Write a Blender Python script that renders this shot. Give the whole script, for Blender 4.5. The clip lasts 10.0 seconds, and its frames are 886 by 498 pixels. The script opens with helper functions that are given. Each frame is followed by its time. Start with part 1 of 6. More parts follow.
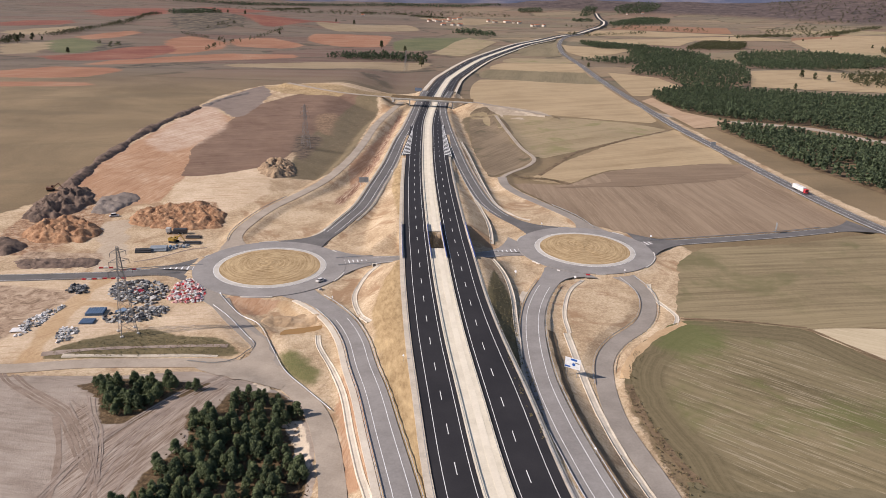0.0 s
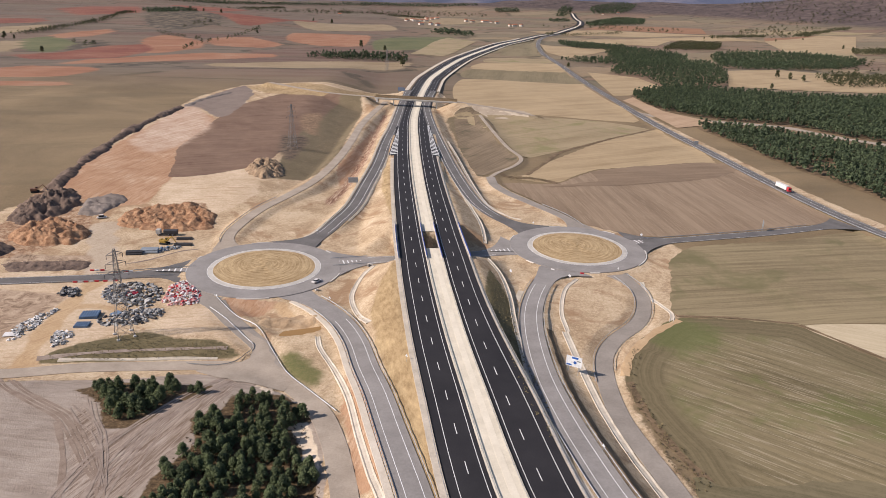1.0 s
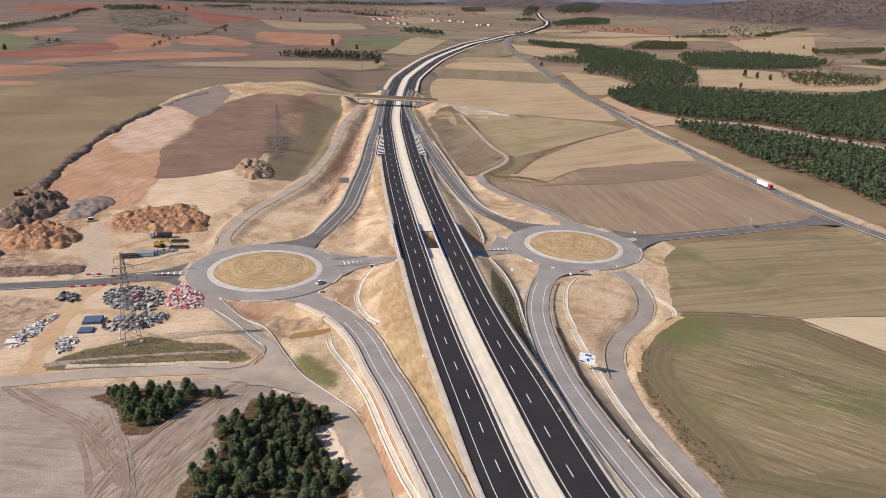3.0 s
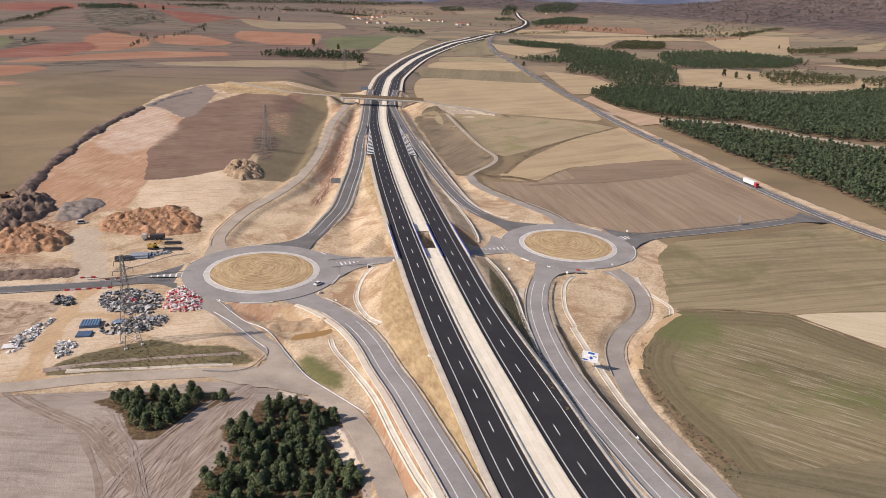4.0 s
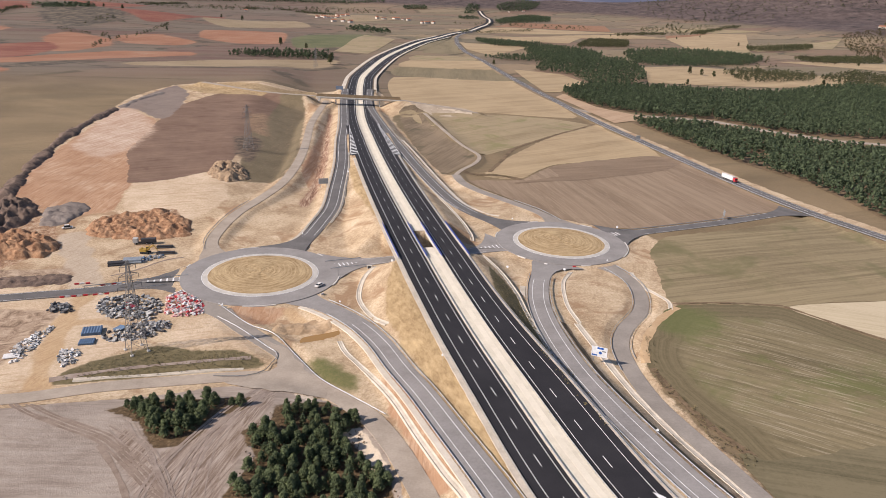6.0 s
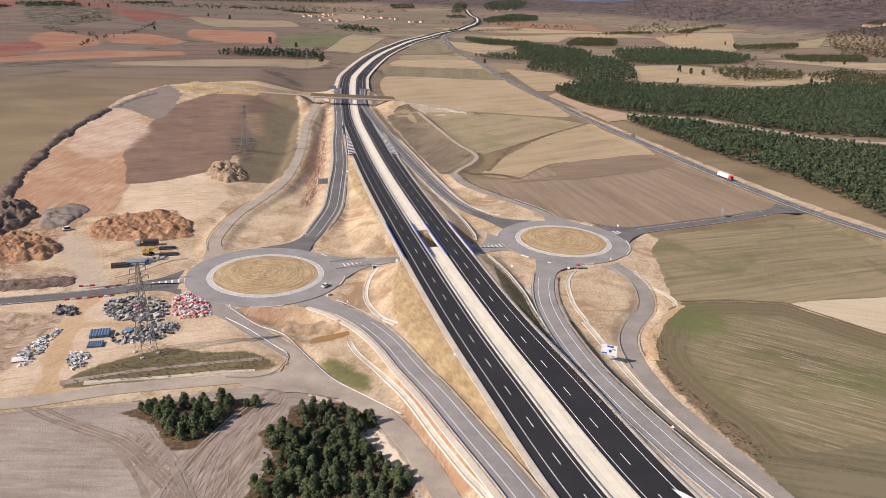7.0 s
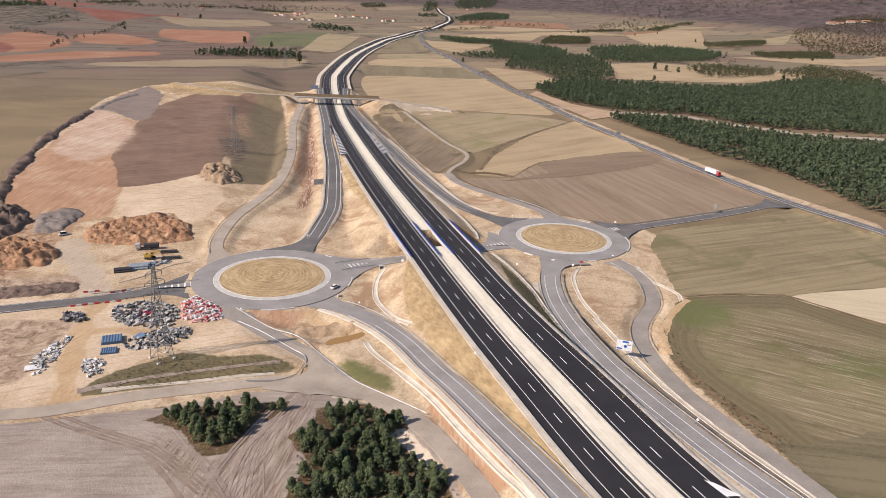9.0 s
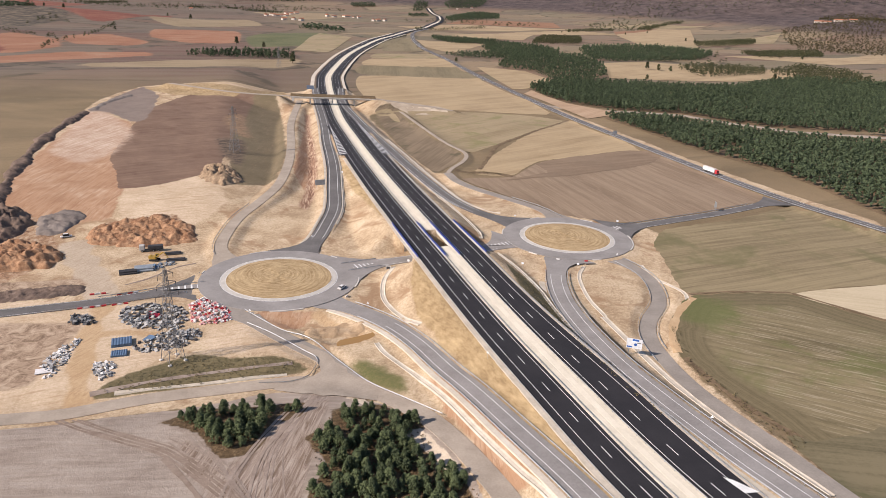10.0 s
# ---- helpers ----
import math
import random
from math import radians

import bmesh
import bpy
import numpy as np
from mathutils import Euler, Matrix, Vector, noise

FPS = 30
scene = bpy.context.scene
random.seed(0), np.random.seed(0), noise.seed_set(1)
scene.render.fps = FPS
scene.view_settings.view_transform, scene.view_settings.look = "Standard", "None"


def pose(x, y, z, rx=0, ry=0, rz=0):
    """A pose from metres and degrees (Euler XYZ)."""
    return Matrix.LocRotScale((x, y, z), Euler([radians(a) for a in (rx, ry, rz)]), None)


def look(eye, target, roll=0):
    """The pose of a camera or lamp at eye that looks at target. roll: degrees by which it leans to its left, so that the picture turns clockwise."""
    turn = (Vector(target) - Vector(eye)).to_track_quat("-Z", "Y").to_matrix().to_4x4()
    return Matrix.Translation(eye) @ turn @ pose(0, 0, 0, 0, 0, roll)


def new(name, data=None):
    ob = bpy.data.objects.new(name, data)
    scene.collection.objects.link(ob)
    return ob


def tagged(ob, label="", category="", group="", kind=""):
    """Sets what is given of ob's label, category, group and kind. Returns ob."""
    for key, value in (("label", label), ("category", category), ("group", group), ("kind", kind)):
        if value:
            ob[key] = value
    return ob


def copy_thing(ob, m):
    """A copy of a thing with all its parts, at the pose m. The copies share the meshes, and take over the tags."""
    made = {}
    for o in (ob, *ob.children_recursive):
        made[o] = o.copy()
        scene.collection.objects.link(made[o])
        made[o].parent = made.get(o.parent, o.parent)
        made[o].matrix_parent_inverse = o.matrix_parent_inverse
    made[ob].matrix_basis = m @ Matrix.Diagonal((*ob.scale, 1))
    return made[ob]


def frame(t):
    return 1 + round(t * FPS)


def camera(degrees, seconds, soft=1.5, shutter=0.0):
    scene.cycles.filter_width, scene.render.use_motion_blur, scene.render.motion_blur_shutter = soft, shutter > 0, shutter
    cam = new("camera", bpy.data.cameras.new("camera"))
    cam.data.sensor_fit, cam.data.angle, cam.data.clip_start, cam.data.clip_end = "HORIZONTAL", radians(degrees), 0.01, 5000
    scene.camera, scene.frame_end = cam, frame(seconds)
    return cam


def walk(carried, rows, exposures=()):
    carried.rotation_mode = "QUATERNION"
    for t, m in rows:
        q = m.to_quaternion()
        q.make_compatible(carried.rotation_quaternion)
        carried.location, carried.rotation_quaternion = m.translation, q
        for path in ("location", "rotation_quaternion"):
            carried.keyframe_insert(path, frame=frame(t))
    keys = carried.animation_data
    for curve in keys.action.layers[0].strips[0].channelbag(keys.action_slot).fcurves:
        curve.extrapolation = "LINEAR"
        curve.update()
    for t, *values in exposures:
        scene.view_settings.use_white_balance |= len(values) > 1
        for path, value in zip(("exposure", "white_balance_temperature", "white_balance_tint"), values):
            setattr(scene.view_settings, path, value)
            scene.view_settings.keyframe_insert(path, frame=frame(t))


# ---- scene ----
cam = camera(63.8, 10.0, soft=0.55)
METRES, EYE, TILT, LEAN, TURN = 78.5, 119.0, -20.0, -1.7, 0.0
ROWS = [
    (0.0, 0.0, 0.0, 0.0, -0.0, 0.0, -0.0),
    (0.5, -0.0497, -0.0027, 0.0011, -0.92, -0.02, 0.2),
    (1.0, -0.1045, -0.0047, 0.0026, -1.85, -0.05, 0.39),
    (1.5, -0.1546, -0.0056, 0.0039, -2.4, -0.07, 0.5),
    (2.0, -0.2079, -0.0061, 0.0056, -2.91, -0.1, 0.62),
    (2.5, -0.2567, -0.0057, 0.0073, -3.67, -0.13, 0.8),
    (4.0, -0.4132, 0.0003, 0.014, -6.26, -0.24, 1.46),
    (4.5, -0.4616, 0.0032, 0.0164, -6.9, -0.29, 1.67),
    (5.0, -0.5129, 0.007, 0.0195, -7.62, -0.35, 1.93),
    (5.5, -0.5604, 0.0116, 0.0221, -8.43, -0.41, 2.22),
    (7.0, -0.7113, 0.0274, 0.0328, -10.16, -0.59, 2.81),
    (7.5, -0.758, 0.0336, 0.036, -10.63, -0.64, 3.0),
    (8.0, -0.8091, 0.0412, 0.0399, -11.34, -0.7, 3.25),
    (8.5, -0.8556, 0.0485, 0.0438, -11.9, -0.77, 3.46),
    (9.0, -0.9041, 0.0564, 0.0476, -12.42, -0.83, 3.7),
    (9.5, -0.9475, 0.0644, 0.0514, -12.82, -0.87, 3.89),
    (10.0, -0.9929, 0.0735, 0.0558, -13.21, -0.92, 4.06),
]
walk(cam, [(t, pose(0, 0, EYE, TILT, LEAN, TURN) @ pose(METRES * x, METRES * y, METRES * z, 90 + pitch, roll, yaw)) for t, x, y, z, yaw, pitch, roll in ROWS],
     exposures=((0.0, 0.34, 6900.0, 18.5), (10.0, 0.46, 6900.0, 18.5)))

# ---- world, sun, exposure ----
SUN_DIR = Vector((-0.80, -0.15, 0.60)).normalized()
world = bpy.data.worlds.new("sky")
scene.world = world
world.use_nodes = True
_wn = world.node_tree.nodes
_sky = _wn.new("ShaderNodeTexSky")
_sky.sky_type = "NISHITA"
_sky.sun_disc = False
_sky.sun_elevation = math.asin(SUN_DIR.z)
_sky.sun_rotation = math.atan2(SUN_DIR.x, SUN_DIR.y)
_sky.altitude = 900
world.node_tree.links.new(_sky.outputs[0], _wn["Background"].inputs[0])
_wn["Background"].inputs[1].default_value = 0.09
sun = new("sun", bpy.data.lights.new("sun", "SUN"))
sun.data.energy, sun.data.angle, sun.data.color = 4.0, radians(0.53), (1.0, 0.95, 0.87)
sun.matrix_world = look(SUN_DIR * 500, (0, 0, 0))

# ---- materials ----


class Nodes:
    """A small writer of node materials."""

    def __init__(self, name, rough=0.9, metal=0.0):
        self.mat = bpy.data.materials.new(name)
        self.mat.use_nodes = True
        self.tree = self.mat.node_tree
        self.bsdf = self.tree.nodes["Principled BSDF"]
        self.bsdf.inputs["Roughness"].default_value = rough
        self.bsdf.inputs["Metallic"].default_value = metal
        self.bsdf.inputs["Specular IOR Level"].default_value = 0.25
        self.place = self.tree.nodes.new("ShaderNodeNewGeometry").outputs["Position"]

    def link(self, a, b):
        self.tree.links.new(a, b)

    def moved(self, scale=(1, 1, 1), turn=0.0, source=None):
        """Space turned, then scaled: a small first scale gives streaks that run at that turn in the plan."""
        t = self.tree.nodes.new("ShaderNodeMapping")
        t.inputs["Rotation"].default_value = (0, 0, radians(-turn))
        self.link(source or self.place, t.inputs["Vector"])
        n = self.tree.nodes.new("ShaderNodeMapping")
        n.inputs["Scale"].default_value = scale
        self.link(t.outputs[0], n.inputs["Vector"])
        return n.outputs[0]

    def noise(self, scale, detail=5.0, rough=0.6, vector=None, distort=0.0):
        n = self.tree.nodes.new("ShaderNodeTexNoise")
        n.inputs["Scale"].default_value = scale
        n.inputs["Detail"].default_value = detail
        n.inputs["Roughness"].default_value = rough
        n.inputs["Distortion"].default_value = distort
        self.link(vector or self.place, n.inputs["Vector"])
        return n.outputs["Fac"]

    def wave(self, scale, turn=0.0, distort=2.0, detail=2.0, dscale=0.3, rings=None):
        n = self.tree.nodes.new("ShaderNodeTexWave")
        n.inputs["Scale"].default_value = scale
        n.inputs["Distortion"].default_value = distort
        n.inputs["Detail"].default_value = detail
        n.inputs["Detail Scale"].default_value = dscale
        if rings:
            n.wave_type = "RINGS"
            n.rings_direction = "Z"
            m = self.tree.nodes.new("ShaderNodeMapping")
            m.inputs["Location"].default_value = (-rings[0], -rings[1], 0)
            self.link(self.place, m.inputs["Vector"])
            self.link(m.outputs[0], n.inputs["Vector"])
        else:
            self.link(self.moved(turn=turn), n.inputs["Vector"])
        return n.outputs["Fac"]

    def ramp(self, fac, stops):
        n = self.tree.nodes.new("ShaderNodeValToRGB")
        el = n.color_ramp.elements
        while len(el) < len(stops):
            el.new(0.5)
        for e, (p, c) in zip(el, stops):
            e.position = p
            e.color = (*c, 1) if len(c) == 3 else c
        self.link(fac, n.inputs[0])
        return n.outputs[0]

    def mask(self, fac, lo, hi):
        n = self.tree.nodes.new("ShaderNodeMapRange")
        n.interpolation_type = "SMOOTHSTEP"
        n.inputs[1].default_value, n.inputs[2].default_value = lo, hi
        self.link(fac, n.inputs[0])
        return n.outputs[0]

    def math(self, op, a, b):
        n = self.tree.nodes.new("ShaderNodeMath")
        n.operation = op
        for i, v in enumerate((a, b)):
            if isinstance(v, (int, float)):
                n.inputs[i].default_value = v
            else:
                self.link(v, n.inputs[i])
        return n.outputs[0]

    def mix(self, fac, a, b, mode="MIX"):
        n = self.tree.nodes.new("ShaderNodeMix")
        n.data_type, n.blend_type = "RGBA", mode
        for sock, v in ((n.inputs["Factor"], fac), (n.inputs[6], a), (n.inputs[7], b)):
            if isinstance(v, (int, float)):
                sock.default_value = v
            elif isinstance(v, tuple):
                sock.default_value = (*v, 1)
            else:
                self.link(v, sock)
        return n.outputs[2]

    def attr(self, name):
        n = self.tree.nodes.new("ShaderNodeAttribute")
        n.attribute_name = name
        return n.outputs["Fac"]

    def random(self):
        return self.tree.nodes.new("ShaderNodeObjectInfo").outputs["Random"]

    def island(self):
        return self.tree.nodes.new("ShaderNodeNewGeometry").outputs["Random Per Island"]

    def done(self, colour, height=None, strength=0.3, distance=0.1):
        if isinstance(colour, tuple):
            self.bsdf.inputs["Base Color"].default_value = (*colour, 1)
        else:
            self.link(colour, self.bsdf.inputs["Base Color"])
        if height is not None:
            b = self.tree.nodes.new("ShaderNodeBump")
            b.inputs["Strength"].default_value = strength
            b.inputs["Distance"].default_value = distance
            self.link(height, b.inputs["Height"])
            self.link(b.outputs[0], self.bsdf.inputs["Normal"])
        return self.mat


def two_scale(name, dark, light, big=0.05, fine=1.5, rough=0.9, bump=0.2, metal=0.0, deep=0.1):
    """Stains at a large scale over grain at a small one."""
    n = Nodes(name, rough, metal)
    a, b = n.noise(big, 4), n.noise(fine, 6, 0.7)
    fac = n.math("ADD", n.math("MULTIPLY", a, 0.6), n.math("MULTIPLY", b, 0.4))
    return n.done(n.ramp(fac, [(0.36, dark), (0.64, light)]), b, bump, deep)


def field_mat(name, dark, light, turn, rows=0.25, stripe=0.35, green=None, scars=None, passes=0.0, headland=None, lush=None):
    """Worked land: rows, broad passes and uneven soil."""
    n = Nodes(name, 0.95)
    big = n.noise(0.018, 5, 0.6, distort=0.6)
    fine = n.noise(0.8, 6, 0.75)
    streak = n.noise(0.35, 5, 0.65, n.moved((0.05, 1.0, 1), turn))
    broad = n.noise(0.05, 4, 0.6, n.moved((0.12, 1.0, 1), turn))
    row = n.noise(0.9, 3, 0.6, n.moved((0.02, 1.0, 1), turn))
    fac = n.math("ADD", n.math("MULTIPLY", big, 0.25), n.math("MULTIPLY", fine, 0.25))
    fac = n.math("ADD", fac, n.math("MULTIPLY", streak, stripe))
    fac = n.math("ADD", fac, n.math("MULTIPLY", broad, 0.5 - stripe + 0.1))
    fac = n.math("ADD", n.math("MULTIPLY", fac, 0.82), n.math("MULTIPLY", row, 0.2))
    col = n.ramp(fac, [(0.44, dark), (0.59, light)])
    if passes:
        # machine passes: every other swath of another tone, edges unsteady
        lane = n.wave(0.5 / passes, turn + 90, 0.9, 2, 0.15)
        col = n.mix(n.math("MULTIPLY", n.mask(lane, 0.45, 0.6), 0.28), col, n.ramp(streak, [(0.35, tuple(v * 0.72 for v in dark)), (0.65, tuple(v * 0.85 for v in light))]))
    if green:
        col = n.mix(n.math("MULTIPLY", n.mask(n.noise(0.025, 5, 0.65, distort=0.5), 0.50, 0.66), 0.8), col, green)
    if scars:
        col = n.mix(n.math("MULTIPLY", n.mask(n.noise(1.0, 5, 0.65, n.moved((0.07, 1, 1), turn)), 0.53, 0.64), 0.55), col, scars)
    if headland:
        # the strip worked along the border, with its own rows
        edge = n.attr("edge")
        both = n.tree.nodes.new("ShaderNodeCombineXYZ")
        n.link(edge, both.inputs[0])
        n.link(n.noise(0.02, 2), both.inputs[1])
        rows_round = n.noise(0.55, 4, 0.65, both.outputs[0])
        tone = n.math("ADD", n.math("MULTIPLY", rows_round, 0.7), n.math("MULTIPLY", fine, 0.3))
        round_col = n.ramp(tone, [(0.34, tuple(v * 0.85 for v in dark)), (0.68, tuple(v * 0.92 for v in light))])
        col = n.mix(n.mask(n.math("ADD", edge, n.math("MULTIPLY", big, 12.0)), headland + 10, headland + 3), col, round_col)
    if lush:
        # a corner that stayed green
        shift = n.tree.nodes.new("ShaderNodeVectorMath")
        shift.operation = "DISTANCE"
        n.link(n.moved((1, 1, 0)), shift.inputs[0])
        shift.inputs[1].default_value = (*lush[:2], 0)
        away = n.math("ADD", shift.outputs["Value"], n.math("MULTIPLY", n.noise(0.08, 6, 0.7), 34.0))
        col = n.mix(n.math("MULTIPLY", n.mask(away, lush[2] + 22, lush[2] + 8), 0.7), col, n.mix(fine, (0.085, 0.105, 0.03), (0.15, 0.165, 0.06)))
    return n.done(col, n.math("ADD", fine, row), 0.25, 0.15)


M_ASPHALT = two_scale("new_asphalt", (0.020, 0.019, 0.022), (0.034, 0.032, 0.035), 0.08, 3.0, 0.85, 0.1)
M_GREY = two_scale("weathered_asphalt", (0.225, 0.209, 0.197), (0.325, 0.303, 0.286), 0.10, 1.2, 0.9, 0.1)
M_GREY_DARK = two_scale("ramp_asphalt", (0.108, 0.102, 0.099), (0.172, 0.162, 0.156), 0.10, 1.2, 0.9, 0.1)
M_DUSTY = two_scale("dusty_asphalt", (0.235, 0.207, 0.18), (0.345, 0.305, 0.265), 0.09, 1.4, 0.92, 0.15)
M_GRAVEL = two_scale("gravel", (0.30, 0.25, 0.20), (0.44, 0.37, 0.30), 0.12, 1.6, 0.95, 0.3)
M_WHITE = two_scale("road_paint", (0.66, 0.66, 0.65), (0.82, 0.82, 0.80), 0.3, 3.0, 0.7, 0.05)
M_CONCRETE = two_scale("concrete", (0.52, 0.49, 0.45), (0.70, 0.67, 0.62), 0.15, 2.0, 0.85, 0.1)
M_MEDIAN = two_scale("median_gravel", (0.59, 0.53, 0.42), (0.75, 0.68, 0.55), 0.15, 1.5, 0.95, 0.2)
M_STEEL = two_scale("galvanised_steel", (0.33, 0.34, 0.35), (0.50, 0.51, 0.52), 0.5, 4.0, 0.5, 0.05, 0.55)
M_BLUE = two_scale("blue_railing_paint", (0.015, 0.03, 0.16), (0.03, 0.06, 0.28), 0.4, 3.0, 0.5, 0.05)
M_VERGE_EARTH = two_scale("bare_pale_earth", (0.33, 0.26, 0.19), (0.52, 0.43, 0.33), 0.09, 0.9, 0.95, 0.4)
M_KERB = two_scale("kerb_concrete", (0.42, 0.39, 0.35), (0.58, 0.55, 0.50), 0.3, 2.0, 0.9, 0.1)

# ---- numeric tools for the plan ----


def curve(points, step=4.0):
    """A smooth line through the points (2D or 3D), evenly sampled."""
    p = np.array(points, float)
    p = np.vstack([2 * p[0] - p[1], p, 2 * p[-1] - p[-2]])
    out = []
    for i in range(1, len(p) - 2):
        a, b, c, d = p[i - 1:i + 3]
        k = max(2, int(np.linalg.norm(c - b) / step))
        t = np.linspace(0, 1, k, endpoint=False)[:, None]
        out.append(0.5 * (2 * b + (c - a) * t + (2 * a - 5 * b + 4 * c - d) * t ** 2 + (3 * b - a - 3 * c + d) * t ** 3))
    return np.vstack(out + [p[-2:-1]])


def ring(points, step=5.0):
    """A smooth closed outline."""
    p = np.array(points, float)
    n = len(p)
    out = []
    for i in range(n):
        a, b, c, d = p[i - 1], p[i], p[(i + 1) % n], p[(i + 2) % n]
        k = max(2, int(np.linalg.norm(c - b) / step))
        t = np.linspace(0, 1, k, endpoint=False)[:, None]
        s = 0.5 * (2 * b + (c - a) * t + (2 * a - 5 * b + 4 * c - d) * t ** 2 + (3 * b - a - 3 * c + d) * t ** 3)
        out.append(0.5 * s + 0.5 * (b + (c - b) * t))
    return np.vstack(out)


def smooth(lo, hi, v):
    t = np.clip((v - lo) / (hi - lo), 0, 1)
    return t * t * (3 - 2 * t)


def to_line(x, y, line):
    """Distance to a line, and the line's third coordinate there."""
    best = np.full(x.shape, 1e9)
    z = np.zeros(x.shape)
    for a, b in zip(line[:-1], line[1:]):
        d = b[:2] - a[:2]
        t = np.clip(((x - a[0]) * d[0] + (y - a[1]) * d[1]) / max(d @ d, 1e-9), 0, 1)
        r = np.hypot(x - a[0] - t * d[0], y - a[1] - t * d[1])
        m = r < best
        best = np.where(m, r, best)
        if len(a) > 2:
            z = np.where(m, a[2] + t * (b[2] - a[2]), z)
    return best, z


def inside(x, y, poly):
    """Signed distance to a closed outline: positive within."""
    hit = np.zeros(x.shape, bool)
    best = np.full(x.shape, 1e9)
    for (ax, ay), (bx, by) in zip(poly, np.roll(poly, -1, 0)):
        dx, dy = bx - ax, by - ay
        t = np.clip(((x - ax) * dx + (y - ay) * dy) / max(dx * dx + dy * dy, 1e-9), 0, 1)
        best = np.minimum(best, np.hypot(x - ax - t * dx, y - ay - t * dy))
        with np.errstate(divide="ignore", invalid="ignore"):
            hit ^= ((ay > y) != (by > y)) & (x < (bx - ax) * (y - ay) / (by - ay if by != ay else 1e-9) + ax)
    return np.where(hit, best, -best)


def shifted(line, d):
    """The line moved d to its right in the plan; d may vary along it."""
    t = np.gradient(line[:, :2], axis=0)
    t /= np.linalg.norm(t, axis=1)[:, None]
    out = line.copy()
    d = np.broadcast_to(np.asarray(d, float), (len(line),))
    out[:, 0] += t[:, 1] * d
    out[:, 1] -= t[:, 0] * d
    return out


def sausage(points, wide):
    """The outline of a long bank along a line."""
    l = curve([(x, y, 0) for x, y in points], 8)
    k = np.linspace(0, 1, len(l))
    w = wide * (0.8 + 0.25 * np.sin(k * 23) + 0.15 * np.sin(k * 51 + 1))
    return [tuple(p[:2]) for p in shifted(l, w / 2)] + [tuple(p[:2]) for p in shifted(l, -w / 2)[::-1]]


# ---- the plan: centre lines of the roads (x, y, z) ----
MOTORWAY = curve([(55, -60, 5.4), (31, 60, 5.4), (19.5, 125, 5.4), (15.5, 150, 5.5), (11.6, 184, 5.8), (7.4, 222, 6.3), (3.6, 265, 7.2), (1.6, 294, 7.6),
                  (-1.4, 342, 7.6), (-6, 440, 7.0), (-9, 555, 6.5), (-9, 692, 6.0), (4, 922, 6), (22, 1057, 6), (91, 1362, 6), (135, 1508, 6),
                  (240, 1808, 6), (312, 1993, 6), (430, 2268, 6), (573, 2700, 7), (708, 3275, 8), (800, 3900, 14)], 8)
LEFT_C, RIGHT_C = (-74.0, 298.0), (74.0, 333.0)
RAMP_A = curve([(-17, 860, 6), (-22, 760, 6), (-24.5, 680, 6.1), (-27, 615, 6.2), (-30.5, 557, 6.0), (-33.5, 483, 5.2), (-38, 429, 4.0), (-42, 390, 2.6), (-48, 366, 1.4), (-54, 347, 0.2), (-60, 335, -0.2), (-67, 325, -0.35)])
RAMP_B = curve([(-63, 279, -0.5), (-56, 271, -0.4), (-45, 260, -0.2), (-35, 245, 0.3), (-28, 228, 0.8), (-23, 208, 1.6), (-18, 190, 2.6), (-13, 168, 3.8), (-9, 151, 4.6), (-6, 138, 5.0), (0, 110, 5.3), (12, 60, 5.3)])
FRONT = curve([(-92, 315, -0.4), (-97, 323, -0.2), (-100, 339, 0.6), (-98, 356, 1.4), (-92, 380, 2.4), (-81, 406, 3.4), (-70, 439, 4.4), (-62, 492, 5.5), (-58, 552, 6), (-55, 625, 6.5), (-47, 703, 6.5), (-40, 760, 6.5)])
WEST = curve([(-104, 294, -0.6), (-117, 292, -0.8), (-139, 286, -1.0), (-162, 282, -1.0), (-190, 278, -1.0), (-240, 272, -1.0), (-400, 255, -1)])
SOUTH = curve([(-92, 276, -0.3), (-90, 267, -0.4), (-80, 251, -0.8), (-71, 239, -1.1), (-61, 226, -1.4), (-56, 214, -1.4), (-49, 203, -1.2), (-41, 193, -0.6), (-34, 181, 0.2), (-29, 167, 0.8), (-26, 155, 1.2), (-23, 140, 1.5), (-17, 100, 2.0)])
SOUTH_W = curve([(-54, 208, -1.4), (-62, 211, -1.4), (-72, 212.5, -1.4), (-92, 211.5, -1.4), (-116, 209.5, -1.3), (-138, 205, -1.2), (-156, 205, -1.2), (-220, 206, -1.2)])
CROSS = curve([(-45, 306, -0.2), (-17, 313, -0.3), (4, 317.5, -0.3), (27, 323, -0.3), (46, 334, -0.1)])
EAST = curve([(104, 343, -0.1), (124, 346, 0.3), (157, 354, 0.6), (191, 363, 0.9), (240, 380, 1.2)])
OLD = curve([(310, 60, 1.2), (282, 230, 1.2), (262, 318, 1.2), (248, 373, 1.2), (241, 430, 1.2), (237, 500, 1.2), (233, 592, 1.4), (229, 690, 1.6), (229, 856, 2), (229, 1050, 2), (234, 1310, 2), (247, 1518, 2), (277, 1735, 2.5), (326, 1957, 3), (410, 2160, 3)], 8)
RAMP_N = curve([(12, 860, 6), (3.5, 760, 6), (3.5, 699, 6.1), (6, 637, 6.2), (9, 586, 6.0), (12.5, 538, 5.7), (18, 474, 4.7), (24.5, 424, 3.2), (30, 398, 2.0), (38, 380, 1.0), (47, 369, 0.1), (58, 358, -0.2)])
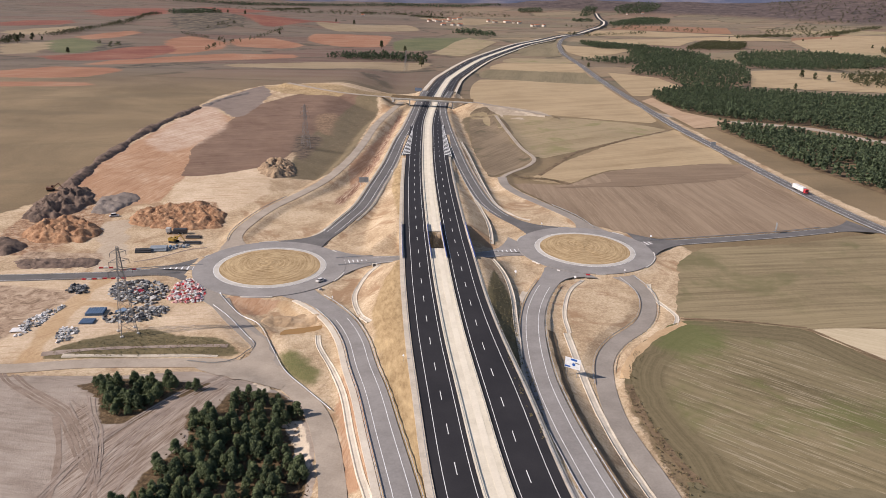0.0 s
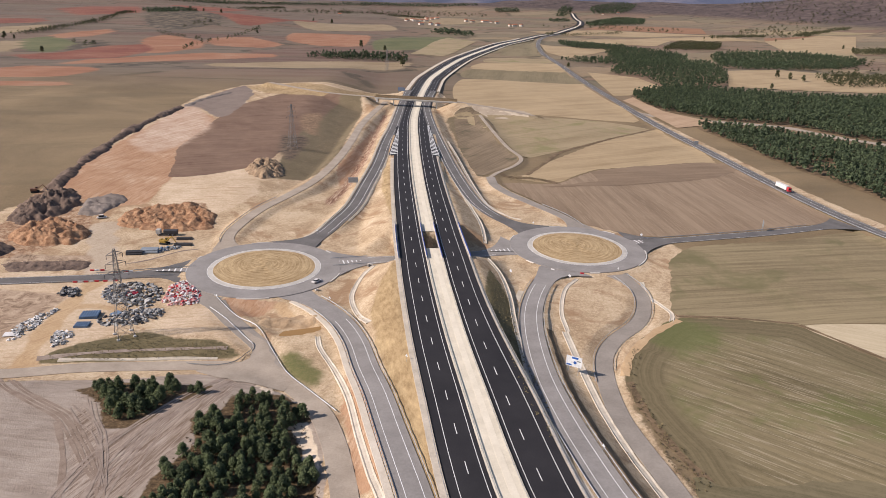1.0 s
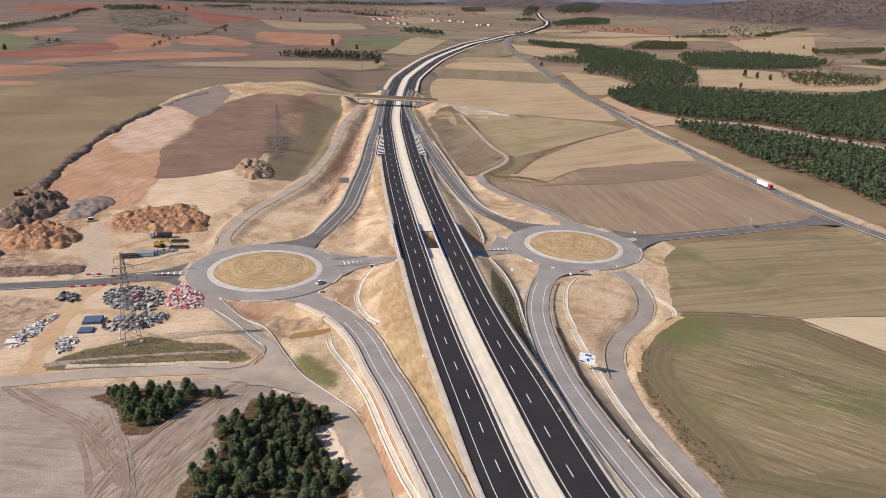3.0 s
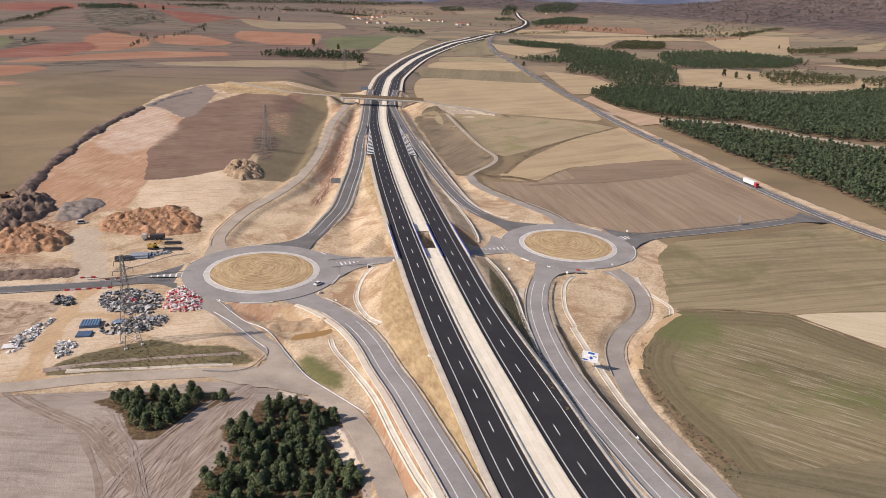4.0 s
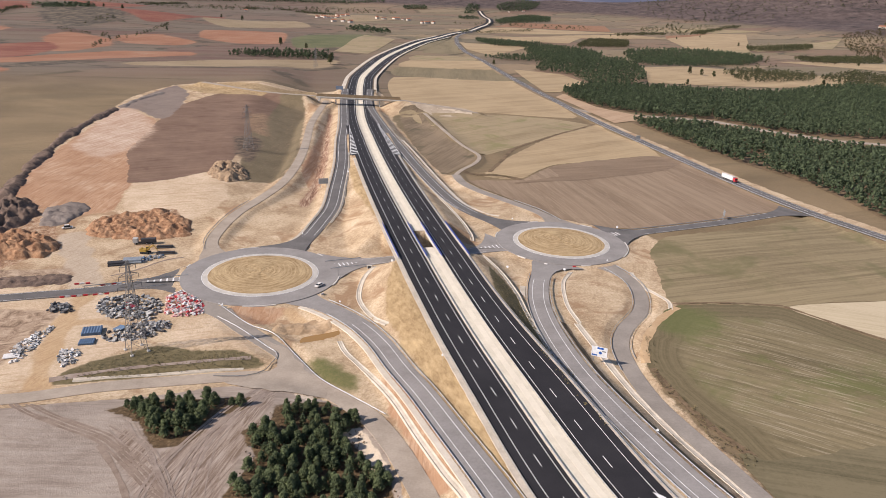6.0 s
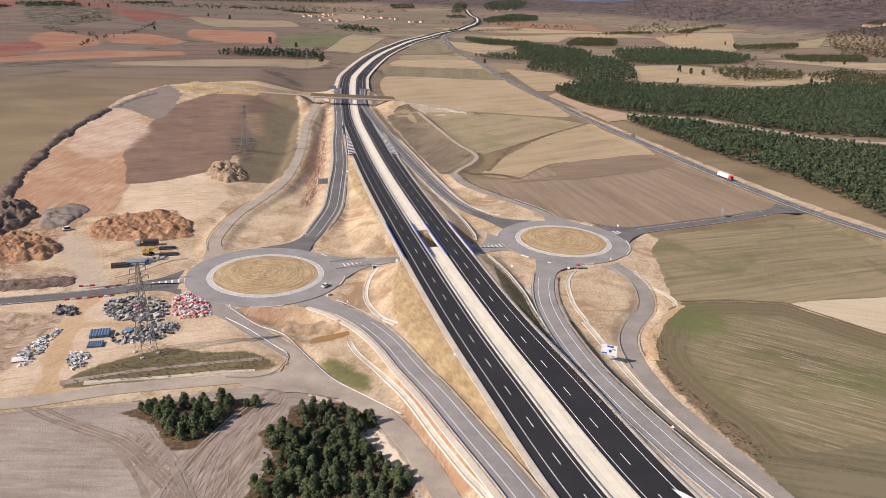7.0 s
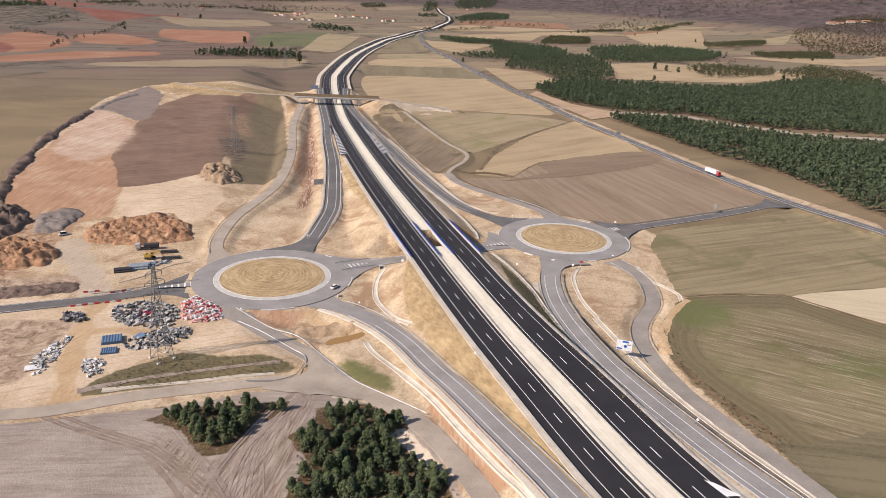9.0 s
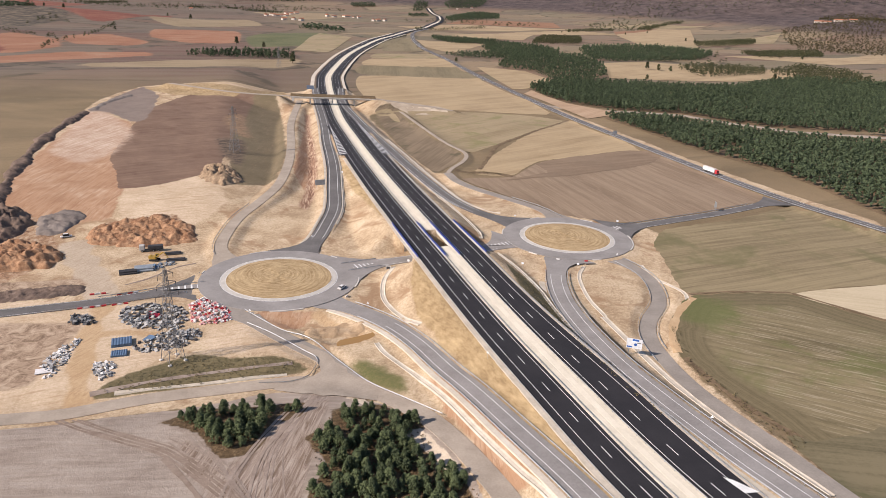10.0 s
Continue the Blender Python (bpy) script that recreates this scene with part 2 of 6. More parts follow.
LOCAL_N = curve([(82, 358, -0.2), (82, 367, 0.0), (76, 385, 0.6), (63, 407, 1.0), (51, 427, 1.4), (44, 446, 1.7), (43, 466, 1.9)])
TRACK = curve([(43, 466, 1.9), (50, 480, 1.9), (65, 503, 2), (72, 528, 2), (66, 568, 2), (60, 641, 3), (55, 718, 4)])
RAMP_S = curve([(64, 307, -0.2), (57, 301, -0.15), (51, 291, 0), (44.5, 275, 0.2), (39, 254, 0.8), (36, 229, 1.7), (35.2, 200, 3.0), (37, 175, 4.2), (39.5, 157, 4.8), (42.5, 140, 5.2), (48, 118, 5.3), (62, 60, 5.3)])
LOCAL_S = curve([(81, 310, -0.3), (84.5, 302, -0.4), (88.5, 292, -0.8), (90.5, 280, -1.2), (88, 266, -1.6), (81, 251, -1.8), (68, 236, -1.8), (60.5, 222, -1.7), (57, 204, -1.4), (56, 185, -1.0), (57.5, 170, -0.6), (60, 154, -0.2), (63, 132, 0.2), (72, 80, 0.5)])
OVER = curve([(-50, 739, 14.2), (-9, 736, 13.6), (34, 733, 12.8)])
OVER_L = curve([(-170, 810, 16.5), (-105, 757, 15.2), (-50, 739, 14.2)])
OVER_R = curve([(34, 733, 12.8), (70, 728, 8.5), (112, 716, 3.4)])

FLAT = [(WEST, 5.5, 0.5), (SOUTH_W, 4.5, 0.4), (SOUTH, 4.5, 0.5), (EAST, 5.0, 0.5), (OLD, 6, 0.4), (LOCAL_N, 4.5, 0.5), (LOCAL_S, 4.0, 0.55), (TRACK, 2, 0.4),
        (OVER_L, 5.0, 0.5), (OVER_R, 5.0, 0.5), (FRONT, 5.0, 0.6), (RAMP_A, 6.0, 0.55), (RAMP_B, 6.0, 0.55), (RAMP_N, 6.0, 0.55), (RAMP_S, 5.5, 0.55)]


def lumps(x, y, size, seed):
    """Gentle relief from a few crossed waves, about -1 to 1."""
    r = np.random.RandomState(seed)
    out = 0
    for k in range(7):
        a, f, p = r.uniform(0, 6.28), r.uniform(0.6, 1.9) / size, r.uniform(0, 6.28)
        out = out + np.sin((x * math.cos(a) + y * math.sin(a)) * f * 6.28 + p)
    return out / 4.0


def land(x, y):
    """The height of the natural and dug ground."""
    r = np.hypot(x, y)
    z = -0.8 + 0.35 * lumps(x, y, 90, 3) + 0.9 * smooth(320, 420, y) + 1.0 * smooth(400, 900, y)
    # higher field by the pine groves
    z = z + 2.6 * smooth(206, 186, y) * smooth(-38, -70, x) * smooth(-175, -150, x + 0 * y)
    # the dug hill beyond the yard
    hill = 5.0 * smooth(350, 415, y) + 9.0 * np.clip((y - 400) / 350, 0, 1) - 1.9 * smooth(400, 700, y)
    z = z + hill * smooth(-50, -118, x) * (1 - smooth(820, 1250, y)) * (1 - smooth(-330, -900, x))
    z = z + 1.5 * smooth(690, 800, y) * smooth(-42, -75, x) * smooth(-190, -100, x) * (1 - smooth(860, 1000, y))
    # rise of the valley floor and its far hills
    z = z + 5.5 * smooth(800, 1300, y) + 3.0 * lumps(x, y, 700, 5) * smooth(700, 1500, r)
    side = x / np.maximum(r, 1)
    z = z + smooth(3600, 4900, r) * (34 + 48 * smooth(-0.05, 0.2, side) + 9 * lumps(x, y, 900, 8) + 4 * lumps(x, y, 400, 9))
    z = z + 205 * np.exp(-(((x - 2800) / 820) ** 2 + ((y - 3500) / 900) ** 2)) * (1 + 0.12 * lumps(x, y, 420, 12))
    z = z + 58 * np.exp(-(((x - 2130) / 360) ** 2 + ((y - 2200) / 420) ** 2))
    z = z + 30 * np.exp(-(((x + 640) / 300) ** 2 + ((y - 2150) / 260) ** 2))
    z = z + 16 * np.exp(-(((x + 900) / 260) ** 2 + ((y - 3000) / 300) ** 2))
    z = z + 7.0 * np.exp(-(((x - 700) / 210) ** 2 + ((y - 1560) / 110) ** 2))
    return z


for far_line, start in ((MOTORWAY, 760), (OLD, 700)):
    k = smooth(start, start + 250, far_line[:, 1])
    rise = land(far_line[:, 0], far_line[:, 1])
    rise = np.convolve(np.pad(rise, 6, mode="edge"), np.ones(13) / 13, "valid")
    far_line[:, 2] += k * (rise + 1.5 + 1.5 * smooth(1400, 2200, far_line[:, 1]) - far_line[:, 2])


def shaped(x, y):
    """The land with the roads' banks, cuts and ditches."""
    z = land(x, y)
    near = (np.abs(x) < 420) & (y < 1100) & (y > 20)
    d, mz = to_line(x, y, np.vstack([MOTORWAY[:-1:2], MOTORWAY[-1:]]))
    w = 18.2
    bank = 0.5
    keep = d < 260
    z = np.where(keep, np.clip(z, mz - 0.2 - np.maximum(d - w, 0) * bank, mz - 0.2 + np.maximum(d - w - 3 - 25 * smooth(1300, 2000, y), 0) * bank) - 1.2 * smooth(1300, 2000, y) * (d < 60), z)
    # ponds and ditches of the works
    z = z - 2.2 * smooth(0, 7, inside(x, y, POND))
    z = z - 1.3 * np.exp(-((to_line(x, y, BROOK)[0] / 2.5) ** 2)) * near
    for line, half, slope in FLAT:
        lo, hi = line.min(0) - 60, line.max(0) + 60
        m = (x > lo[0]) & (x < hi[0]) & (y > lo[1]) & (y < hi[1])
        if not m.any():
            continue
        dd, rz = to_line(x[m], y[m], line)
        out = np.maximum(dd - half, 0)
        z[m] = np.clip(z[m], rz - 0.2 - out * slope, rz - 0.2 + out * slope)
    for (cx, cy), rz in ((LEFT_C, -0.2), (RIGHT_C, 0.0)):
        out = np.maximum(np.hypot(x - cx, y - cy) - 35.5, 0)
        z = np.where(out < 40, np.clip(z, rz - 0.2 - out * 0.5, rz - 0.2 + out * 0.5), z)
    z = np.where((d < 17.6) & near, mz - 0.2, z)
    dd, rz = to_line(x, y, CROSS)
    out = np.maximum(dd - 10.5, 0)
    rise = np.where(d < 16.6, 9.0, 0.75)
    z = np.where(dd < 22, np.clip(z, rz - 0.2 - out * 1.0, rz - 0.2 + out * rise), z)
    return z


POND = ring([(-86, 265), (-74, 265), (-52, 259), (-42, 250), (-40, 240), (-48, 234), (-58, 232), (-70, 244)])
BROOK = curve([(-68, 219), (-84, 216), (-104, 214), (-128, 213), (-150, 210)])

# ---- the ground: one sheet to the horizon ----


def steps(lo, hi, fine, a, b, grow=1.09):
    mid = list(np.arange(lo, hi + 0.1, fine))
    s, v, up = fine, hi, []
    while v < b:
        s *= grow
        v += s
        up.append(v)
    s, v, down = fine, lo, []
    while v > a:
        s *= grow
        v -= s
        down.append(v)
    return np.array(down[::-1] + mid + up)


GX = steps(-240, 270, 2.0, -5200, 5200, 1.055)
GY = steps(110, 480, 2.0, -1500, 5200, 1.014)
XX, YY = np.meshgrid(GX, GY)
ZZ = shaped(XX.ravel().copy(), YY.ravel().copy()).reshape(XX.shape)


def height(x, y):
    """The ground's height at points of the plan."""
    x, y = np.asarray(x, float), np.asarray(y, float)
    i = np.clip(np.searchsorted(GX, x) - 1, 0, len(GX) - 2)
    j = np.clip(np.searchsorted(GY, y) - 1, 0, len(GY) - 2)
    u = np.clip((x - GX[i]) / (GX[i + 1] - GX[i]), 0, 1)
    v = np.clip((y - GY[j]) / (GY[j + 1] - GY[j]), 0, 1)
    return (ZZ[j, i] * (1 - u) + ZZ[j, i + 1] * u) * (1 - v) + (ZZ[j + 1, i] * (1 - u) + ZZ[j + 1, i + 1] * u) * v


def h1(x, y):
    return float(height(x, y))


def mesh_of(name, verts, faces, material, smooth_faces=False):
    me = bpy.data.meshes.new(name)
    me.from_pydata([tuple(map(float, v)) for v in verts], [], faces)
    me.materials.append(material)
    if smooth_faces:
        me.shade_smooth()
    me.update()
    return me


def part(name, bm, material, parent, label=""):
    """One mesh object under a thing or a part; bm is a bmesh or a mesh."""
    if isinstance(bm, bmesh.types.BMesh):
        me = bpy.data.meshes.new(name)
        bm.to_mesh(me)
        bm.free()
        me.materials.append(material)
    else:
        me = bm
    ob = new(name, me)
    ob.parent = parent
    if label:
        ob["label"] = label
    return ob


def thing(name, x, y, z=None, turn=0.0, label="", category="", group="", kind=""):
    """An Empty at a thing's base, to carry its parts."""
    ob = new(name)
    ob.matrix_basis = pose(x, y, h1(x, y) if z is None else z, 0, 0, turn)
    return tagged(ob, label, category, group, kind)


def ground_sheet():
    ny, nx = XX.shape
    me = bpy.data.meshes.new("ground")
    idx = np.arange(nx * ny).reshape(ny, nx)
    quads = np.stack([idx[:-1, :-1], idx[:-1, 1:], idx[1:, 1:], idx[1:, :-1]], -1).reshape(-1, 4)
    me.vertices.add(nx * ny)
    me.vertices.foreach_set("co", np.stack([XX, YY, ZZ], -1).astype(np.float32).ravel())
    me.loops.add(quads.size)
    me.loops.foreach_set("vertex_index", quads.ravel().astype(np.int32))
    me.polygons.add(len(quads))
    me.polygons.foreach_set("loop_start", np.arange(0, quads.size, 4, dtype=np.int32))
    me.update(calc_edges=True)
    me.shade_smooth()
    x, y = XX.ravel(), YY.ravel()
    for name, zone, soft in ZONES:
        v = np.full(x.shape, 0.0)
        for z in (zone if isinstance(zone, list) else [zone]):
            lo, hi = z.min(0) - soft, z.max(0) + soft
            m = (x > lo[0]) & (x < hi[0]) & (y > lo[1]) & (y < hi[1])
            v[m] = np.maximum(v[m], smooth(-soft, soft, inside(x[m], y[m], z)))
        me.attributes.new(name, "FLOAT", "POINT").data.foreach_set("value", v.astype(np.float32))
    me.materials.append(ground_material())
    return tagged(new("ground", me), "dry grassland, bare dug earth and worked soil around the interchange", "ground", kind="structure")


ZONES = [
    ("earth", [ring([(-252, 335), (-215, 300), (-190, 286), (-190, 196), (-140, 198), (-66, 203), (-38, 186), (-30, 150), (-25, 60), (20, 60), (0, 300), (-12, 420), (-16, 560), (-15, 860),
                     (-60, 850), (-142, 838), (-196, 812), (-222, 720), (-226, 560), (-220, 440), (-215, 390)]),
               ring([(20, 60), (72, 60), (65, 150), (62, 185), (63, 205), (72, 224), (98, 252), (110, 290), (128, 336), (112, 356), (84, 376), (66, 410), (46, 450), (36, 480), (26, 600), (34, 700), (112, 735), (108, 755), (36, 810), (20, 860),
                     (-5, 700), (0, 300)]),
               ring([(250, 385), (264, 330), (276, 338), (260, 410), (251, 500), (246, 600), (241, 690), (238, 780), (230, 780), (231, 690), (237, 560)])], 5),
    ("orange", [ring([(-217, 398), (-222, 517), (-217, 650), (-182, 621), (-168, 554), (-170, 493), (-158, 446), (-156, 386), (-177, 380)]),
                ring([(-86, 262), (-80, 266), (-60, 262), (-74, 250)]), ring([(-30, 200), (-24, 205), (-14, 150), (-22, 145)]), ring([(-52, 430), (-46, 520), (-42, 640), (-50, 560), (-60, 470)])], 4),
    ("redfield", [ring(o, 40) for o in (
        [(-617, 1129), (-579, 1196), (-564, 1338), (-511, 1389), (-461, 1276), (-467, 1122), (-519, 1068), (-569, 1070)], [(-1140, 1924), (-1105, 2021), (-1000, 2026), (-939, 1871), (-1062, 1791)],
        [(-706, 2321), (-542, 2537), (-345, 2501), (-331, 2270), (-441, 1921), (-537, 2069)], [(-1366, 2868), (-1246, 3292), (-952, 2613), (-1043, 2371)], [(-1202, 3693), (-887, 3436), (-683, 2993), (-858, 2825)])], 14),
    ("orangefield", [ring(o, 40) for o in (
        [(-561, 1528), (-543, 1612), (-441, 1514), (-403, 1363), (-419, 1267), (-451, 1221), (-511, 1360)], [(-492, 995), (-483, 1080), (-434, 1173), (-366, 1252), (-252, 1259), (-240, 1199), (-331, 1130), (-395, 1065), (-445, 1009)],
        [(-640, 850), (-542, 897), (-512, 960), (-429, 955), (-399, 911), (-411, 839), (-462, 826), (-504, 831)], [(-560, 780), (-480, 791), (-445, 794), (-389, 793), (-367, 770), (-402, 758), (-457, 750)],
        [(-307, 1818), (-130, 1862), (-118, 1523), (-210, 1516), (-292, 1618)], [(-747, 1529), (-711, 1694), (-661, 1633), (-691, 1433)], [(-448, 1581), (-380, 1652), (-280, 1519), (-305, 1416), (-397, 1437)])], 12),
    ("cropfield", [ring([(-103, 1648), (-44, 1815), (86, 1924), (61, 1631), (10, 1484), (-90, 1445)], 40), ring([(-743, 1409), (-726, 1485), (-629, 1368), (-591, 1202), (-640, 1207)], 40)], 12),
    ("strawfield", [ring(o, 40) for o in (
        [(-367, 2177), (-114, 2413), (-69, 2164), (-268, 1938)], [(-765, 1281), (-756, 1372), (-701, 1366), (-652, 1180), (-676, 1128)], [(-308, 1050), (-193, 1137), (-19, 1192), (-34, 1099), (-175, 1028), (-282, 1012)],
        [(-973, 1638), (-896, 1812), (-837, 1717), (-863, 1528)], [(-100, 3119), (189, 3231), (262, 2942), (75, 2621)])], 14),
    ("heath", [ring([(-743, 2033), (-799, 2336), (-751, 2468), (-583, 2249), (-523, 1956), (-556, 1733), (-639, 1782)], 40), ring([(-643, 1333), (-631, 1397), (-565, 1366), (-562, 1261), (-594, 1248)], 40),
               ring([(-434, 968), (-415, 1034), (-365, 1049), (-371, 1001), (-411, 947)], 40)], 16),
    ("gully", [ring([(-60, 405), (-54, 440), (-49, 500), (-46, 560), (-43, 630), (-39, 695), (-35, 690), (-38, 620), (-40, 555), (-43, 490), (-49, 430), (-56, 395)])], 3.5),
    ("sand", [ring([(-43, 177), (-38, 178), (-34, 167), (-31, 154), (-34, 154), (-37, 164)]), ring([(-57, 202), (-50, 195), (-52, 192), (-57, 198)])], 1.5),
    ("yard", [ring([(-200, 268), (-174, 271), (-152, 267), (-145, 271), (-146, 253), (-151, 224), (-160, 221), (-200, 215)]), ring([(-188, 310), (-172, 309), (-155, 309), (-150, 301), (-161, 295), (-188, 297)])], 3),
    ("bleach", [ring([(-219, 573), (-223, 660), (-205, 660), (-174, 583), (-177, 518), (-189, 490), (-215, 519)])], 9),
    ("scar", [ring([(-111, 559), (-93, 562), (-91, 519), (-94, 484), (-105, 506)])], 8),
    ("dug", [ring([(-109, 649), (-95, 664), (-89, 576), (-98, 580), (-108, 625)])], 9),
    ("tilled", [ring([(-159, 431), (-168, 473), (-176, 503), (-178, 571), (-176, 646), (-172, 686), (-149, 745), (-118, 765), (-84, 770), (-80, 690), (-91, 576), (-102, 527), (-108, 468), (-121, 451), (-139, 436)])], 4),
    ("cream", [ring([(-152, 388), (-156, 434), (-123, 453), (-108, 450), (-99, 403), (-115, 372), (-137, 373)]), ring([(-150, 205), (-128, 216), (-110, 245), (-135, 285), (-190, 285), (-190, 205)]),
               ring([(-100, 255), (-84, 258), (-66, 226), (-80, 232), (-100, 236)])], 5),
    ("olive", [ring([(-100, 438), (-99, 460), (-102, 555), (-91, 671), (-82, 765), (-64, 740), (-61, 672), (-63, 507), (-74, 445)]), ring([(22, 700), (56, 700), (58, 600), (70, 540), (44, 480), (30, 560)])], 5),
    ("weeds", [ring([(-132, 213), (-125, 224), (-105, 235), (-93, 230), (-78, 229), (-66, 219), (-84, 216)]), ring([(26, 290), (20, 250), (24, 180), (30, 150), (33, 180), (30, 220), (33, 250)])], 2),
    ("green", [ring([(-54, 217), (-49, 222), (-38, 208), (-38, 198), (-44, 203)])], 4),
    ("pale", [ring([(-152, 199), (-130, 199), (-103, 201), (-72, 205), (-36, 184), (-28, 120), (-60, 60), (-300, 60), (-300, 200)])], 2),
    ("rubble", [ring([(-186, 305), (-210, 310), (-218, 350), (-222, 400), (-219, 404), (-214, 398), (-186, 384), (-170, 340)]), ring([(-161, 365), (-157, 378), (-125, 386), (-114, 359), (-137, 346)])], 3),
    ("churn", [ring([(-61, 208), (-68, 206), (-74, 188), (-88, 171), (-92, 170), (-98, 177), (-106, 186), (-101, 169), (-89, 141), (-80, 100), (-66, 100), (-74, 143), (-72, 155), (-68, 170), (-64, 189)])], 4),
    ("brush", [ring([(-110, 192), (-100, 199), (-93, 198), (-82, 197), (-69, 196), (-70, 188), (-78, 184), (-84, 172), (-93, 171), (-99, 184)]),
               ring([(-62, 190), (-46, 192), (-36, 180), (-40, 171), (-35, 164), (-31, 150), (-29, 100), (-74, 100), (-72, 150), (-66, 164), (-71, 177), (-63, 180)])], 1.5),
    ("haul", [ring(sausage([(-143, 290), (-148, 305), (-155, 322), (-162, 340), (-168, 358)], 13))], 2.5),
    ("ochre", [ring(sausage([(-140, 283), (-141, 268), (-141, 250), (-139, 234), (-137, 218), (-134, 207)], 9)), ring(sausage([(-141, 254), (-130, 256), (-118, 252)], 6)), ring(sausage([(-62, 262), (-50, 246), (-44, 236)], 5))], 2.0),
    ("soil", [ring([(-221, 656), (-216, 712), (-197, 805), (-174, 743), (-171, 630), (-181, 622), (-204, 658)])], 6),
    ("straw", [ring([(-14, 300), (-21, 275), (-24, 250), (-18, 212), (-10, 172), (0, 120), (10, 60), (17, 60), (5, 125), (-4, 185), (-9, 250), (-10, 300)]), ring([(-18, 345), (-28, 420), (-28, 500), (-20, 420)]), ring([(-194, 800), (-142, 832), (-88, 815), (-53, 858), (-52, 812), (-103, 745), (-163, 752)])], 2.5),
]


def ground_material():
    n = Nodes("ground_soil", 0.95)
    ragged = n.math("MULTIPLY", n.math("SUBTRACT", n.noise(0.11, 8, 0.72), 0.5), 1.3)
    fine = n.noise(0.9, 6, 0.75)
    mid = n.noise(0.06, 6, 0.65, distort=0.4)
    # grass and distant farm land in patches
    cell = n.tree.nodes.new("ShaderNodeTexVoronoi")
    cell.inputs["Scale"].default_value = 0.0062
    n.link(n.moved((0.55, 1.25, 0), 12, None), cell.inputs["Vector"])
    pick = n.tree.nodes.new("ShaderNodeSeparateColor")
    n.link(cell.outputs["Color"], pick.inputs[0])
    west = n.ramp(pick.outputs[1], [(0.0, (0.145, 0.068, 0.05)), (0.3, (0.125, 0.094, 0.066)), (0.5, (0.175, 0.102, 0.07)), (0.75, (0.105, 0.076, 0.058)), (1.0, (0.15, 0.112, 0.08))])
    farm = n.ramp(pick.outputs[0], [(0.0, (0.15, 0.13, 0.075)), (0.22, (0.27, 0.20, 0.11)), (0.42, (0.20, 0.115, 0.075)), (0.55, (0.33, 0.24, 0.135)), (0.72, (0.16, 0.125, 0.08)), (0.88, (0.24, 0.15, 0.09))])
    sep = n.tree.nodes.new("ShaderNodeSeparateXYZ")
    n.link(n.place, sep.inputs[0])
    farm = n.mix(n.mask(sep.outputs[0], 150, -150), farm, west)
    rim = n.tree.nodes.new("ShaderNodeTexVoronoi")
    rim.feature = "DISTANCE_TO_EDGE"
    rim.inputs["Scale"].default_value = 0.0062
    n.link(n.moved((0.55, 1.25, 0), 12, None), rim.inputs["Vector"])
    ploughed = n.noise(0.03, 4, 0.6, n.moved((0.10, 1.0, 1), 8))
    farm = n.mix(n.math("MULTIPLY", n.mask(ploughed, 0.42, 0.62), 0.4), farm, (0.26, 0.20, 0.14))
    farm = n.mix(n.math("MULTIPLY", n.mask(mid, 0.35, 0.75), 0.5), farm, (0.17, 0.14, 0.085))
    hedge = n.math("MULTIPLY", n.mask(rim.outputs["Distance"], 0.045, 0.02), n.mask(n.noise(0.02, 4, 0.7), 0.44, 0.56))
    # a little grey mixed in as painted haze over the farm land
    farm = n.mix(0.15, farm, (0.17, 0.15, 0.15))
    farm = n.mix(n.math("MULTIPLY", hedge, 0.75), farm, (0.07, 0.06, 0.04))
    grass = n.ramp(n.math("ADD", n.math("MULTIPLY", n.noise(0.012, 5, 0.6, distort=0.5), 0.6), n.math("MULTIPLY", fine, 0.4)), [(0.34, (0.15, 0.110, 0.064)), (0.64, (0.285, 0.208, 0.122))])
    drift = n.noise(0.03, 5, 0.65, n.moved((0.15, 1.0, 1), 12), 0.6)
    grass = n.mix(n.math("MULTIPLY", n.mask(drift, 0.50, 0.64), 0.5), grass, (0.145, 0.112, 0.068))
    col = n.mix(n.mask(sep.outputs[1], 700, 1000), grass, farm)
    # scrub on the hills
    scrub = n.ramp(n.noise(0.02, 8, 0.75), [(0.36, (0.032, 0.03, 0.027)), (0.46, (0.082, 0.06, 0.055)), (0.62, (0.13, 0.098, 0.088)), (0.74, (0.22, 0.17, 0.135))])
    col = n.mix(n.mask(n.math("ADD", sep.outputs[2], n.math("MULTIPLY", ragged, 14)), 26, 48), col, scrub)

    def lay(col, name, paint, sharp=0.12):
        edge = n.mask(n.math("ADD", n.attr(name), n.math("MULTIPLY", ragged, 1.1)), 0.5 - sharp, 0.5 + sharp)
        return n.mix(edge, col, paint)

    grit = n.noise(2.6, 3, 0.8)
    tone = n.math("ADD", n.math("MULTIPLY", mid, 0.36), n.math("ADD", n.math("MULTIPLY", fine, 0.36), n.math("MULTIPLY", grit, 0.28)))
    earth = n.ramp(tone, [(0.41, (0.31, 0.21, 0.125)), (0.5, (0.51, 0.38, 0.245)), (0.585, (0.66, 0.53, 0.375))])
    tracks = n.noise(0.5, 6, 0.65, n.moved((0.3, 1.0, 1), 60), 2.0)
    earth = n.mix(n.math("MULTIPLY", n.mask(tracks, 0.54, 0.66), 0.6), earth, (0.33, 0.225, 0.145))
    stain = n.noise(0.035, 5, 0.7, None, 1.2)
    earth = n.mix(n.math("MULTIPLY", n.mask(stain, 0.53, 0.63), 0.85), earth, n.mix(fine, (0.25, 0.16, 0.095), (0.42, 0.26, 0.15)))
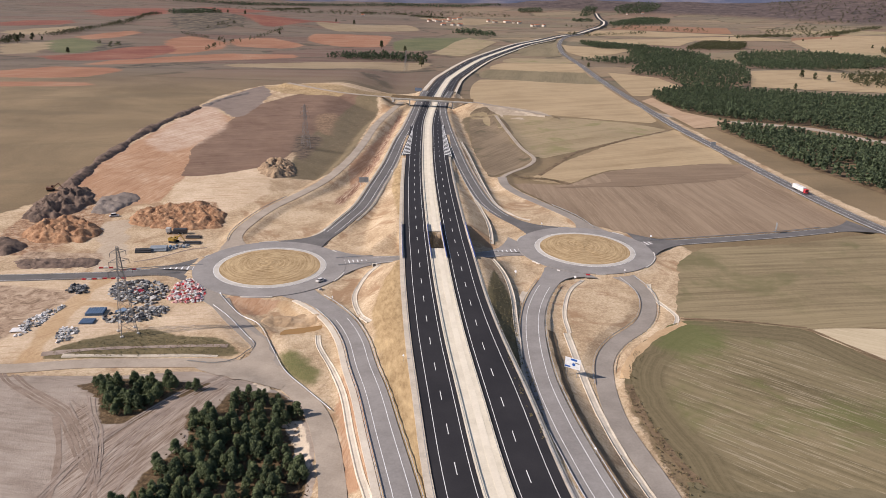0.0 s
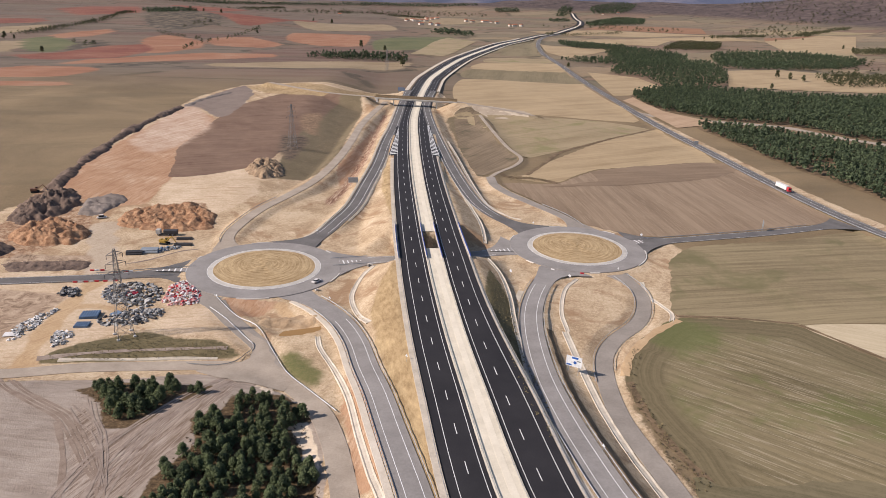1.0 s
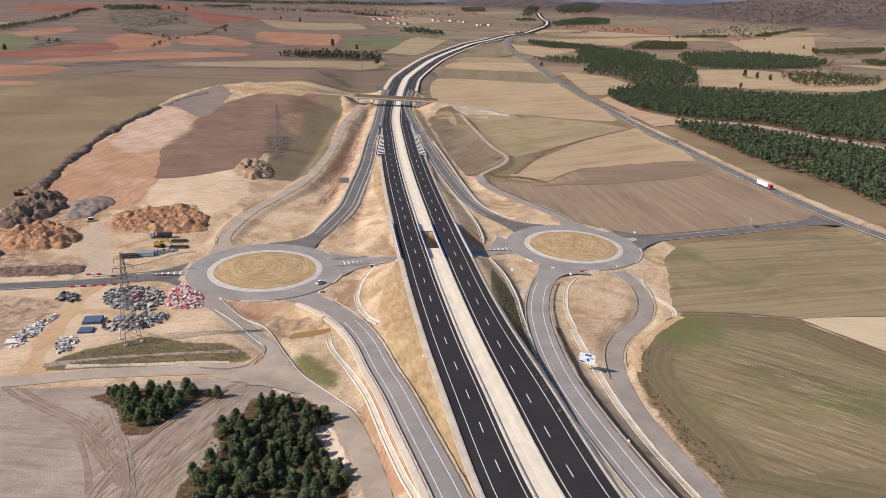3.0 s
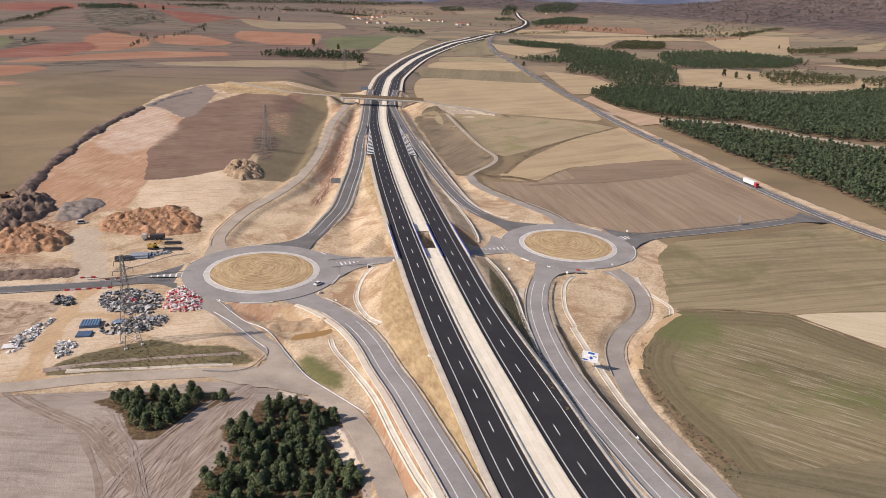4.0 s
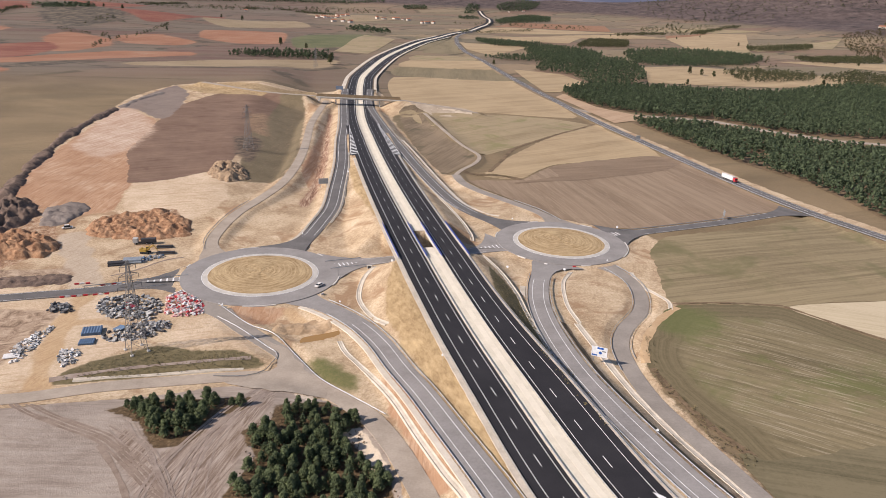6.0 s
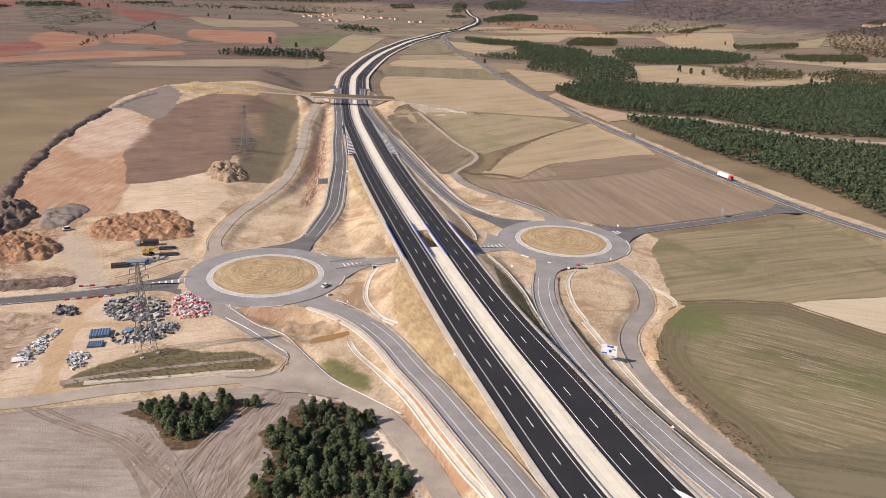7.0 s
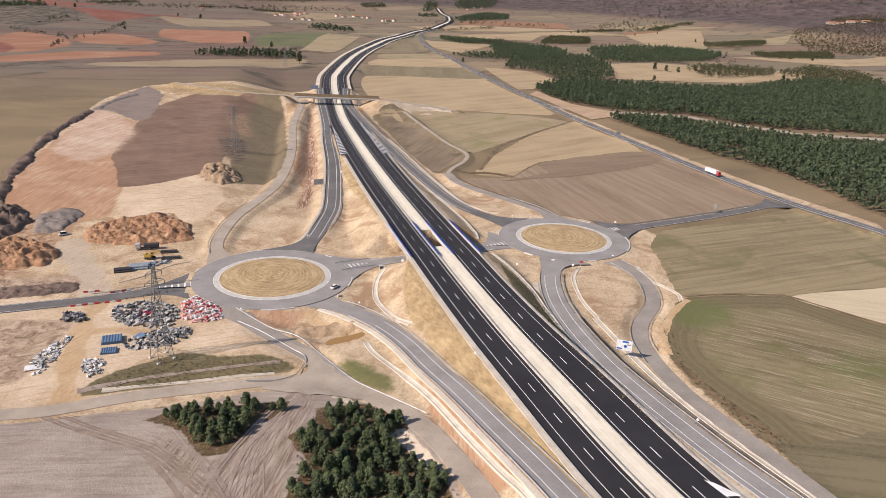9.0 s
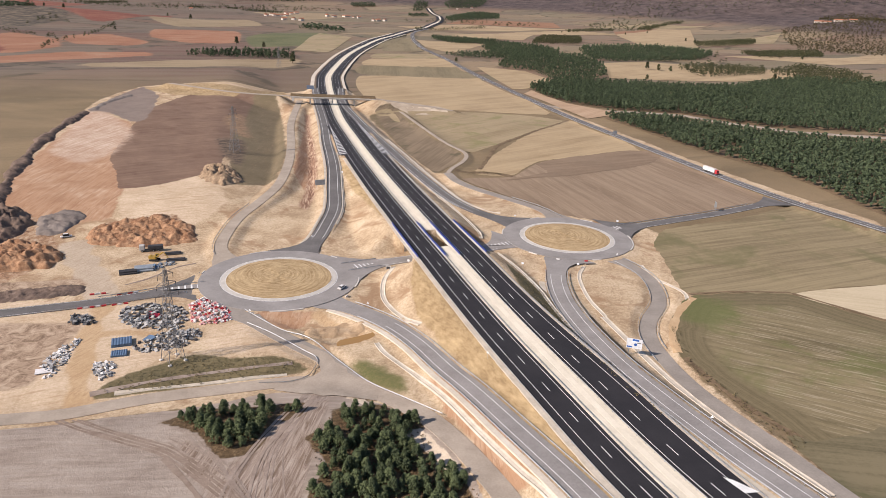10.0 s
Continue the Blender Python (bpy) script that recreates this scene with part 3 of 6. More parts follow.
    orange = n.ramp(n.math("ADD", n.math("MULTIPLY", mid, 0.5), n.math("MULTIPLY", n.noise(0.45, 5, 0.7, n.moved((0.10, 1.0, 1), 76), 0.8), 0.5)),
                    [(0.34, (0.33, 0.175, 0.10)), (0.5, (0.44, 0.265, 0.16)), (0.66, (0.56, 0.41, 0.29))])
    lanes = n.noise(0.75, 4, 0.65, n.moved((0.05, 1.0, 1), 80), 1.4)
    orange = n.mix(n.math("MULTIPLY", n.mask(lanes, 0.52, 0.60), 0.55), orange, (0.31, 0.17, 0.10))
    tilled = n.ramp(n.math("ADD", n.math("MULTIPLY", n.noise(0.3, 5, 0.65, n.moved((0.06, 1.0, 1), 20), 0.5), 0.45), n.math("MULTIPLY", mid, 0.55)), [(0.36, (0.15, 0.09, 0.062)), (0.5, (0.20, 0.128, 0.09)), (0.66, (0.255, 0.168, 0.118))])
    cream = n.ramp(tone, [(0.42, (0.48, 0.35, 0.225)), (0.58, (0.69, 0.55, 0.40))])
    cream = n.mix(n.math("MULTIPLY", n.mask(n.noise(0.5, 5, 0.7, n.moved((0.10, 1.0, 1), 12), 1.6), 0.52, 0.62), 0.6), cream, (0.42, 0.28, 0.17))
    olive = n.ramp(tone, [(0.35, (0.11, 0.088, 0.05)), (0.65, (0.24, 0.185, 0.115))])
    olive = n.mix(n.math("MULTIPLY", n.mask(n.noise(0.7, 5, 0.7, n.moved((0.08, 1.0, 1), 74), 1.6), 0.55, 0.64), 0.6), olive, (0.30, 0.21, 0.135))
    weeds = n.ramp(tone, [(0.38, (0.08, 0.07, 0.036)), (0.60, (0.22, 0.175, 0.095))])
    pale = n.ramp(n.math("ADD", n.math("MULTIPLY", n.noise(0.6, 5, 0.65, n.moved((0.12, 1.0, 1), -8), 0.5), 0.5), n.math("MULTIPLY", mid, 0.5)), [(0.40, (0.27, 0.215, 0.175)), (0.60, (0.40, 0.335, 0.28))])
    rubble = n.ramp(n.noise(0.35, 7, 0.75), [(0.36, (0.16, 0.09, 0.06)), (0.5, (0.36, 0.22, 0.13)), (0.62, (0.50, 0.39, 0.28))])
    straw = n.ramp(n.math("ADD", n.math("MULTIPLY", n.noise(0.5, 5, 0.7, n.moved((1.0, 0.35, 1), 10)), 0.6), n.math("MULTIPLY", mid, 0.4)), [(0.38, (0.26, 0.175, 0.09)), (0.62, (0.50, 0.365, 0.205))])
    soil = n.ramp(tone, [(0.35, (0.16, 0.12, 0.10)), (0.65, (0.30, 0.24, 0.20))])
    furrow = n.noise(0.25, 5, 0.65, n.moved((0.06, 1.0, 1), 14), 0.5)
    tint = n.math("ADD", n.math("MULTIPLY", furrow, 0.55), n.math("MULTIPLY", n.noise(0.011, 5, 0.6, distort=0.5), 0.45))
    col = lay(col, "strawfield", n.ramp(tint, [(0.40, (0.25, 0.185, 0.11)), (0.60, (0.34, 0.26, 0.165))]), 0.2)
    col = lay(col, "heath", n.ramp(n.noise(0.05, 6, 0.75), [(0.38, (0.05, 0.045, 0.035)), (0.52, (0.12, 0.095, 0.07)), (0.66, (0.22, 0.17, 0.12))]), 0.2)
    col = lay(col, "orangefield", n.ramp(tint, [(0.36, (0.23, 0.105, 0.062)), (0.5, (0.32, 0.155, 0.092)), (0.64, (0.36, 0.225, 0.145))]), 0.2)
    col = lay(col, "redfield", n.ramp(tint, [(0.38, (0.165, 0.058, 0.042)), (0.52, (0.225, 0.085, 0.058)), (0.64, (0.29, 0.15, 0.10))]), 0.2)
    col = lay(col, "cropfield", n.ramp(tint, [(0.38, (0.095, 0.105, 0.05)), (0.62, (0.17, 0.165, 0.085))]), 0.2)
    col = lay(col, "earth", earth)
    col = lay(col, "pale", pale, 0.06)
    col = lay(col, "cream", cream, 0.2)
    col = lay(col, "orange", orange)
    col = lay(col, "tilled", tilled, 0.05)
    col = lay(col, "olive", olive, 0.2)
    col = lay(col, "rubble", rubble)
    col = lay(col, "soil", soil)
    churn = n.ramp(n.noise(0.9, 6, 0.7, n.moved((0.07, 1.0, 1), 70), 1.5), [(0.38, (0.19, 0.135, 0.10)), (0.52, (0.33, 0.26, 0.21)), (0.62, (0.42, 0.35, 0.29))])
    col = lay(col, "churn", churn, 0.25)
    brush = n.ramp(fine, [(0.35, (0.06, 0.04, 0.022)), (0.52, (0.13, 0.085, 0.045)), (0.68, (0.24, 0.17, 0.10))])
    col = lay(col, "brush", brush, 0.15)
    arcs = n.mask(n.noise(0.8, 4, 0.6, n.moved((0.10, 1.0, 1), 55), 3.0), 0.50, 0.60)
    col = lay(col, "haul", n.mix(n.math("MULTIPLY", arcs, 0.6), n.ramp(tone, [(0.38, (0.42, 0.33, 0.24)), (0.6, (0.56, 0.46, 0.35))]), (0.36, 0.26, 0.18)), 0.3)
    col = lay(col, "ochre", n.mix(n.math("MULTIPLY", arcs, 0.5), n.ramp(tone, [(0.38, (0.43, 0.28, 0.15)), (0.6, (0.58, 0.42, 0.26))]), (0.36, 0.22, 0.12)), 0.3)
    col = lay(col, "bleach", n.ramp(n.math("ADD", n.math("MULTIPLY", mid, 0.4), n.math("MULTIPLY", n.noise(0.5, 5, 0.7, n.moved((0.09, 1.0, 1), 66), 0.8), 0.6)), [(0.36, (0.40, 0.25, 0.165)), (0.5, (0.50, 0.36, 0.265)), (0.66, (0.66, 0.53, 0.42))]), 0.35)
    yard = n.ramp(n.noise(0.22, 8, 0.78, None, 0.8), [(0.36, (0.16, 0.105, 0.07)), (0.48, (0.34, 0.24, 0.165)), (0.6, (0.50, 0.38, 0.275))])
    col = lay(col, "yard", yard, 0.3)
    scratch = n.noise(0.5, 6, 0.7, n.moved((0.16, 1.0, 1), 38), 2.2)
    col = lay(col, "scar", n.ramp(scratch, [(0.42, (0.055, 0.045, 0.035)), (0.54, (0.17, 0.12, 0.085)), (0.64, (0.30, 0.22, 0.155))]), 0.3)
    col = lay(col, "dug", n.ramp(scratch, [(0.40, (0.16, 0.105, 0.07)), (0.54, (0.33, 0.215, 0.13)), (0.66, (0.44, 0.31, 0.20))]), 0.3)
    col = lay(col, "gully", n.ramp(n.noise(0.45, 6, 0.72, n.moved((0.12, 1.0, 1), 84), 1.6), [(0.38, (0.15, 0.075, 0.05)), (0.5, (0.30, 0.175, 0.115)), (0.6, (0.52, 0.39, 0.28))]), 0.3)
    col = lay(col, "sand", n.ramp(tone, [(0.38, (0.52, 0.42, 0.31)), (0.60, (0.72, 0.61, 0.48))]), 0.1)
    col = lay(col, "straw", straw, 0.2)
    col = lay(col, "weeds", weeds, 0.2)
    col = lay(col, "green", n.ramp(tone, [(0.38, (0.11, 0.12, 0.045)), (0.62, (0.24, 0.20, 0.09))]), 0.35)
    return n.done(col, n.math("ADD", fine, n.math("MULTIPLY", grit, 0.5)), 0.5, 0.5)


ground = ground_sheet()


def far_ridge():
    """The mountains that close the valley, with blue haze put into their colour."""
    n = Nodes("hazed_mountains", 1.0)
    # slate blues: the haze of distance is painted into the base colour
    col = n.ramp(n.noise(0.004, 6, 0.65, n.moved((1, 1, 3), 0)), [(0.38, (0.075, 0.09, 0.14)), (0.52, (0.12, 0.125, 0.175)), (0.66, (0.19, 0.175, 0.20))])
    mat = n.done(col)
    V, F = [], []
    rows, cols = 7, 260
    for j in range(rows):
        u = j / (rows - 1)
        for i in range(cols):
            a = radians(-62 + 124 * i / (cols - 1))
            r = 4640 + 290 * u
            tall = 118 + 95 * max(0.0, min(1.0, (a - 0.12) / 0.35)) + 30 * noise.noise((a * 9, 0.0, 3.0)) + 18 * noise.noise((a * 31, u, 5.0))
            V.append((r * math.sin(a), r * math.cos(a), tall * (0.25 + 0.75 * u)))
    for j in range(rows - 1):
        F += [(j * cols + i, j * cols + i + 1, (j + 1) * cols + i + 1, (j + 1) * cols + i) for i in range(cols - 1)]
    return tagged(new("backdrop", mesh_of("backdrop", V, F, mat, True)), "distant mountains at the end of the valley, blue haze put into their colour", "mountains", kind="structure")


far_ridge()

# ---- roads ----


offset = shifted


def between(line, y0, y1):
    m = (line[:, 1] >= y0) & (line[:, 1] <= y1)
    return line[m]


def strip(line, left, right, lift, thick=0.25):
    """Verts and faces of a band along a line, with sides; left and right may vary along it."""
    a, b = offset_var(line, left), offset_var(line, right)
    n = len(line)
    up = np.array([0, 0, lift])
    dn = np.array([0, 0, lift - thick])
    verts = np.vstack([a + up, b + up, a + dn, b + dn])
    faces = []
    for i in range(n - 1):
        faces.append((i + 1, i, n + i, n + i + 1))
        faces.append((i, i + 1, 2 * n + i + 1, 2 * n + i))
        faces.append((n + i + 1, n + i, 3 * n + i, 3 * n + i + 1))
    return verts, faces


offset_var = shifted


def band(name, line, left, right, lift, material, thick=0.25):
    v, f = strip(line, left, right, lift, thick)
    return mesh_of(name, v, f, material)


def road(name, line, width, lift, material, label, category="road", flare=(0, 0)):
    """A paved band; flare widens its start or end by so many metres, in a curve."""
    s = np.concatenate([[0], np.cumsum(np.linalg.norm(np.diff(line[:, :2], axis=0), axis=1))])
    if max(flare):
        fine = np.unique(np.concatenate([s, np.arange(0, s[-1], 1.0)]))
        line = np.stack([np.interp(fine, s, line[:, k]) for k in range(3)], -1)
        s = fine
    half = width / 2 + flare[0] * np.clip(1 - s / 27, 0, 1) ** 2.4 + flare[1] * np.clip(1 - (s[-1] - s) / 27, 0, 1) ** 2.4
    return tagged(new(name, band(name, line, -half, half, lift, material)), label, category, kind="structure")


def merged(name, pieces, material):
    """Several bands in one mesh."""
    V, F, k = [], [], 0
    for v, f in pieces:
        V.append(v)
        F += [tuple(i + k for i in q) for q in f]
        k += len(v)
    return mesh_of(name, np.vstack(V), F, material)


IN, OUT = 3.9, 15.2
yy = MOTORWAY[:, 1]
WIDE = OUT + 1.9 * (1 - smooth(170, 260, yy))
mw = tagged(new("motorway", band("motorway", MOTORWAY, IN, WIDE, 0.06, M_ASPHALT)), "freshly laid black asphalt carriageway of the motorway", "road", kind="structure")
mw2 = tagged(new("motorway", band("motorway", MOTORWAY, -OUT, -IN, 0.06, M_ASPHALT)), "freshly laid black asphalt carriageway of the motorway", "road", kind="structure")
M_CREST = two_scale("pale_crest", (0.66, 0.595, 0.475), (0.80, 0.73, 0.60), 0.12, 1.2, 0.95, 0.2)
median_a = between(MOTORWAY, -100, 307)
median_b = between(MOTORWAY, 330, 4000)
for piece in (median_a, median_b):
    strip_ob = tagged(new("median", band("median", piece, -IN, IN, 0.02, M_MEDIAN, 0.4)), "pale gravel median strip between the carriageways", "median", kind="structure")
    part("crest", band("crest", piece, -0.3, 1.7, 0.06, M_CREST, 0.1), None, strip_ob, "paler compacted crest")


def lines_along(owner, line, offsets, wide=0.18, lift=0.075, name="edge_line"):
    for o in offsets:
        o = np.broadcast_to(np.asarray(o, float), (len(line),))
        part(name, band(name, line, o - wide / 2, o + wide / 2, lift, M_WHITE, 0.01), M_WHITE, owner)


def dashes(owner, line, off, y_near, y_far, first, lift=0.08):
    """Five-metre dashes every seventeen metres; the far ones in one mesh."""
    p = offset(line, off)
    s = np.concatenate([[0], np.cumsum(np.linalg.norm(np.diff(p[:, :2], axis=0), axis=1))])
    at = lambda v: np.array([np.interp(v, s, p[:, k]) for k in range(3)])
    d, far = first, []
    while d + 5 < s[-1]:
        y = at(d)[1]
        if y > y_far:
            break
        seg = np.array([at(d), at(d + 2.5), at(d + 5)])
        if y < y_near:
            if y > 60:
                part("lane_dash", band("lane_dash", seg, -0.11, 0.11, lift, M_WHITE, 0.01), M_WHITE, owner)
        else:
            far.append(strip(seg, -0.12, 0.12, lift, 0.01))
        d += 17.0
    if far:
        tagged(part("far_dashes", merged("far_dashes", far, M_WHITE), M_WHITE, owner), kind="stuff")


lines_along(mw, between(MOTORWAY, -60, 2600), (5.2,))
w_line = between(MOTORWAY, -60, 2600)
lines_along(mw, w_line, (12.45 + 1.9 * (1 - smooth(170, 260, w_line[:, 1])),))
lines_along(mw2, w_line, (-5.2, -12.45))
dashes(mw, MOTORWAY, 8.85, 760, 1500, 3.0)
dashes(mw2, MOTORWAY, -8.85, 760, 1500, 9.0)

LABEL_RAMP = "grey asphalt slip road with white edge lines"
ramp_a = road("slip_road", RAMP_A, 8.4, 0.05, M_GREY_DARK, LABEL_RAMP, flare=(0, 10))
ramp_b = road("slip_road", RAMP_B, 8.6, 0.05, M_GREY, LABEL_RAMP, flare=(10, 0))
ramp_n = road("slip_road", RAMP_N, 8.0, 0.05, M_GREY_DARK, LABEL_RAMP, flare=(0, 10))
ramp_s = road("slip_road", RAMP_S, 9.0, 0.05, M_GREY, LABEL_RAMP, flare=(10, 0))
for o, l, e in ((ramp_a, RAMP_A[:-6], (-2.4, 2.4)), (ramp_b, RAMP_B[9:], (-2.2, 2.2)), (ramp_n, RAMP_N[:-6], (-2.4, 2.4)), (ramp_s, RAMP_S[6:], (-2.2, 2.4))):
    lines_along(o, l, e, 0.2)
front = road("frontage_road", FRONT, 6.0, 0.03, M_GRAVEL, "compacted grey gravel service road along the cutting", flare=(10, 0))
west = road("west_road", WEST, 7.5, 0.03, M_GREY_DARK, "grey asphalt road leading past the building yard", flare=(15, 0))
lines_along(west, WEST[5:], (-3.2, 3.2), 0.15)
south = road("service_road", SOUTH[:18], 7.0, 0.035, M_DUSTY, "short grey asphalt road south of the roundabout", flare=(11, 0))
south_dirt = road("dirt_road", SOUTH[15:], 7.0, 0.01, M_GRAVEL, "dusty beige service road beside the pine grove")
south_w = road("dirt_road", SOUTH_W[2:], 6.0, 0.0, M_GRAVEL, "pale dirt road along the field")
cross = road("cross_road", CROSS, 8.0, 0.04, M_GREY, "grey asphalt road passing under the motorway", flare=(13, 13))
lines_along(cross, CROSS[4:-4], (-3.4, 3.4), 0.15)
east = road("east_road", EAST, 7.5, 0.04, M_GREY_DARK, "asphalt road between the roundabout and the old highway", flare=(15, 8))
lines_along(east, EAST[5:-5], (-3.3, 3.3), 0.15)
old = road("old_highway", OLD, 9.5, 0.10, M_GREY_DARK, "older two-lane highway beside the woods")
lines_along(old, OLD, (-3.7, 3.7, 0), 0.16, 0.12)
local_n = road("local_road", LOCAL_N, 6.0, 0.03, M_DUSTY, "narrow grey local road", flare=(10, 0))
local_s = road("local_road", LOCAL_S, 6.4, 0.03, M_DUSTY, "narrow grey local road curving past the field", flare=(10, 0))
track = road("farm_track", TRACK, 3.0, 0.0, M_GRAVEL, "pale farm track between fields")


def disc(name, c, r0, r1, z0, z1, material, parent=None, n=96):
    """A flat or sloping ring, or a disc when r0 is 0."""
    a = np.linspace(0, 2 * math.pi, n, endpoint=False)
    v = [(c[0] + r * math.cos(t), c[1] + r * math.sin(t), z) for r, z in ((r0, z0), (r1, z1), (r1, z1 - 0.3)) for t in a]
    f = []
    for i in range(n):
        j = (i + 1) % n
        f += [(i, n + i, n + j, j), (n + i, 2 * n + i, 2 * n + j, n + j)]
    return mesh_of(name, v, f, material)


def island_mat(c):
    n = Nodes("island_earth", 0.95)
    move = n.tree.nodes.new("ShaderNodeMapping")
    move.inputs["Location"].default_value = (-c[0] + 2, -c[1] - 3, 0)
    n.link(n.place, move.inputs["Vector"])
    far = n.tree.nodes.new("ShaderNodeVectorMath")
    far.operation = "LENGTH"
    flat = n.moved((1, 0.9, 0), 20, move.outputs[0])
    n.link(flat, far.inputs[0])
    parts = n.tree.nodes.new("ShaderNodeSeparateXYZ")
    n.link(flat, parts.inputs[0])
    both = n.tree.nodes.new("ShaderNodeCombineXYZ")
    n.link(n.math("MULTIPLY", far.outputs["Value"], 1.1), both.inputs[0])
    n.link(n.math("MULTIPLY", n.math("ARCTAN2", parts.outputs[1], parts.outputs[0]), 1.6), both.inputs[1])
    w = n.noise(1.0, 4, 0.6, both.outputs[0], 0.4)
    fine = n.noise(0.9, 6, 0.7)
    fac = n.math("ADD", n.math("MULTIPLY", w, 0.5), n.math("ADD", n.math("MULTIPLY", fine, 0.3), n.math("MULTIPLY", n.noise(0.1, 4), 0.2)))
    return n.done(n.ramp(fac, [(0.40, (0.27, 0.18, 0.09)), (0.60, (0.52, 0.385, 0.22))]), fine, 0.4, 0.2)


for c, z in ((LEFT_C, -0.2), (RIGHT_C, 0.0)):
    rb = tagged(new("roundabout", disc("roundabout", c, 24.0, 33.5, z + 0.13, z + 0.13, M_GREY)), "grey asphalt roundabout with a bare earth island", "roundabout", kind="structure")
    part("apron", disc("apron", c, 22.3, 24.4, z + 0.26, z + 0.18, M_KERB), M_KERB, rb, "pale concrete apron ring")
    part("inner_kerb", disc("inner_kerb", c, 22.1, 22.5, z + 0.32, z + 0.32, M_CONCRETE), M_CONCRETE, rb)
    isl = []
    for k, (r, h) in enumerate(((0.01, 0.9), (6, 0.85), (12, 0.7), (18, 0.5), (22.2, 0.3))):
        isl.append((r, z + h))
    a = np.linspace(0, 2 * math.pi, 96, endpoint=False)
    v = [(c[0] + r * math.cos(t), c[1] + r * math.sin(t), h + 0.08 * math.sin(5 * t + r)) for r, h in isl for t in a]
    f = [(k * 96 + i, (k + 1) * 96 + i, (k + 1) * 96 + (i + 1) % 96, k * 96 + (i + 1) % 96) for k in range(4) for i in range(96)]
    part("island", mesh_of("island", v, f, island_mat(c), True), None, rb, "bare ochre earth island with circular drag marks")
    b = []
    for r in (24.6,):
        t = np.linspace(0, 2 * math.pi, 121)
        b.append(strip(np.stack([c[0] + r * np.cos(t), c[1] + r * np.sin(t), 0 * t + z], -1), -0.1, 0.1, 0.145, 0.01))
    part("edge_line", merged("edge_line", b, M_WHITE), M_WHITE, rb)

# ---- fields ----
from mathutils.geometry import delaunay_2d_cdt


def along(points, step):
    """A straight-sided outline, evenly sampled."""
    p = np.array(points, float)
    out = []
    for a, b in zip(p, np.roll(p, -1, 0)):
        k = max(2, int(np.linalg.norm(b - a) / step))
        out.append(a + (b - a) * np.linspace(0, 1, k, endpoint=False)[:, None])
    return np.vstack(out)


def patch(name, outline, material, lift, label, step=10.0, category="field"):
    """A piece of land laid on the ground."""
    o = ring(outline, min(step, 3.0)) if step < 8 else ring(outline, step) if step < 20 else along(outline, 12.0)
    if step < 8:
        for q in o:
            q += np.array([noise.noise((q[0] * 0.35, q[1] * 0.35, 1.0)), noise.noise((q[0] * 0.35, q[1] * 0.35, 9.0))]) * 1.6
    lo, hi = o.min(0), o.max(0)
    step = max(step, (hi - lo).max() / 60)
    gx, gy = np.meshgrid(np.arange(lo[0] + step / 2, hi[0], step), np.arange(lo[1] + step / 2, hi[1], step))
    gx, gy = gx.ravel(), gy.ravel()
    m = inside(gx, gy, o) > step * 0.3
    p = [Vector(q) for q in o] + [Vector(q) for q in zip(gx[m], gy[m])]
    n = len(o)
    v, _, f, *_ = delaunay_2d_cdt(p, [(i, (i + 1) % n) for i in range(n)], [], 1, 1e-4)
    z = height([q[0] for q in v], [q[1] for q in v]) + lift
    me = mesh_of(name, [(q[0], q[1], h) for q, h in zip(v, z)], [tuple(t) for t in f], material, True)
    d = inside(np.array([q[0] for q in v]), np.array([q[1] for q in v]), o)
    me.attributes.new("edge", "FLOAT", "POINT").data.foreach_set("value", np.maximum(d, 0).astype(np.float32))
    return tagged(new(name, me), label, category, kind="structure")


F_E1 = field_mat("stubble_olive", (0.17, 0.13, 0.075), (0.29, 0.23, 0.135), 10, 0.12, 0.4, (0.15, 0.135, 0.065), None, 9.0)
F_E2 = field_mat("stubble_green", (0.125, 0.10, 0.053), (0.25, 0.20, 0.115), -39, 0.12, 0.4, (0.135, 0.14, 0.05), (0.40, 0.335, 0.23), 5.5, 13.0, (94, 240, 17))
F_PALE = field_mat("pale_stubble", (0.42, 0.34, 0.22), (0.54, 0.45, 0.31), -28)
F_BROWN = field_mat("brown_plough", (0.20, 0.14, 0.092), (0.30, 0.22, 0.15), -86, 0.1, 0.15, None, (0.34, 0.255, 0.175), 14.0)
F_TAN = field_mat("tan_stubble", (0.28, 0.20, 0.115), (0.42, 0.315, 0.19), 27, 0.1, 0.25)
F_TAN2 = field_mat("dry_meadow", (0.245, 0.185, 0.108), (0.345, 0.27, 0.165), 35, 0.1, 0.2, (0.22, 0.20, 0.09))
F_OLIVE = field_mat("olive_meadow", (0.16, 0.13, 0.078), (0.235, 0.19, 0.115), 80, 0.1, 0.2)
F_ORANGE = field_mat("orange_plough", (0.22, 0.115, 0.067), (0.31, 0.17, 0.10), 5, 0.1, 0.3)
F_PEACH = field_mat("peach_soil", (0.34, 0.225, 0.14), (0.46, 0.325, 0.215), 40, 0.1, 0.25)

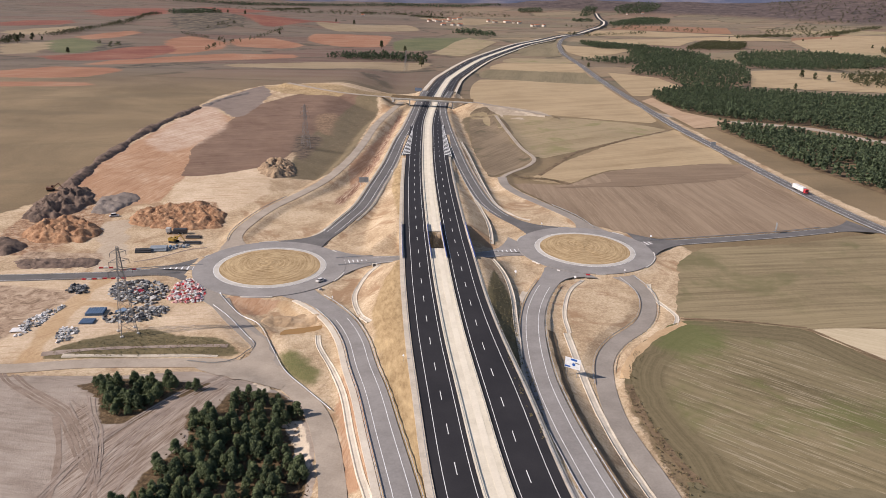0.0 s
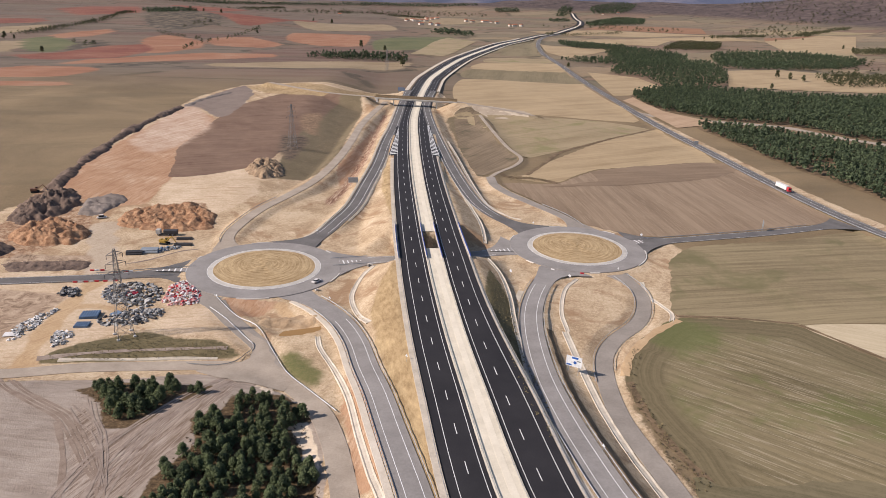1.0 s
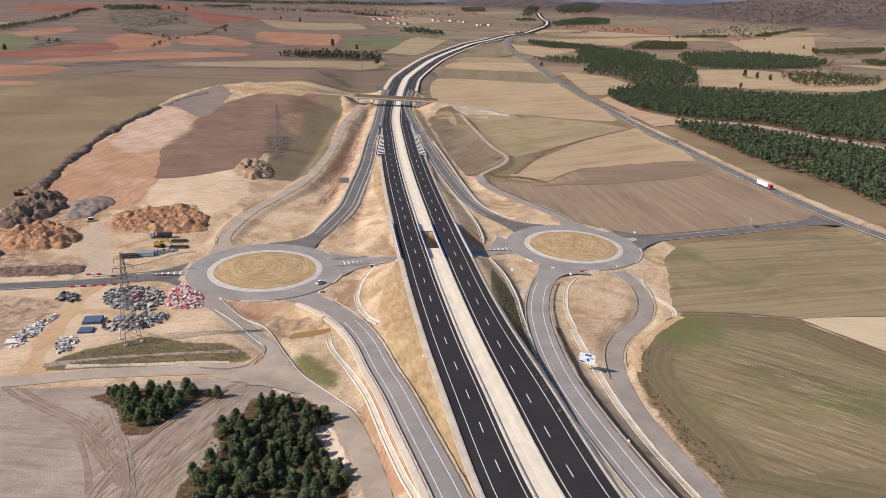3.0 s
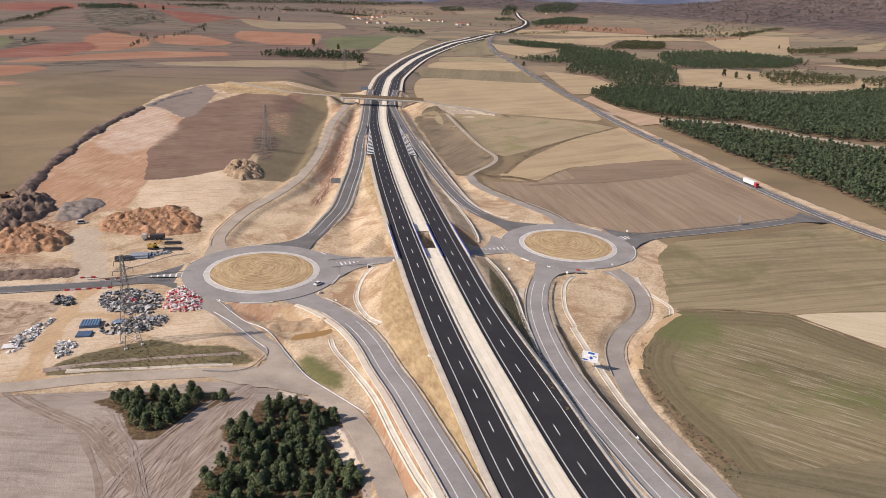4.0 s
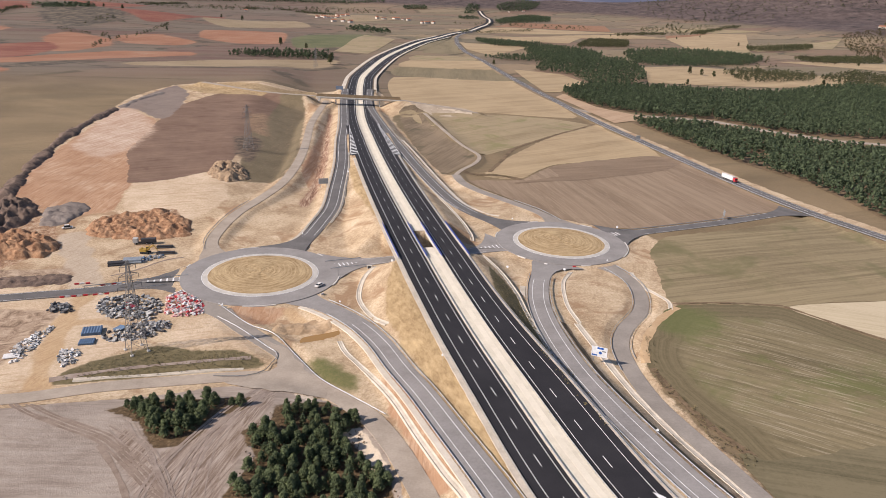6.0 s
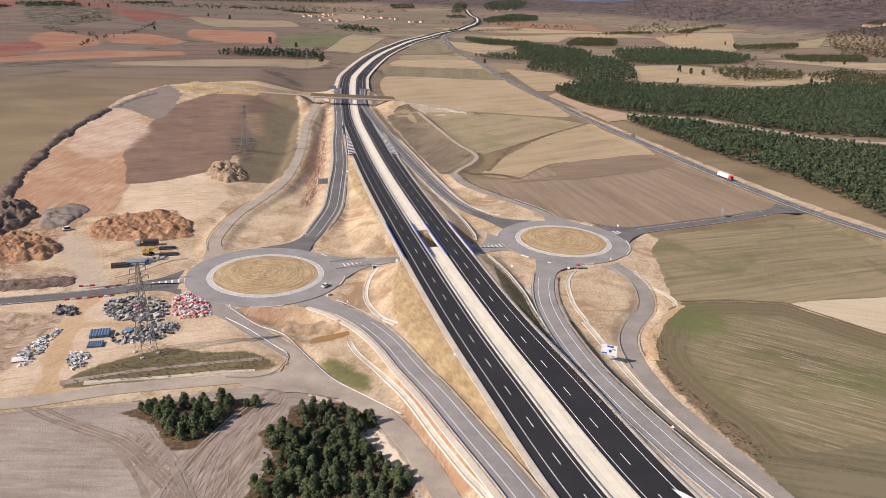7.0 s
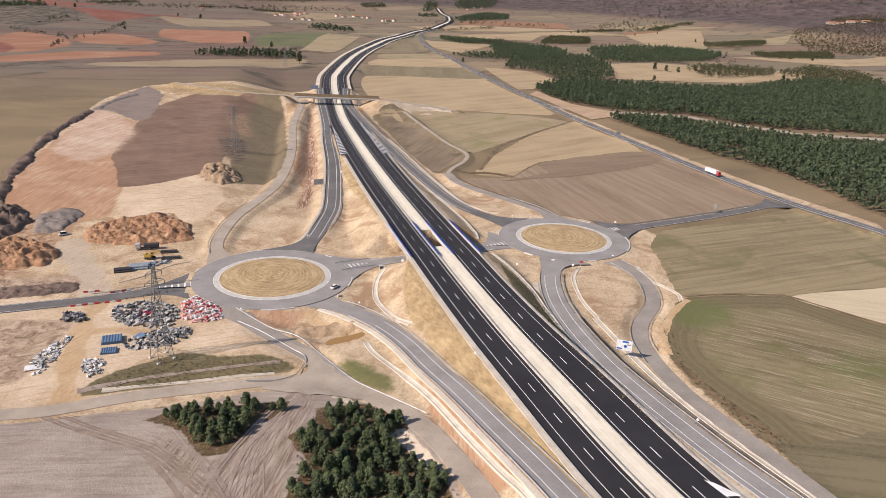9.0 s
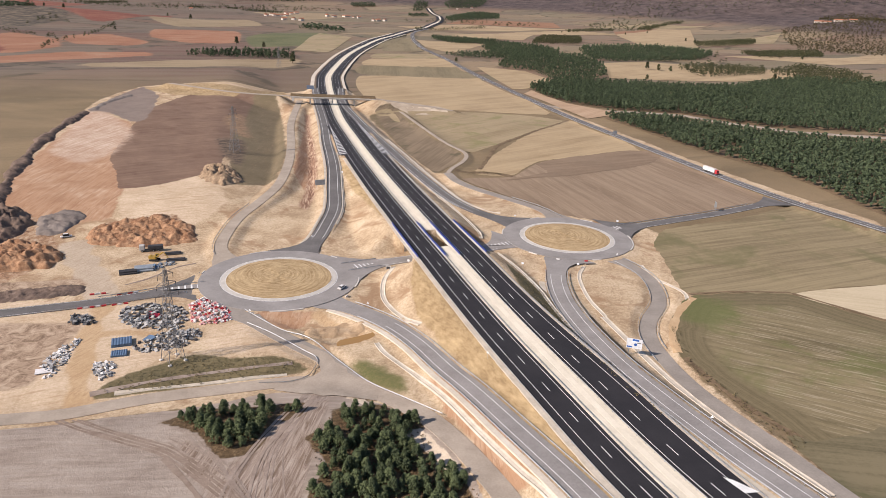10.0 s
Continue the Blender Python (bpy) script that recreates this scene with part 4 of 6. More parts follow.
patch("field_1", [(111, 300), (116, 318), (136, 340), (190, 352), (246, 370), (262, 300), (280, 225), (250, 251), (177, 252), (145, 250), (122, 254), (98, 258)], F_E1, 0.10, "mown olive-brown field with faint straight rows", 5)
patch("field_2", [(82, 240), (98, 254), (123, 253), (145, 249), (160, 224), (200, 170), (220, 60), (85, 60), (70, 140), (68, 165), (64, 186), (63, 202), (68, 220)], F_E2, 0.10, "stubble field with curved rows and green patches", 5)
patch("field_3", [(146, 249), (178, 251), (252, 250), (290, 180), (215, 160), (164, 222)], F_PALE, 0.14, "pale harvested field", 8)
patch("field_4", [(50, 455), (88, 459), (128, 503), (226, 530), (233, 480), (236, 420), (236, 388), (196, 371), (124, 354), (101, 362), (86, 375), (68, 410)], F_BROWN, 0.10, "ploughed brown field with straight furrows", 6)
patch("field_5", [(63, 468), (88, 515), (145, 595), (222, 672), (225, 534), (126, 504), (88, 461)], F_TAN, 0.11, "tan stubble field beside a track", 6)
patch("field_6", [(30, 710), (105, 726), (180, 706), (217, 668), (146, 602), (100, 553), (74, 534), (62, 630)], F_TAN2, 0.12, "dry meadow crossed by a greenish trace", 8)
patch("field_7", [(36, 815), (112, 740), (186, 712), (220, 720), (222, 1000), (56, 1015)], F_TAN, 0.12, "straw-coloured field", 10)
patch("field_8", [(60, 1030), (222, 1005), (226, 1120), (75, 1130)], F_OLIVE, 0.14, "olive meadow strip", 12)
patch("field_9", [(78, 1140), (226, 1125), (230, 1240), (104, 1225)], F_TAN, 0.14, "golden stubble strip", 12)
patch("field_10", [(106, 1235), (230, 1250), (236, 1330), (128, 1330)], F_TAN2, 0.16, "dry meadow strip", 12)
patch("field_11", [(150, 1400), (240, 1420), (274, 1780), (210, 1660)], F_OLIVE, 0.2, "olive meadow between the two highways", 15)
patch("road_junction", [(-72, 240), (-64, 227), (-63, 220), (-65, 215), (-73, 212), (-79, 209), (-75, 205), (-61, 199), (-47, 196), (-51, 208), (-55, 218), (-60, 229)], M_GRAVEL, 0.27, "dusty widened junction of the service roads", 4, "road")
patch("field_22", [(119, 495), (165, 519), (215, 534), (242, 524), (206, 486), (133, 459), (77, 449), (117, 468)], field_mat("dark_plough", (0.17, 0.118, 0.078), (0.25, 0.18, 0.122), 14, 0.1, 0.3), 0.22, "strip of darker ploughed soil", 6)
patch("field_23", [(31, 712), (60, 718), (69, 606), (74, 531), (59, 502), (45, 482), (35, 473), (30, 527), (27, 575)], field_mat("rough_meadow", (0.125, 0.092, 0.06), (0.245, 0.185, 0.122), 60, 0.1, 0.3, (0.10, 0.085, 0.05)), 0.16, "rough brown meadow below the motorway", 6)
patch("bare_earth", [(38, 798), (76, 783), (109, 756), (112, 729), (82, 703), (45, 724)], M_VERGE_EARTH, 0.2, "pale bare earth under the overbridge ramp", 6, "bare earth")
patch("field_24", [(68, 155), (73, 151), (91, 152), (112, 154), (120, 148), (83, 109), (63, 113), (66, 135)], field_mat("rough_pasture", (0.10, 0.085, 0.046), (0.20, 0.165, 0.098), -20, 0.1, 0.3, (0.10, 0.105, 0.045)), 0.2, "rough olive pasture with dry weeds", 6)
# ---- trees ----


def leaf_mat(name, dark, light):
    n = Nodes(name, 0.8)
    a = n.island()
    fac = n.math("ADD", n.math("MULTIPLY", a, 0.4), n.math("MULTIPLY", n.mask(n.noise(0.22, 3), 0.3, 0.7), 0.6))
    col = n.ramp(fac, [(0.2, dark), (0.8, light)])
    return n.done(col)


L_PINE = leaf_mat("pine_needles", (0.046, 0.064, 0.032), (0.135, 0.165, 0.075))
L_FOREST = leaf_mat("forest_needles", (0.036, 0.054, 0.031), (0.108, 0.142, 0.074))
L_BROAD = leaf_mat("oak_leaves", (0.045, 0.055, 0.026), (0.12, 0.115, 0.055))
M_BARK = two_scale("pine_bark", (0.07, 0.05, 0.035), (0.16, 0.11, 0.075), 0.8, 8.0, 0.95, 0.4)


def crown_arrays(rng, h, wide, clumps, sprays, size, low=0.18, cone=0.9):
    """Needle sprays in uneven clumps round a trunk."""
    V, F = [], []
    k = 0
    for c in range(clumps):
        u = rng.uniform(0, 1) ** 0.8
        z = h * (low + (1 - low) * u)
        reach = wide * (0.14 + cone * (1 - u) ** 0.75) * rng.uniform(0.45, 1.05)
        a = rng.uniform(0, 6.283)
        cx, cy = reach * math.cos(a), reach * math.sin(a)
        rad = wide * rng.uniform(0.2, 0.36)
        for s in range(sprays):
            d = rng.normal(size=3)
            d /= np.linalg.norm(d)
            p = np.array([cx, cy, z]) + d * rad * np.array([1, 1, 0.7]) * rng.uniform(0.6, 1.0)
            n = d + rng.normal(size=3) * 0.5 + np.array([0, 0, 0.5])
            n /= np.linalg.norm(n)
            t = np.cross(n, rng.normal(size=3))
            t /= np.linalg.norm(t)
            b = np.cross(n, t)
            l, w = size * rng.uniform(0.7, 1.4), size * rng.uniform(0.4, 0.8)
            V += [p - t * l - b * w * 0.4, p + b * w - t * 0.2 * l, p + t * l, p - b * w + t * 0.1 * l]
            F.append((k, k + 1, k + 2, k + 3))
            k += 4
    return np.array(V), F


def trunk_mesh(h, r):
    bm = bmesh.new()
    bmesh.ops.create_cone(bm, cap_ends=True, segments=8, radius1=r, radius2=r * 0.25, depth=h, matrix=Matrix.Translation((0, 0, h / 2 - 0.2)))
    rng = np.random.RandomState(int(h * 100))
    for k in range(9):
        z, a = h * rng.uniform(0.3, 0.85), rng.uniform(0, 6.28)
        m = Matrix.Translation((0, 0, z)) @ Euler((0, radians(65), a)).to_matrix().to_4x4() @ Matrix.Translation((0, 0, h * 0.1))
        bmesh.ops.create_cone(bm, cap_ends=False, segments=5, radius1=r * 0.3, radius2=r * 0.08, depth=h * 0.2, matrix=m)
    return bm


def pine(k):
    rng = np.random.RandomState(100 + k)
    h = 4.9 + 0.4 * k
    ob = new("pine_tree")
    part("trunk", trunk_mesh(h * 0.92, 0.16), M_BARK, ob, "brown scaly trunk")
    v, f = crown_arrays(rng, h, 2.1 + 0.2 * (k % 3), 84, 20, 0.25, 0.1)
    part("crown", mesh_of("crown", v, f, L_PINE), None, ob)
    return tagged(ob, "young dark green pine tree with a dense crown", "tree", "pines of the groves")


def scatter(outline, gap, seed, jitter=0.35):
    """Loose rows of places inside an outline."""
    rng = np.random.RandomState(seed)
    o = np.array(outline, float)
    lo, hi = o.min(0), o.max(0)
    gx, gy = np.meshgrid(np.arange(lo[0], hi[0], gap), np.arange(lo[1], hi[1], gap))
    gx = (gx + rng.uniform(-jitter, jitter, gx.shape) * gap).ravel()
    gy = (gy + rng.uniform(-jitter, jitter, gy.shape) * gap).ravel()
    m = inside(gx, gy, o) > 0
    return gx[m], gy[m], rng


GROVE_1 = ring([(-107, 193), (-100, 197), (-93, 196), (-82, 195), (-71, 194), (-72, 190), (-80, 187), (-86, 175), (-92, 174), (-97, 184)])
GROVE_2 = ring([(-60, 188), (-46, 190), (-38, 179), (-44, 171), (-37, 164), (-31, 150), (-29, 132), (-74, 132), (-69, 157), (-64, 164), (-69, 176), (-61, 178)])
kinds = [pine(k) for k in range(5)]
first = True
used = set()
for outline, gap, seed in ((GROVE_1, 2.7, 4), (GROVE_2, 2.7, 7)):
    xs, ys, rng = scatter(outline, gap, seed)
    for x, y in zip(xs, ys):
        # planted in rows, with a heathy strip every fourth row
        if rng.uniform() < 0.10 or (y - 0.12 * x) % 12.5 < 1.3 or noise.noise((x * 0.11, y * 0.11, 4.0)) > 0.45:
            continue
        k = rng.randint(5)
        s = rng.uniform(0.5, 0.9)
        m = pose(x, y, h1(x, y) - 0.05, rng.uniform(-3, 3), rng.uniform(-3, 3), rng.uniform(0, 360)) @ Matrix.Scale(s, 4)
        if k not in used:
            used.add(k)
            kinds[k].matrix_basis = m
        else:
            copy_thing(kinds[k], pose(*m.translation, 0, 0, rng.uniform(0, 360))).scale = (s, s, s)


def wood(name, outlines, gap, tall, material, label, seed, clumps=12, sprays=7, skip=0.06, category="wood", avoid=None):
    """A wood too thick to count, tree by tree in one mesh."""
    rng = np.random.RandomState(seed)
    forms = [crown_arrays(rng, 1.0, 0.25, clumps, sprays, 0.10, 0.2) for _ in range(6)]
    V, F, k = [], [], 0
    for o in outlines:
        xs, ys, r2 = scatter(ring(o, 12), gap, seed)
        if avoid is not None:
            free = np.minimum.reduce([to_line(xs, ys, l)[0] - r for l, r in avoid]) > 0
            xs, ys = xs[free], ys[free]
        zs = height(xs, ys)
        for x, y, z in zip(xs, ys, zs):
            if r2.uniform() < skip:
                continue
            v, f = forms[r2.randint(6)]
            s = tall * r2.uniform(0.7, 1.15)
            a = r2.uniform(0, 6.28)
            ca, sa = math.cos(a), math.sin(a)
            w = s * min(2.4, max(1.0, gap / tall * 1.7))
            V.append(np.stack([x + w * (v[:, 0] * ca - v[:, 1] * sa), y + w * (v[:, 0] * sa + v[:, 1] * ca), z + s * v[:, 2]], -1))
            F.append(np.array(f) + k)
            k += len(v)
    V, F = np.vstack(V).astype(np.float32), np.vstack(F)
    me = bpy.data.meshes.new(name)
    me.vertices.add(len(V))
    me.vertices.foreach_set("co", V.ravel())
    me.loops.add(F.size)
    me.loops.foreach_set("vertex_index", F.ravel().astype(np.int32))
    me.polygons.add(len(F))
    me.polygons.foreach_set("loop_start", np.arange(0, F.size, 4, dtype=np.int32))
    me.update(calc_edges=True)
    me.materials.append(material)
    return tagged(new(name, me), label, category, kind="stuff")


def trail(points, wide, material, label, lift=0.06, name="trail", step=2.0):
    """A worn strip laid over the ground."""
    line = curve([(x, y, 0) for x, y in points], step)
    k = np.arange(len(line))
    w = wide / 2 * (1 + 0.18 * np.sin(k * 0.7) + 0.12 * np.sin(k * 1.9 + 2))
    cols = [offset_var(line, w * u) for u in (-1, -0.5, 0, 0.5, 1)]
    n = len(line)
    V = []
    for c in cols:
        c[:, 2] = height(c[:, 0], c[:, 1]) + lift
        V.append(c)
    F = [(j * n + i + 1, j * n + i, (j + 1) * n + i, (j + 1) * n + i + 1) for j in range(4) for i in range(n - 1)]
    return tagged(new(name, mesh_of(name, np.vstack(V), F, material)), label, "track", kind="structure")


M_LITTER = two_scale("needle_litter", (0.10, 0.07, 0.04), (0.26, 0.18, 0.11), 0.1, 0.8)
WOOD_1 = [(268, 690), (272, 630), (281, 525), (297, 448), (292, 350), (330, 300), (520, 560), (523, 590), (452, 600), (407, 660), (330, 690)]
WOOD_2 = [(262, 900), (268, 785), (350, 690), (440, 625), (540, 610), (700, 760), (900, 960), (766, 1020), (573, 935), (419, 965), (330, 975)]
WOOD_3 = [(291, 1120), (332, 1094), (345, 975), (452, 1055), (509, 1264), (357, 1248)]
wood("pine_wood", [WOOD_1, WOOD_2], 5.2, 9.0, L_FOREST, "dense dark green pine plantation with clearings", 21, 13, 9,
     avoid=[(curve([(240, 755), (260, 741), (317, 720), (366, 701), (390, 656), (416, 628), (432, 607), (474, 590), (540, 560)]), 11.0), (curve([(300, 700), (352, 680), (376, 634), (402, 606), (418, 585), (460, 568), (526, 538)]), 21.0),
            (curve([(306, 525), (312, 536)], 2), 9.0), (curve([(378, 668), (384, 664)], 2), 6.0)])
trail([(232, 765), (260, 741), (317, 720), (366, 701), (390, 656), (416, 628), (432, 607), (474, 590), (540, 560)], 12.0, M_GRAVEL, "pale sandy forest track", 0.25, "track", 5.0)
patch("wood_floor", WOOD_1, M_LITTER, 0.12, "dry brown ground under the pines", 8, "ground")
patch("wood_floor", WOOD_2, M_LITTER, 0.12, "dry brown ground under the pines", 12, "ground")
wood("far_pine_wood", [WOOD_3, [(331, 1793), (384, 1773), (475, 1693), (421, 1610), (344, 1619)], [(386, 1538), (466, 1623), (532, 1463), (492, 1365), (440, 1308), (368, 1362)], [(246, 1280), (320, 1317), (470, 1325), (514, 1268), (349, 1238)],
                       [(612, 1510), (855, 1570), (908, 1466), (769, 1314), (567, 1236), (527, 1271)], [(-194, 1200), (-160, 1262), (-83, 1275), (-27, 1255), (-26, 1190), (-129, 1195)]],
     7.0, 10.0, L_FOREST, "far dark pine woods between fields", 22, 9, 6, 0.1)
wood("distant_wood", [[(28, 2072), (80, 2189), (147, 2027), (128, 1930)], [(691, 3057), (964, 3675), (1080, 3565), (936, 3119), (661, 2846)], [(970, 4200), (1150, 4400), (1250, 4300), (1089, 3950), (907, 3900)], [(690, 3750), (800, 4200), (860, 4150), (746, 3779)],
                      [(558, 3157), (648, 3222), (660, 3330), (570, 3260)], [(403, 3954), (532, 3979), (540, 4150), (420, 4100)], [(-300, 4200), (300, 4300), (320, 4380), (-300, 4330)]], 16.0, 13.0, L_FOREST, "distant dark woods", 23, 8, 5)
# ---- verges, ditches and guard rails ----


def verge(line, a, b, lift, material, label, category="verge", name="verge"):
    return tagged(new(name, band(name, line, a, b, lift, material, 0.5)), label, category, kind="structure")


M_VERGE = two_scale("verge_gravel", (0.42, 0.365, 0.295), (0.60, 0.53, 0.44), 0.2, 1.5, 0.95, 0.2)
near_mw = between(MOTORWAY, -60, 1500)
verge(between(MOTORWAY, -60, 500), -OUT - 2.2, -OUT, 0.0, M_VERGE, "pale gravel verge beside the carriageway")
near_mw = between(MOTORWAY, -60, 520)
wide_near = OUT + 1.9 * (1 - smooth(170, 260, near_mw[:, 1]))
verge(near_mw, wide_near, wide_near + 1.6, 0.0, M_VERGE, "pale gravel verge beside the carriageway")
M_DITCH = two_scale("ditch_concrete", (0.44, 0.385, 0.31), (0.64, 0.57, 0.475), 0.2, 1.5, 0.9, 0.2)
M_PALE = two_scale("pale_subsoil", (0.52, 0.45, 0.36), (0.70, 0.63, 0.53), 0.12, 1.2, 0.95, 0.3)
PALE_LABEL, DITCH_LABEL = "band of pale bare subsoil along the road", "pale concrete-lined roadside ditch"
verge(RAMP_A[30:-4], 4.6, 6.0, -0.1, M_VERGE, PALE_LABEL)
verge(RAMP_A[52:-10], -6.0, -4.6, -0.1, M_VERGE, PALE_LABEL)
verge(RAMP_B[3:], 5.0, 7.0, -0.1, M_PALE, PALE_LABEL)
verge(RAMP_S[8:], 5.4, 7.8, -0.1, M_DITCH, DITCH_LABEL)
verge(between(MOTORWAY, 800, 1900), -OUT - 7, -OUT - 2.3, -0.05, M_PALE, PALE_LABEL)
verge(between(MOTORWAY, 840, 1900), OUT + 1.7, OUT + 5, -0.05, M_PALE, PALE_LABEL)


def ditch(points, wide=1.5, material=None, deep=0.35):
    """A shallow concrete channel with raised lips, laid on the ground."""
    line = curve([(x, y, 0) for x, y in points], 2.5)
    V, F = [], []
    prof = [(-wide / 2 - 0.3, -0.3), (-wide / 2, 0.22), (-wide / 4, 0.22 - deep * 0.5), (wide / 4, 0.22 - deep * 0.5), (wide / 2, 0.22), (wide / 2 + 0.3, -0.3)]
    z0 = height(line[:, 0], line[:, 1])
    for o, dz in prof:
        p = offset(line, o)
        p[:, 2] = np.maximum(z0, height(p[:, 0], p[:, 1])) + dz
        V.append(p)
    n = len(line)
    for k in range(len(prof) - 1):
        F += [(k * n + i + 1, k * n + i, (k + 1) * n + i, (k + 1) * n + i + 1) for i in range(n - 1)]
    return tagged(new("ditch", mesh_of("ditch", np.vstack(V), F, material or M_DITCH)), DITCH_LABEL, "ditch", kind="structure")


ditch([(-42, 233), (-40, 224), (-33, 208), (-27, 190), (-22, 168), (-17.5, 150), (-14, 138), (-8, 110)], 1.8)
ditch([(26, 305), (30.5, 291), (32, 270), (31, 240), (30.5, 214), (29.5, 190), (30.5, 168), (33, 150), (37, 130)], 1.8)
ditch([(50, 240), (50.5, 210), (51.5, 186), (53.5, 164), (56.5, 147), (60, 128)], 2.4)
ditch([(66, 294), (58, 281), (52, 258), (51, 240)], 1.6)
ditch([(95, 292), (93, 280), (95, 268), (97, 258), (94, 250)], 1.6)
ditch([(18, 567), (23, 517), (28.5, 446), (34, 403), (42, 386), (52, 378)], 1.6)
ditch([(8, 538), (12.2, 497), (18.8, 440), (23.5, 402), (28, 366), (28, 336)], 1.8)
ditch([(-22, 298), (-30, 288), (-33, 270), (-29, 252), (-24, 242)], 2.0)
ditch([(-74, 217.5), (-84, 217), (-100, 216), (-126, 215)], 1.2)


def post_mesh():
    V = [(x, y, z) for x, y in ((-0.07, -0.05), (0.07, -0.05), (0.07, 0.05), (-0.07, 0.05)) for z in (-0.5, 0.72)]
    return mesh_of("post", V, [(0, 2, 3, 1), (2, 4, 5, 3), (4, 6, 7, 5), (6, 0, 1, 7), (1, 3, 5, 7)], M_STEEL)


RAIL_POST = post_mesh()


def guard_rail(line, off, label="galvanised steel crash barrier on posts", gap=4.0, base=0.0):
    """A folded steel beam on posts along a line."""
    p = offset_var(line, off)
    p[:, 2] += base
    ob = new("guard_rail")
    ob.matrix_basis = Matrix.Translation(p[0])
    q = p - p[0]
    V, F = [], []
    prof = [(-0.06, 0.42), (0.05, 0.50), (-0.05, 0.58), (0.05, 0.67), (-0.06, 0.76), (-0.09, 0.6)]
    n = len(q)
    for o, dz in prof:
        r = offset(q, o)
        r[:, 2] += dz
        V.append(r)
    for k in range(len(prof)):
        a, b = k * n, ((k + 1) % len(prof)) * n
        F += [(a + i + 1, a + i, b + i, b + i + 1) for i in range(n - 1)]
    part("beam", mesh_of("beam", np.vstack(V), F, M_STEEL), None, ob)
    s = np.concatenate([[0], np.cumsum(np.linalg.norm(np.diff(q[:, :2], axis=0), axis=1))])
    for d in np.arange(0, s[-1], gap):
        post = part("post", RAIL_POST, None, ob)
        post.location = [float(np.interp(d, s, q[:, i])) for i in range(3)]
    return tagged(ob, label, "guard rail", "crash barriers")


for y0, y1 in ((60, 296), (340, 900)):
    piece = between(MOTORWAY, y0, y1)
    wl = OUT + 0.5 + 1.9 * (1 - smooth(170, 260, piece[:, 1]))
    for o in (-OUT - 0.5, -IN + 0.5, IN - 0.5):
        if not (o < -OUT and y0 > 300):
            guard_rail(piece, o)
    if y0 < 300:
        guard_rail(piece, wl)
guard_rail(between(MOTORWAY, 340, 480), -OUT - 0.5)
guard_rail(between(MOTORWAY, 340, 500), OUT + 0.5)
def ground_rail(points):
    """A crash barrier that follows the ground."""
    line = curve([(x, y, 0) for x, y in points], 2.5)
    line[:, 2] = height(line[:, 0], line[:, 1]) + 0.1
    return guard_rail(line, 0.0, "grey steel crash barrier beside the service road")


ground_rail([(-87, 256), (-78, 246), (-67, 231), (-64, 227), (-64, 222), (-67, 215), (-73, 212), (-83, 213)])
ground_rail([(-88, 267), (-75, 249), (-65, 240), (-56, 222), (-49, 208), (-40, 196), (-30, 183)])
for l, o, a, b in ((RAMP_A, 4.6, 70, -8), (RAMP_A, -4.6, 86, -8), (RAMP_B, -4.8, 4, -1), (RAMP_B, 4.8, 6, -1), (RAMP_N, -4.6, 60, -8), (RAMP_N, 4.6, 84, -8), (RAMP_S, -5.0, 5, -1), (RAMP_S, 5.0, 5, -1),
                   (LOCAL_S, -3.7, 3, 24), (LOCAL_S, 3.7, 3, 26), (CROSS, 4.6, 0, 5), (CROSS, -4.6, 0, 5), (WEST, 4.3, 0, 10), (WEST, -4.3, 2, 14),
                   (FRONT, -3.6, 4, 22), (EAST, -4.4, 2, -6), (LOCAL_N, 3.5, 2, 12), (OLD, -5.6, 30, 90)):
    guard_rail(l[a:b], o)


def rounded_bar(points, wide, lift0, lift1, material, name, parent=None):
    """A kerb along a line."""
    v, f = strip(curve(points, 2.0), -wide / 2, wide / 2, lift1, lift1 - lift0)
    return mesh_of(name, v, f, material)


# kerbs round the roundabouts, open where the roads meet them
def kerb_arcs(c, z, gaps):
    ends = sorted(gaps)
    for (a0, a1), (b0, b1) in zip(ends, ends[1:] + [(ends[0][0] + 360, 0)]):
        if b0 - a1 < 4:
            continue
        t = np.radians(np.linspace(a1, b0, max(6, int((b0 - a1) / 3))))
        line = np.stack([c[0] + 33.9 * np.cos(t), c[1] + 33.9 * np.sin(t), 0 * t + z], -1)
        tagged(new("kerb", band("kerb", line, -0.25, 0.25, 0.22, M_CONCRETE, 0.5)), "pale concrete kerb round the roundabout", "kerb", kind="structure")


kerb_arcs(LEFT_C, -0.2, [(-8, 38), (44, 96), (112, 158), (164, 208), (216, 262), (284, 334)])
kerb_arcs(RIGHT_C, 0.0, [(-4, 42), (54, 94), (104, 150), (166, 214), (222, 268), (276, 316)])


# ---- road markings at the junctions ----
def stripe_set(owner, quads, lift):
    for q in quads:
        me = mesh_of("hatch_stripe", [(x, y, z + lift) for x, y, z in q], [(0, 1, 2, 3)], M_WHITE)
        part("hatch_stripe", me, None, owner)


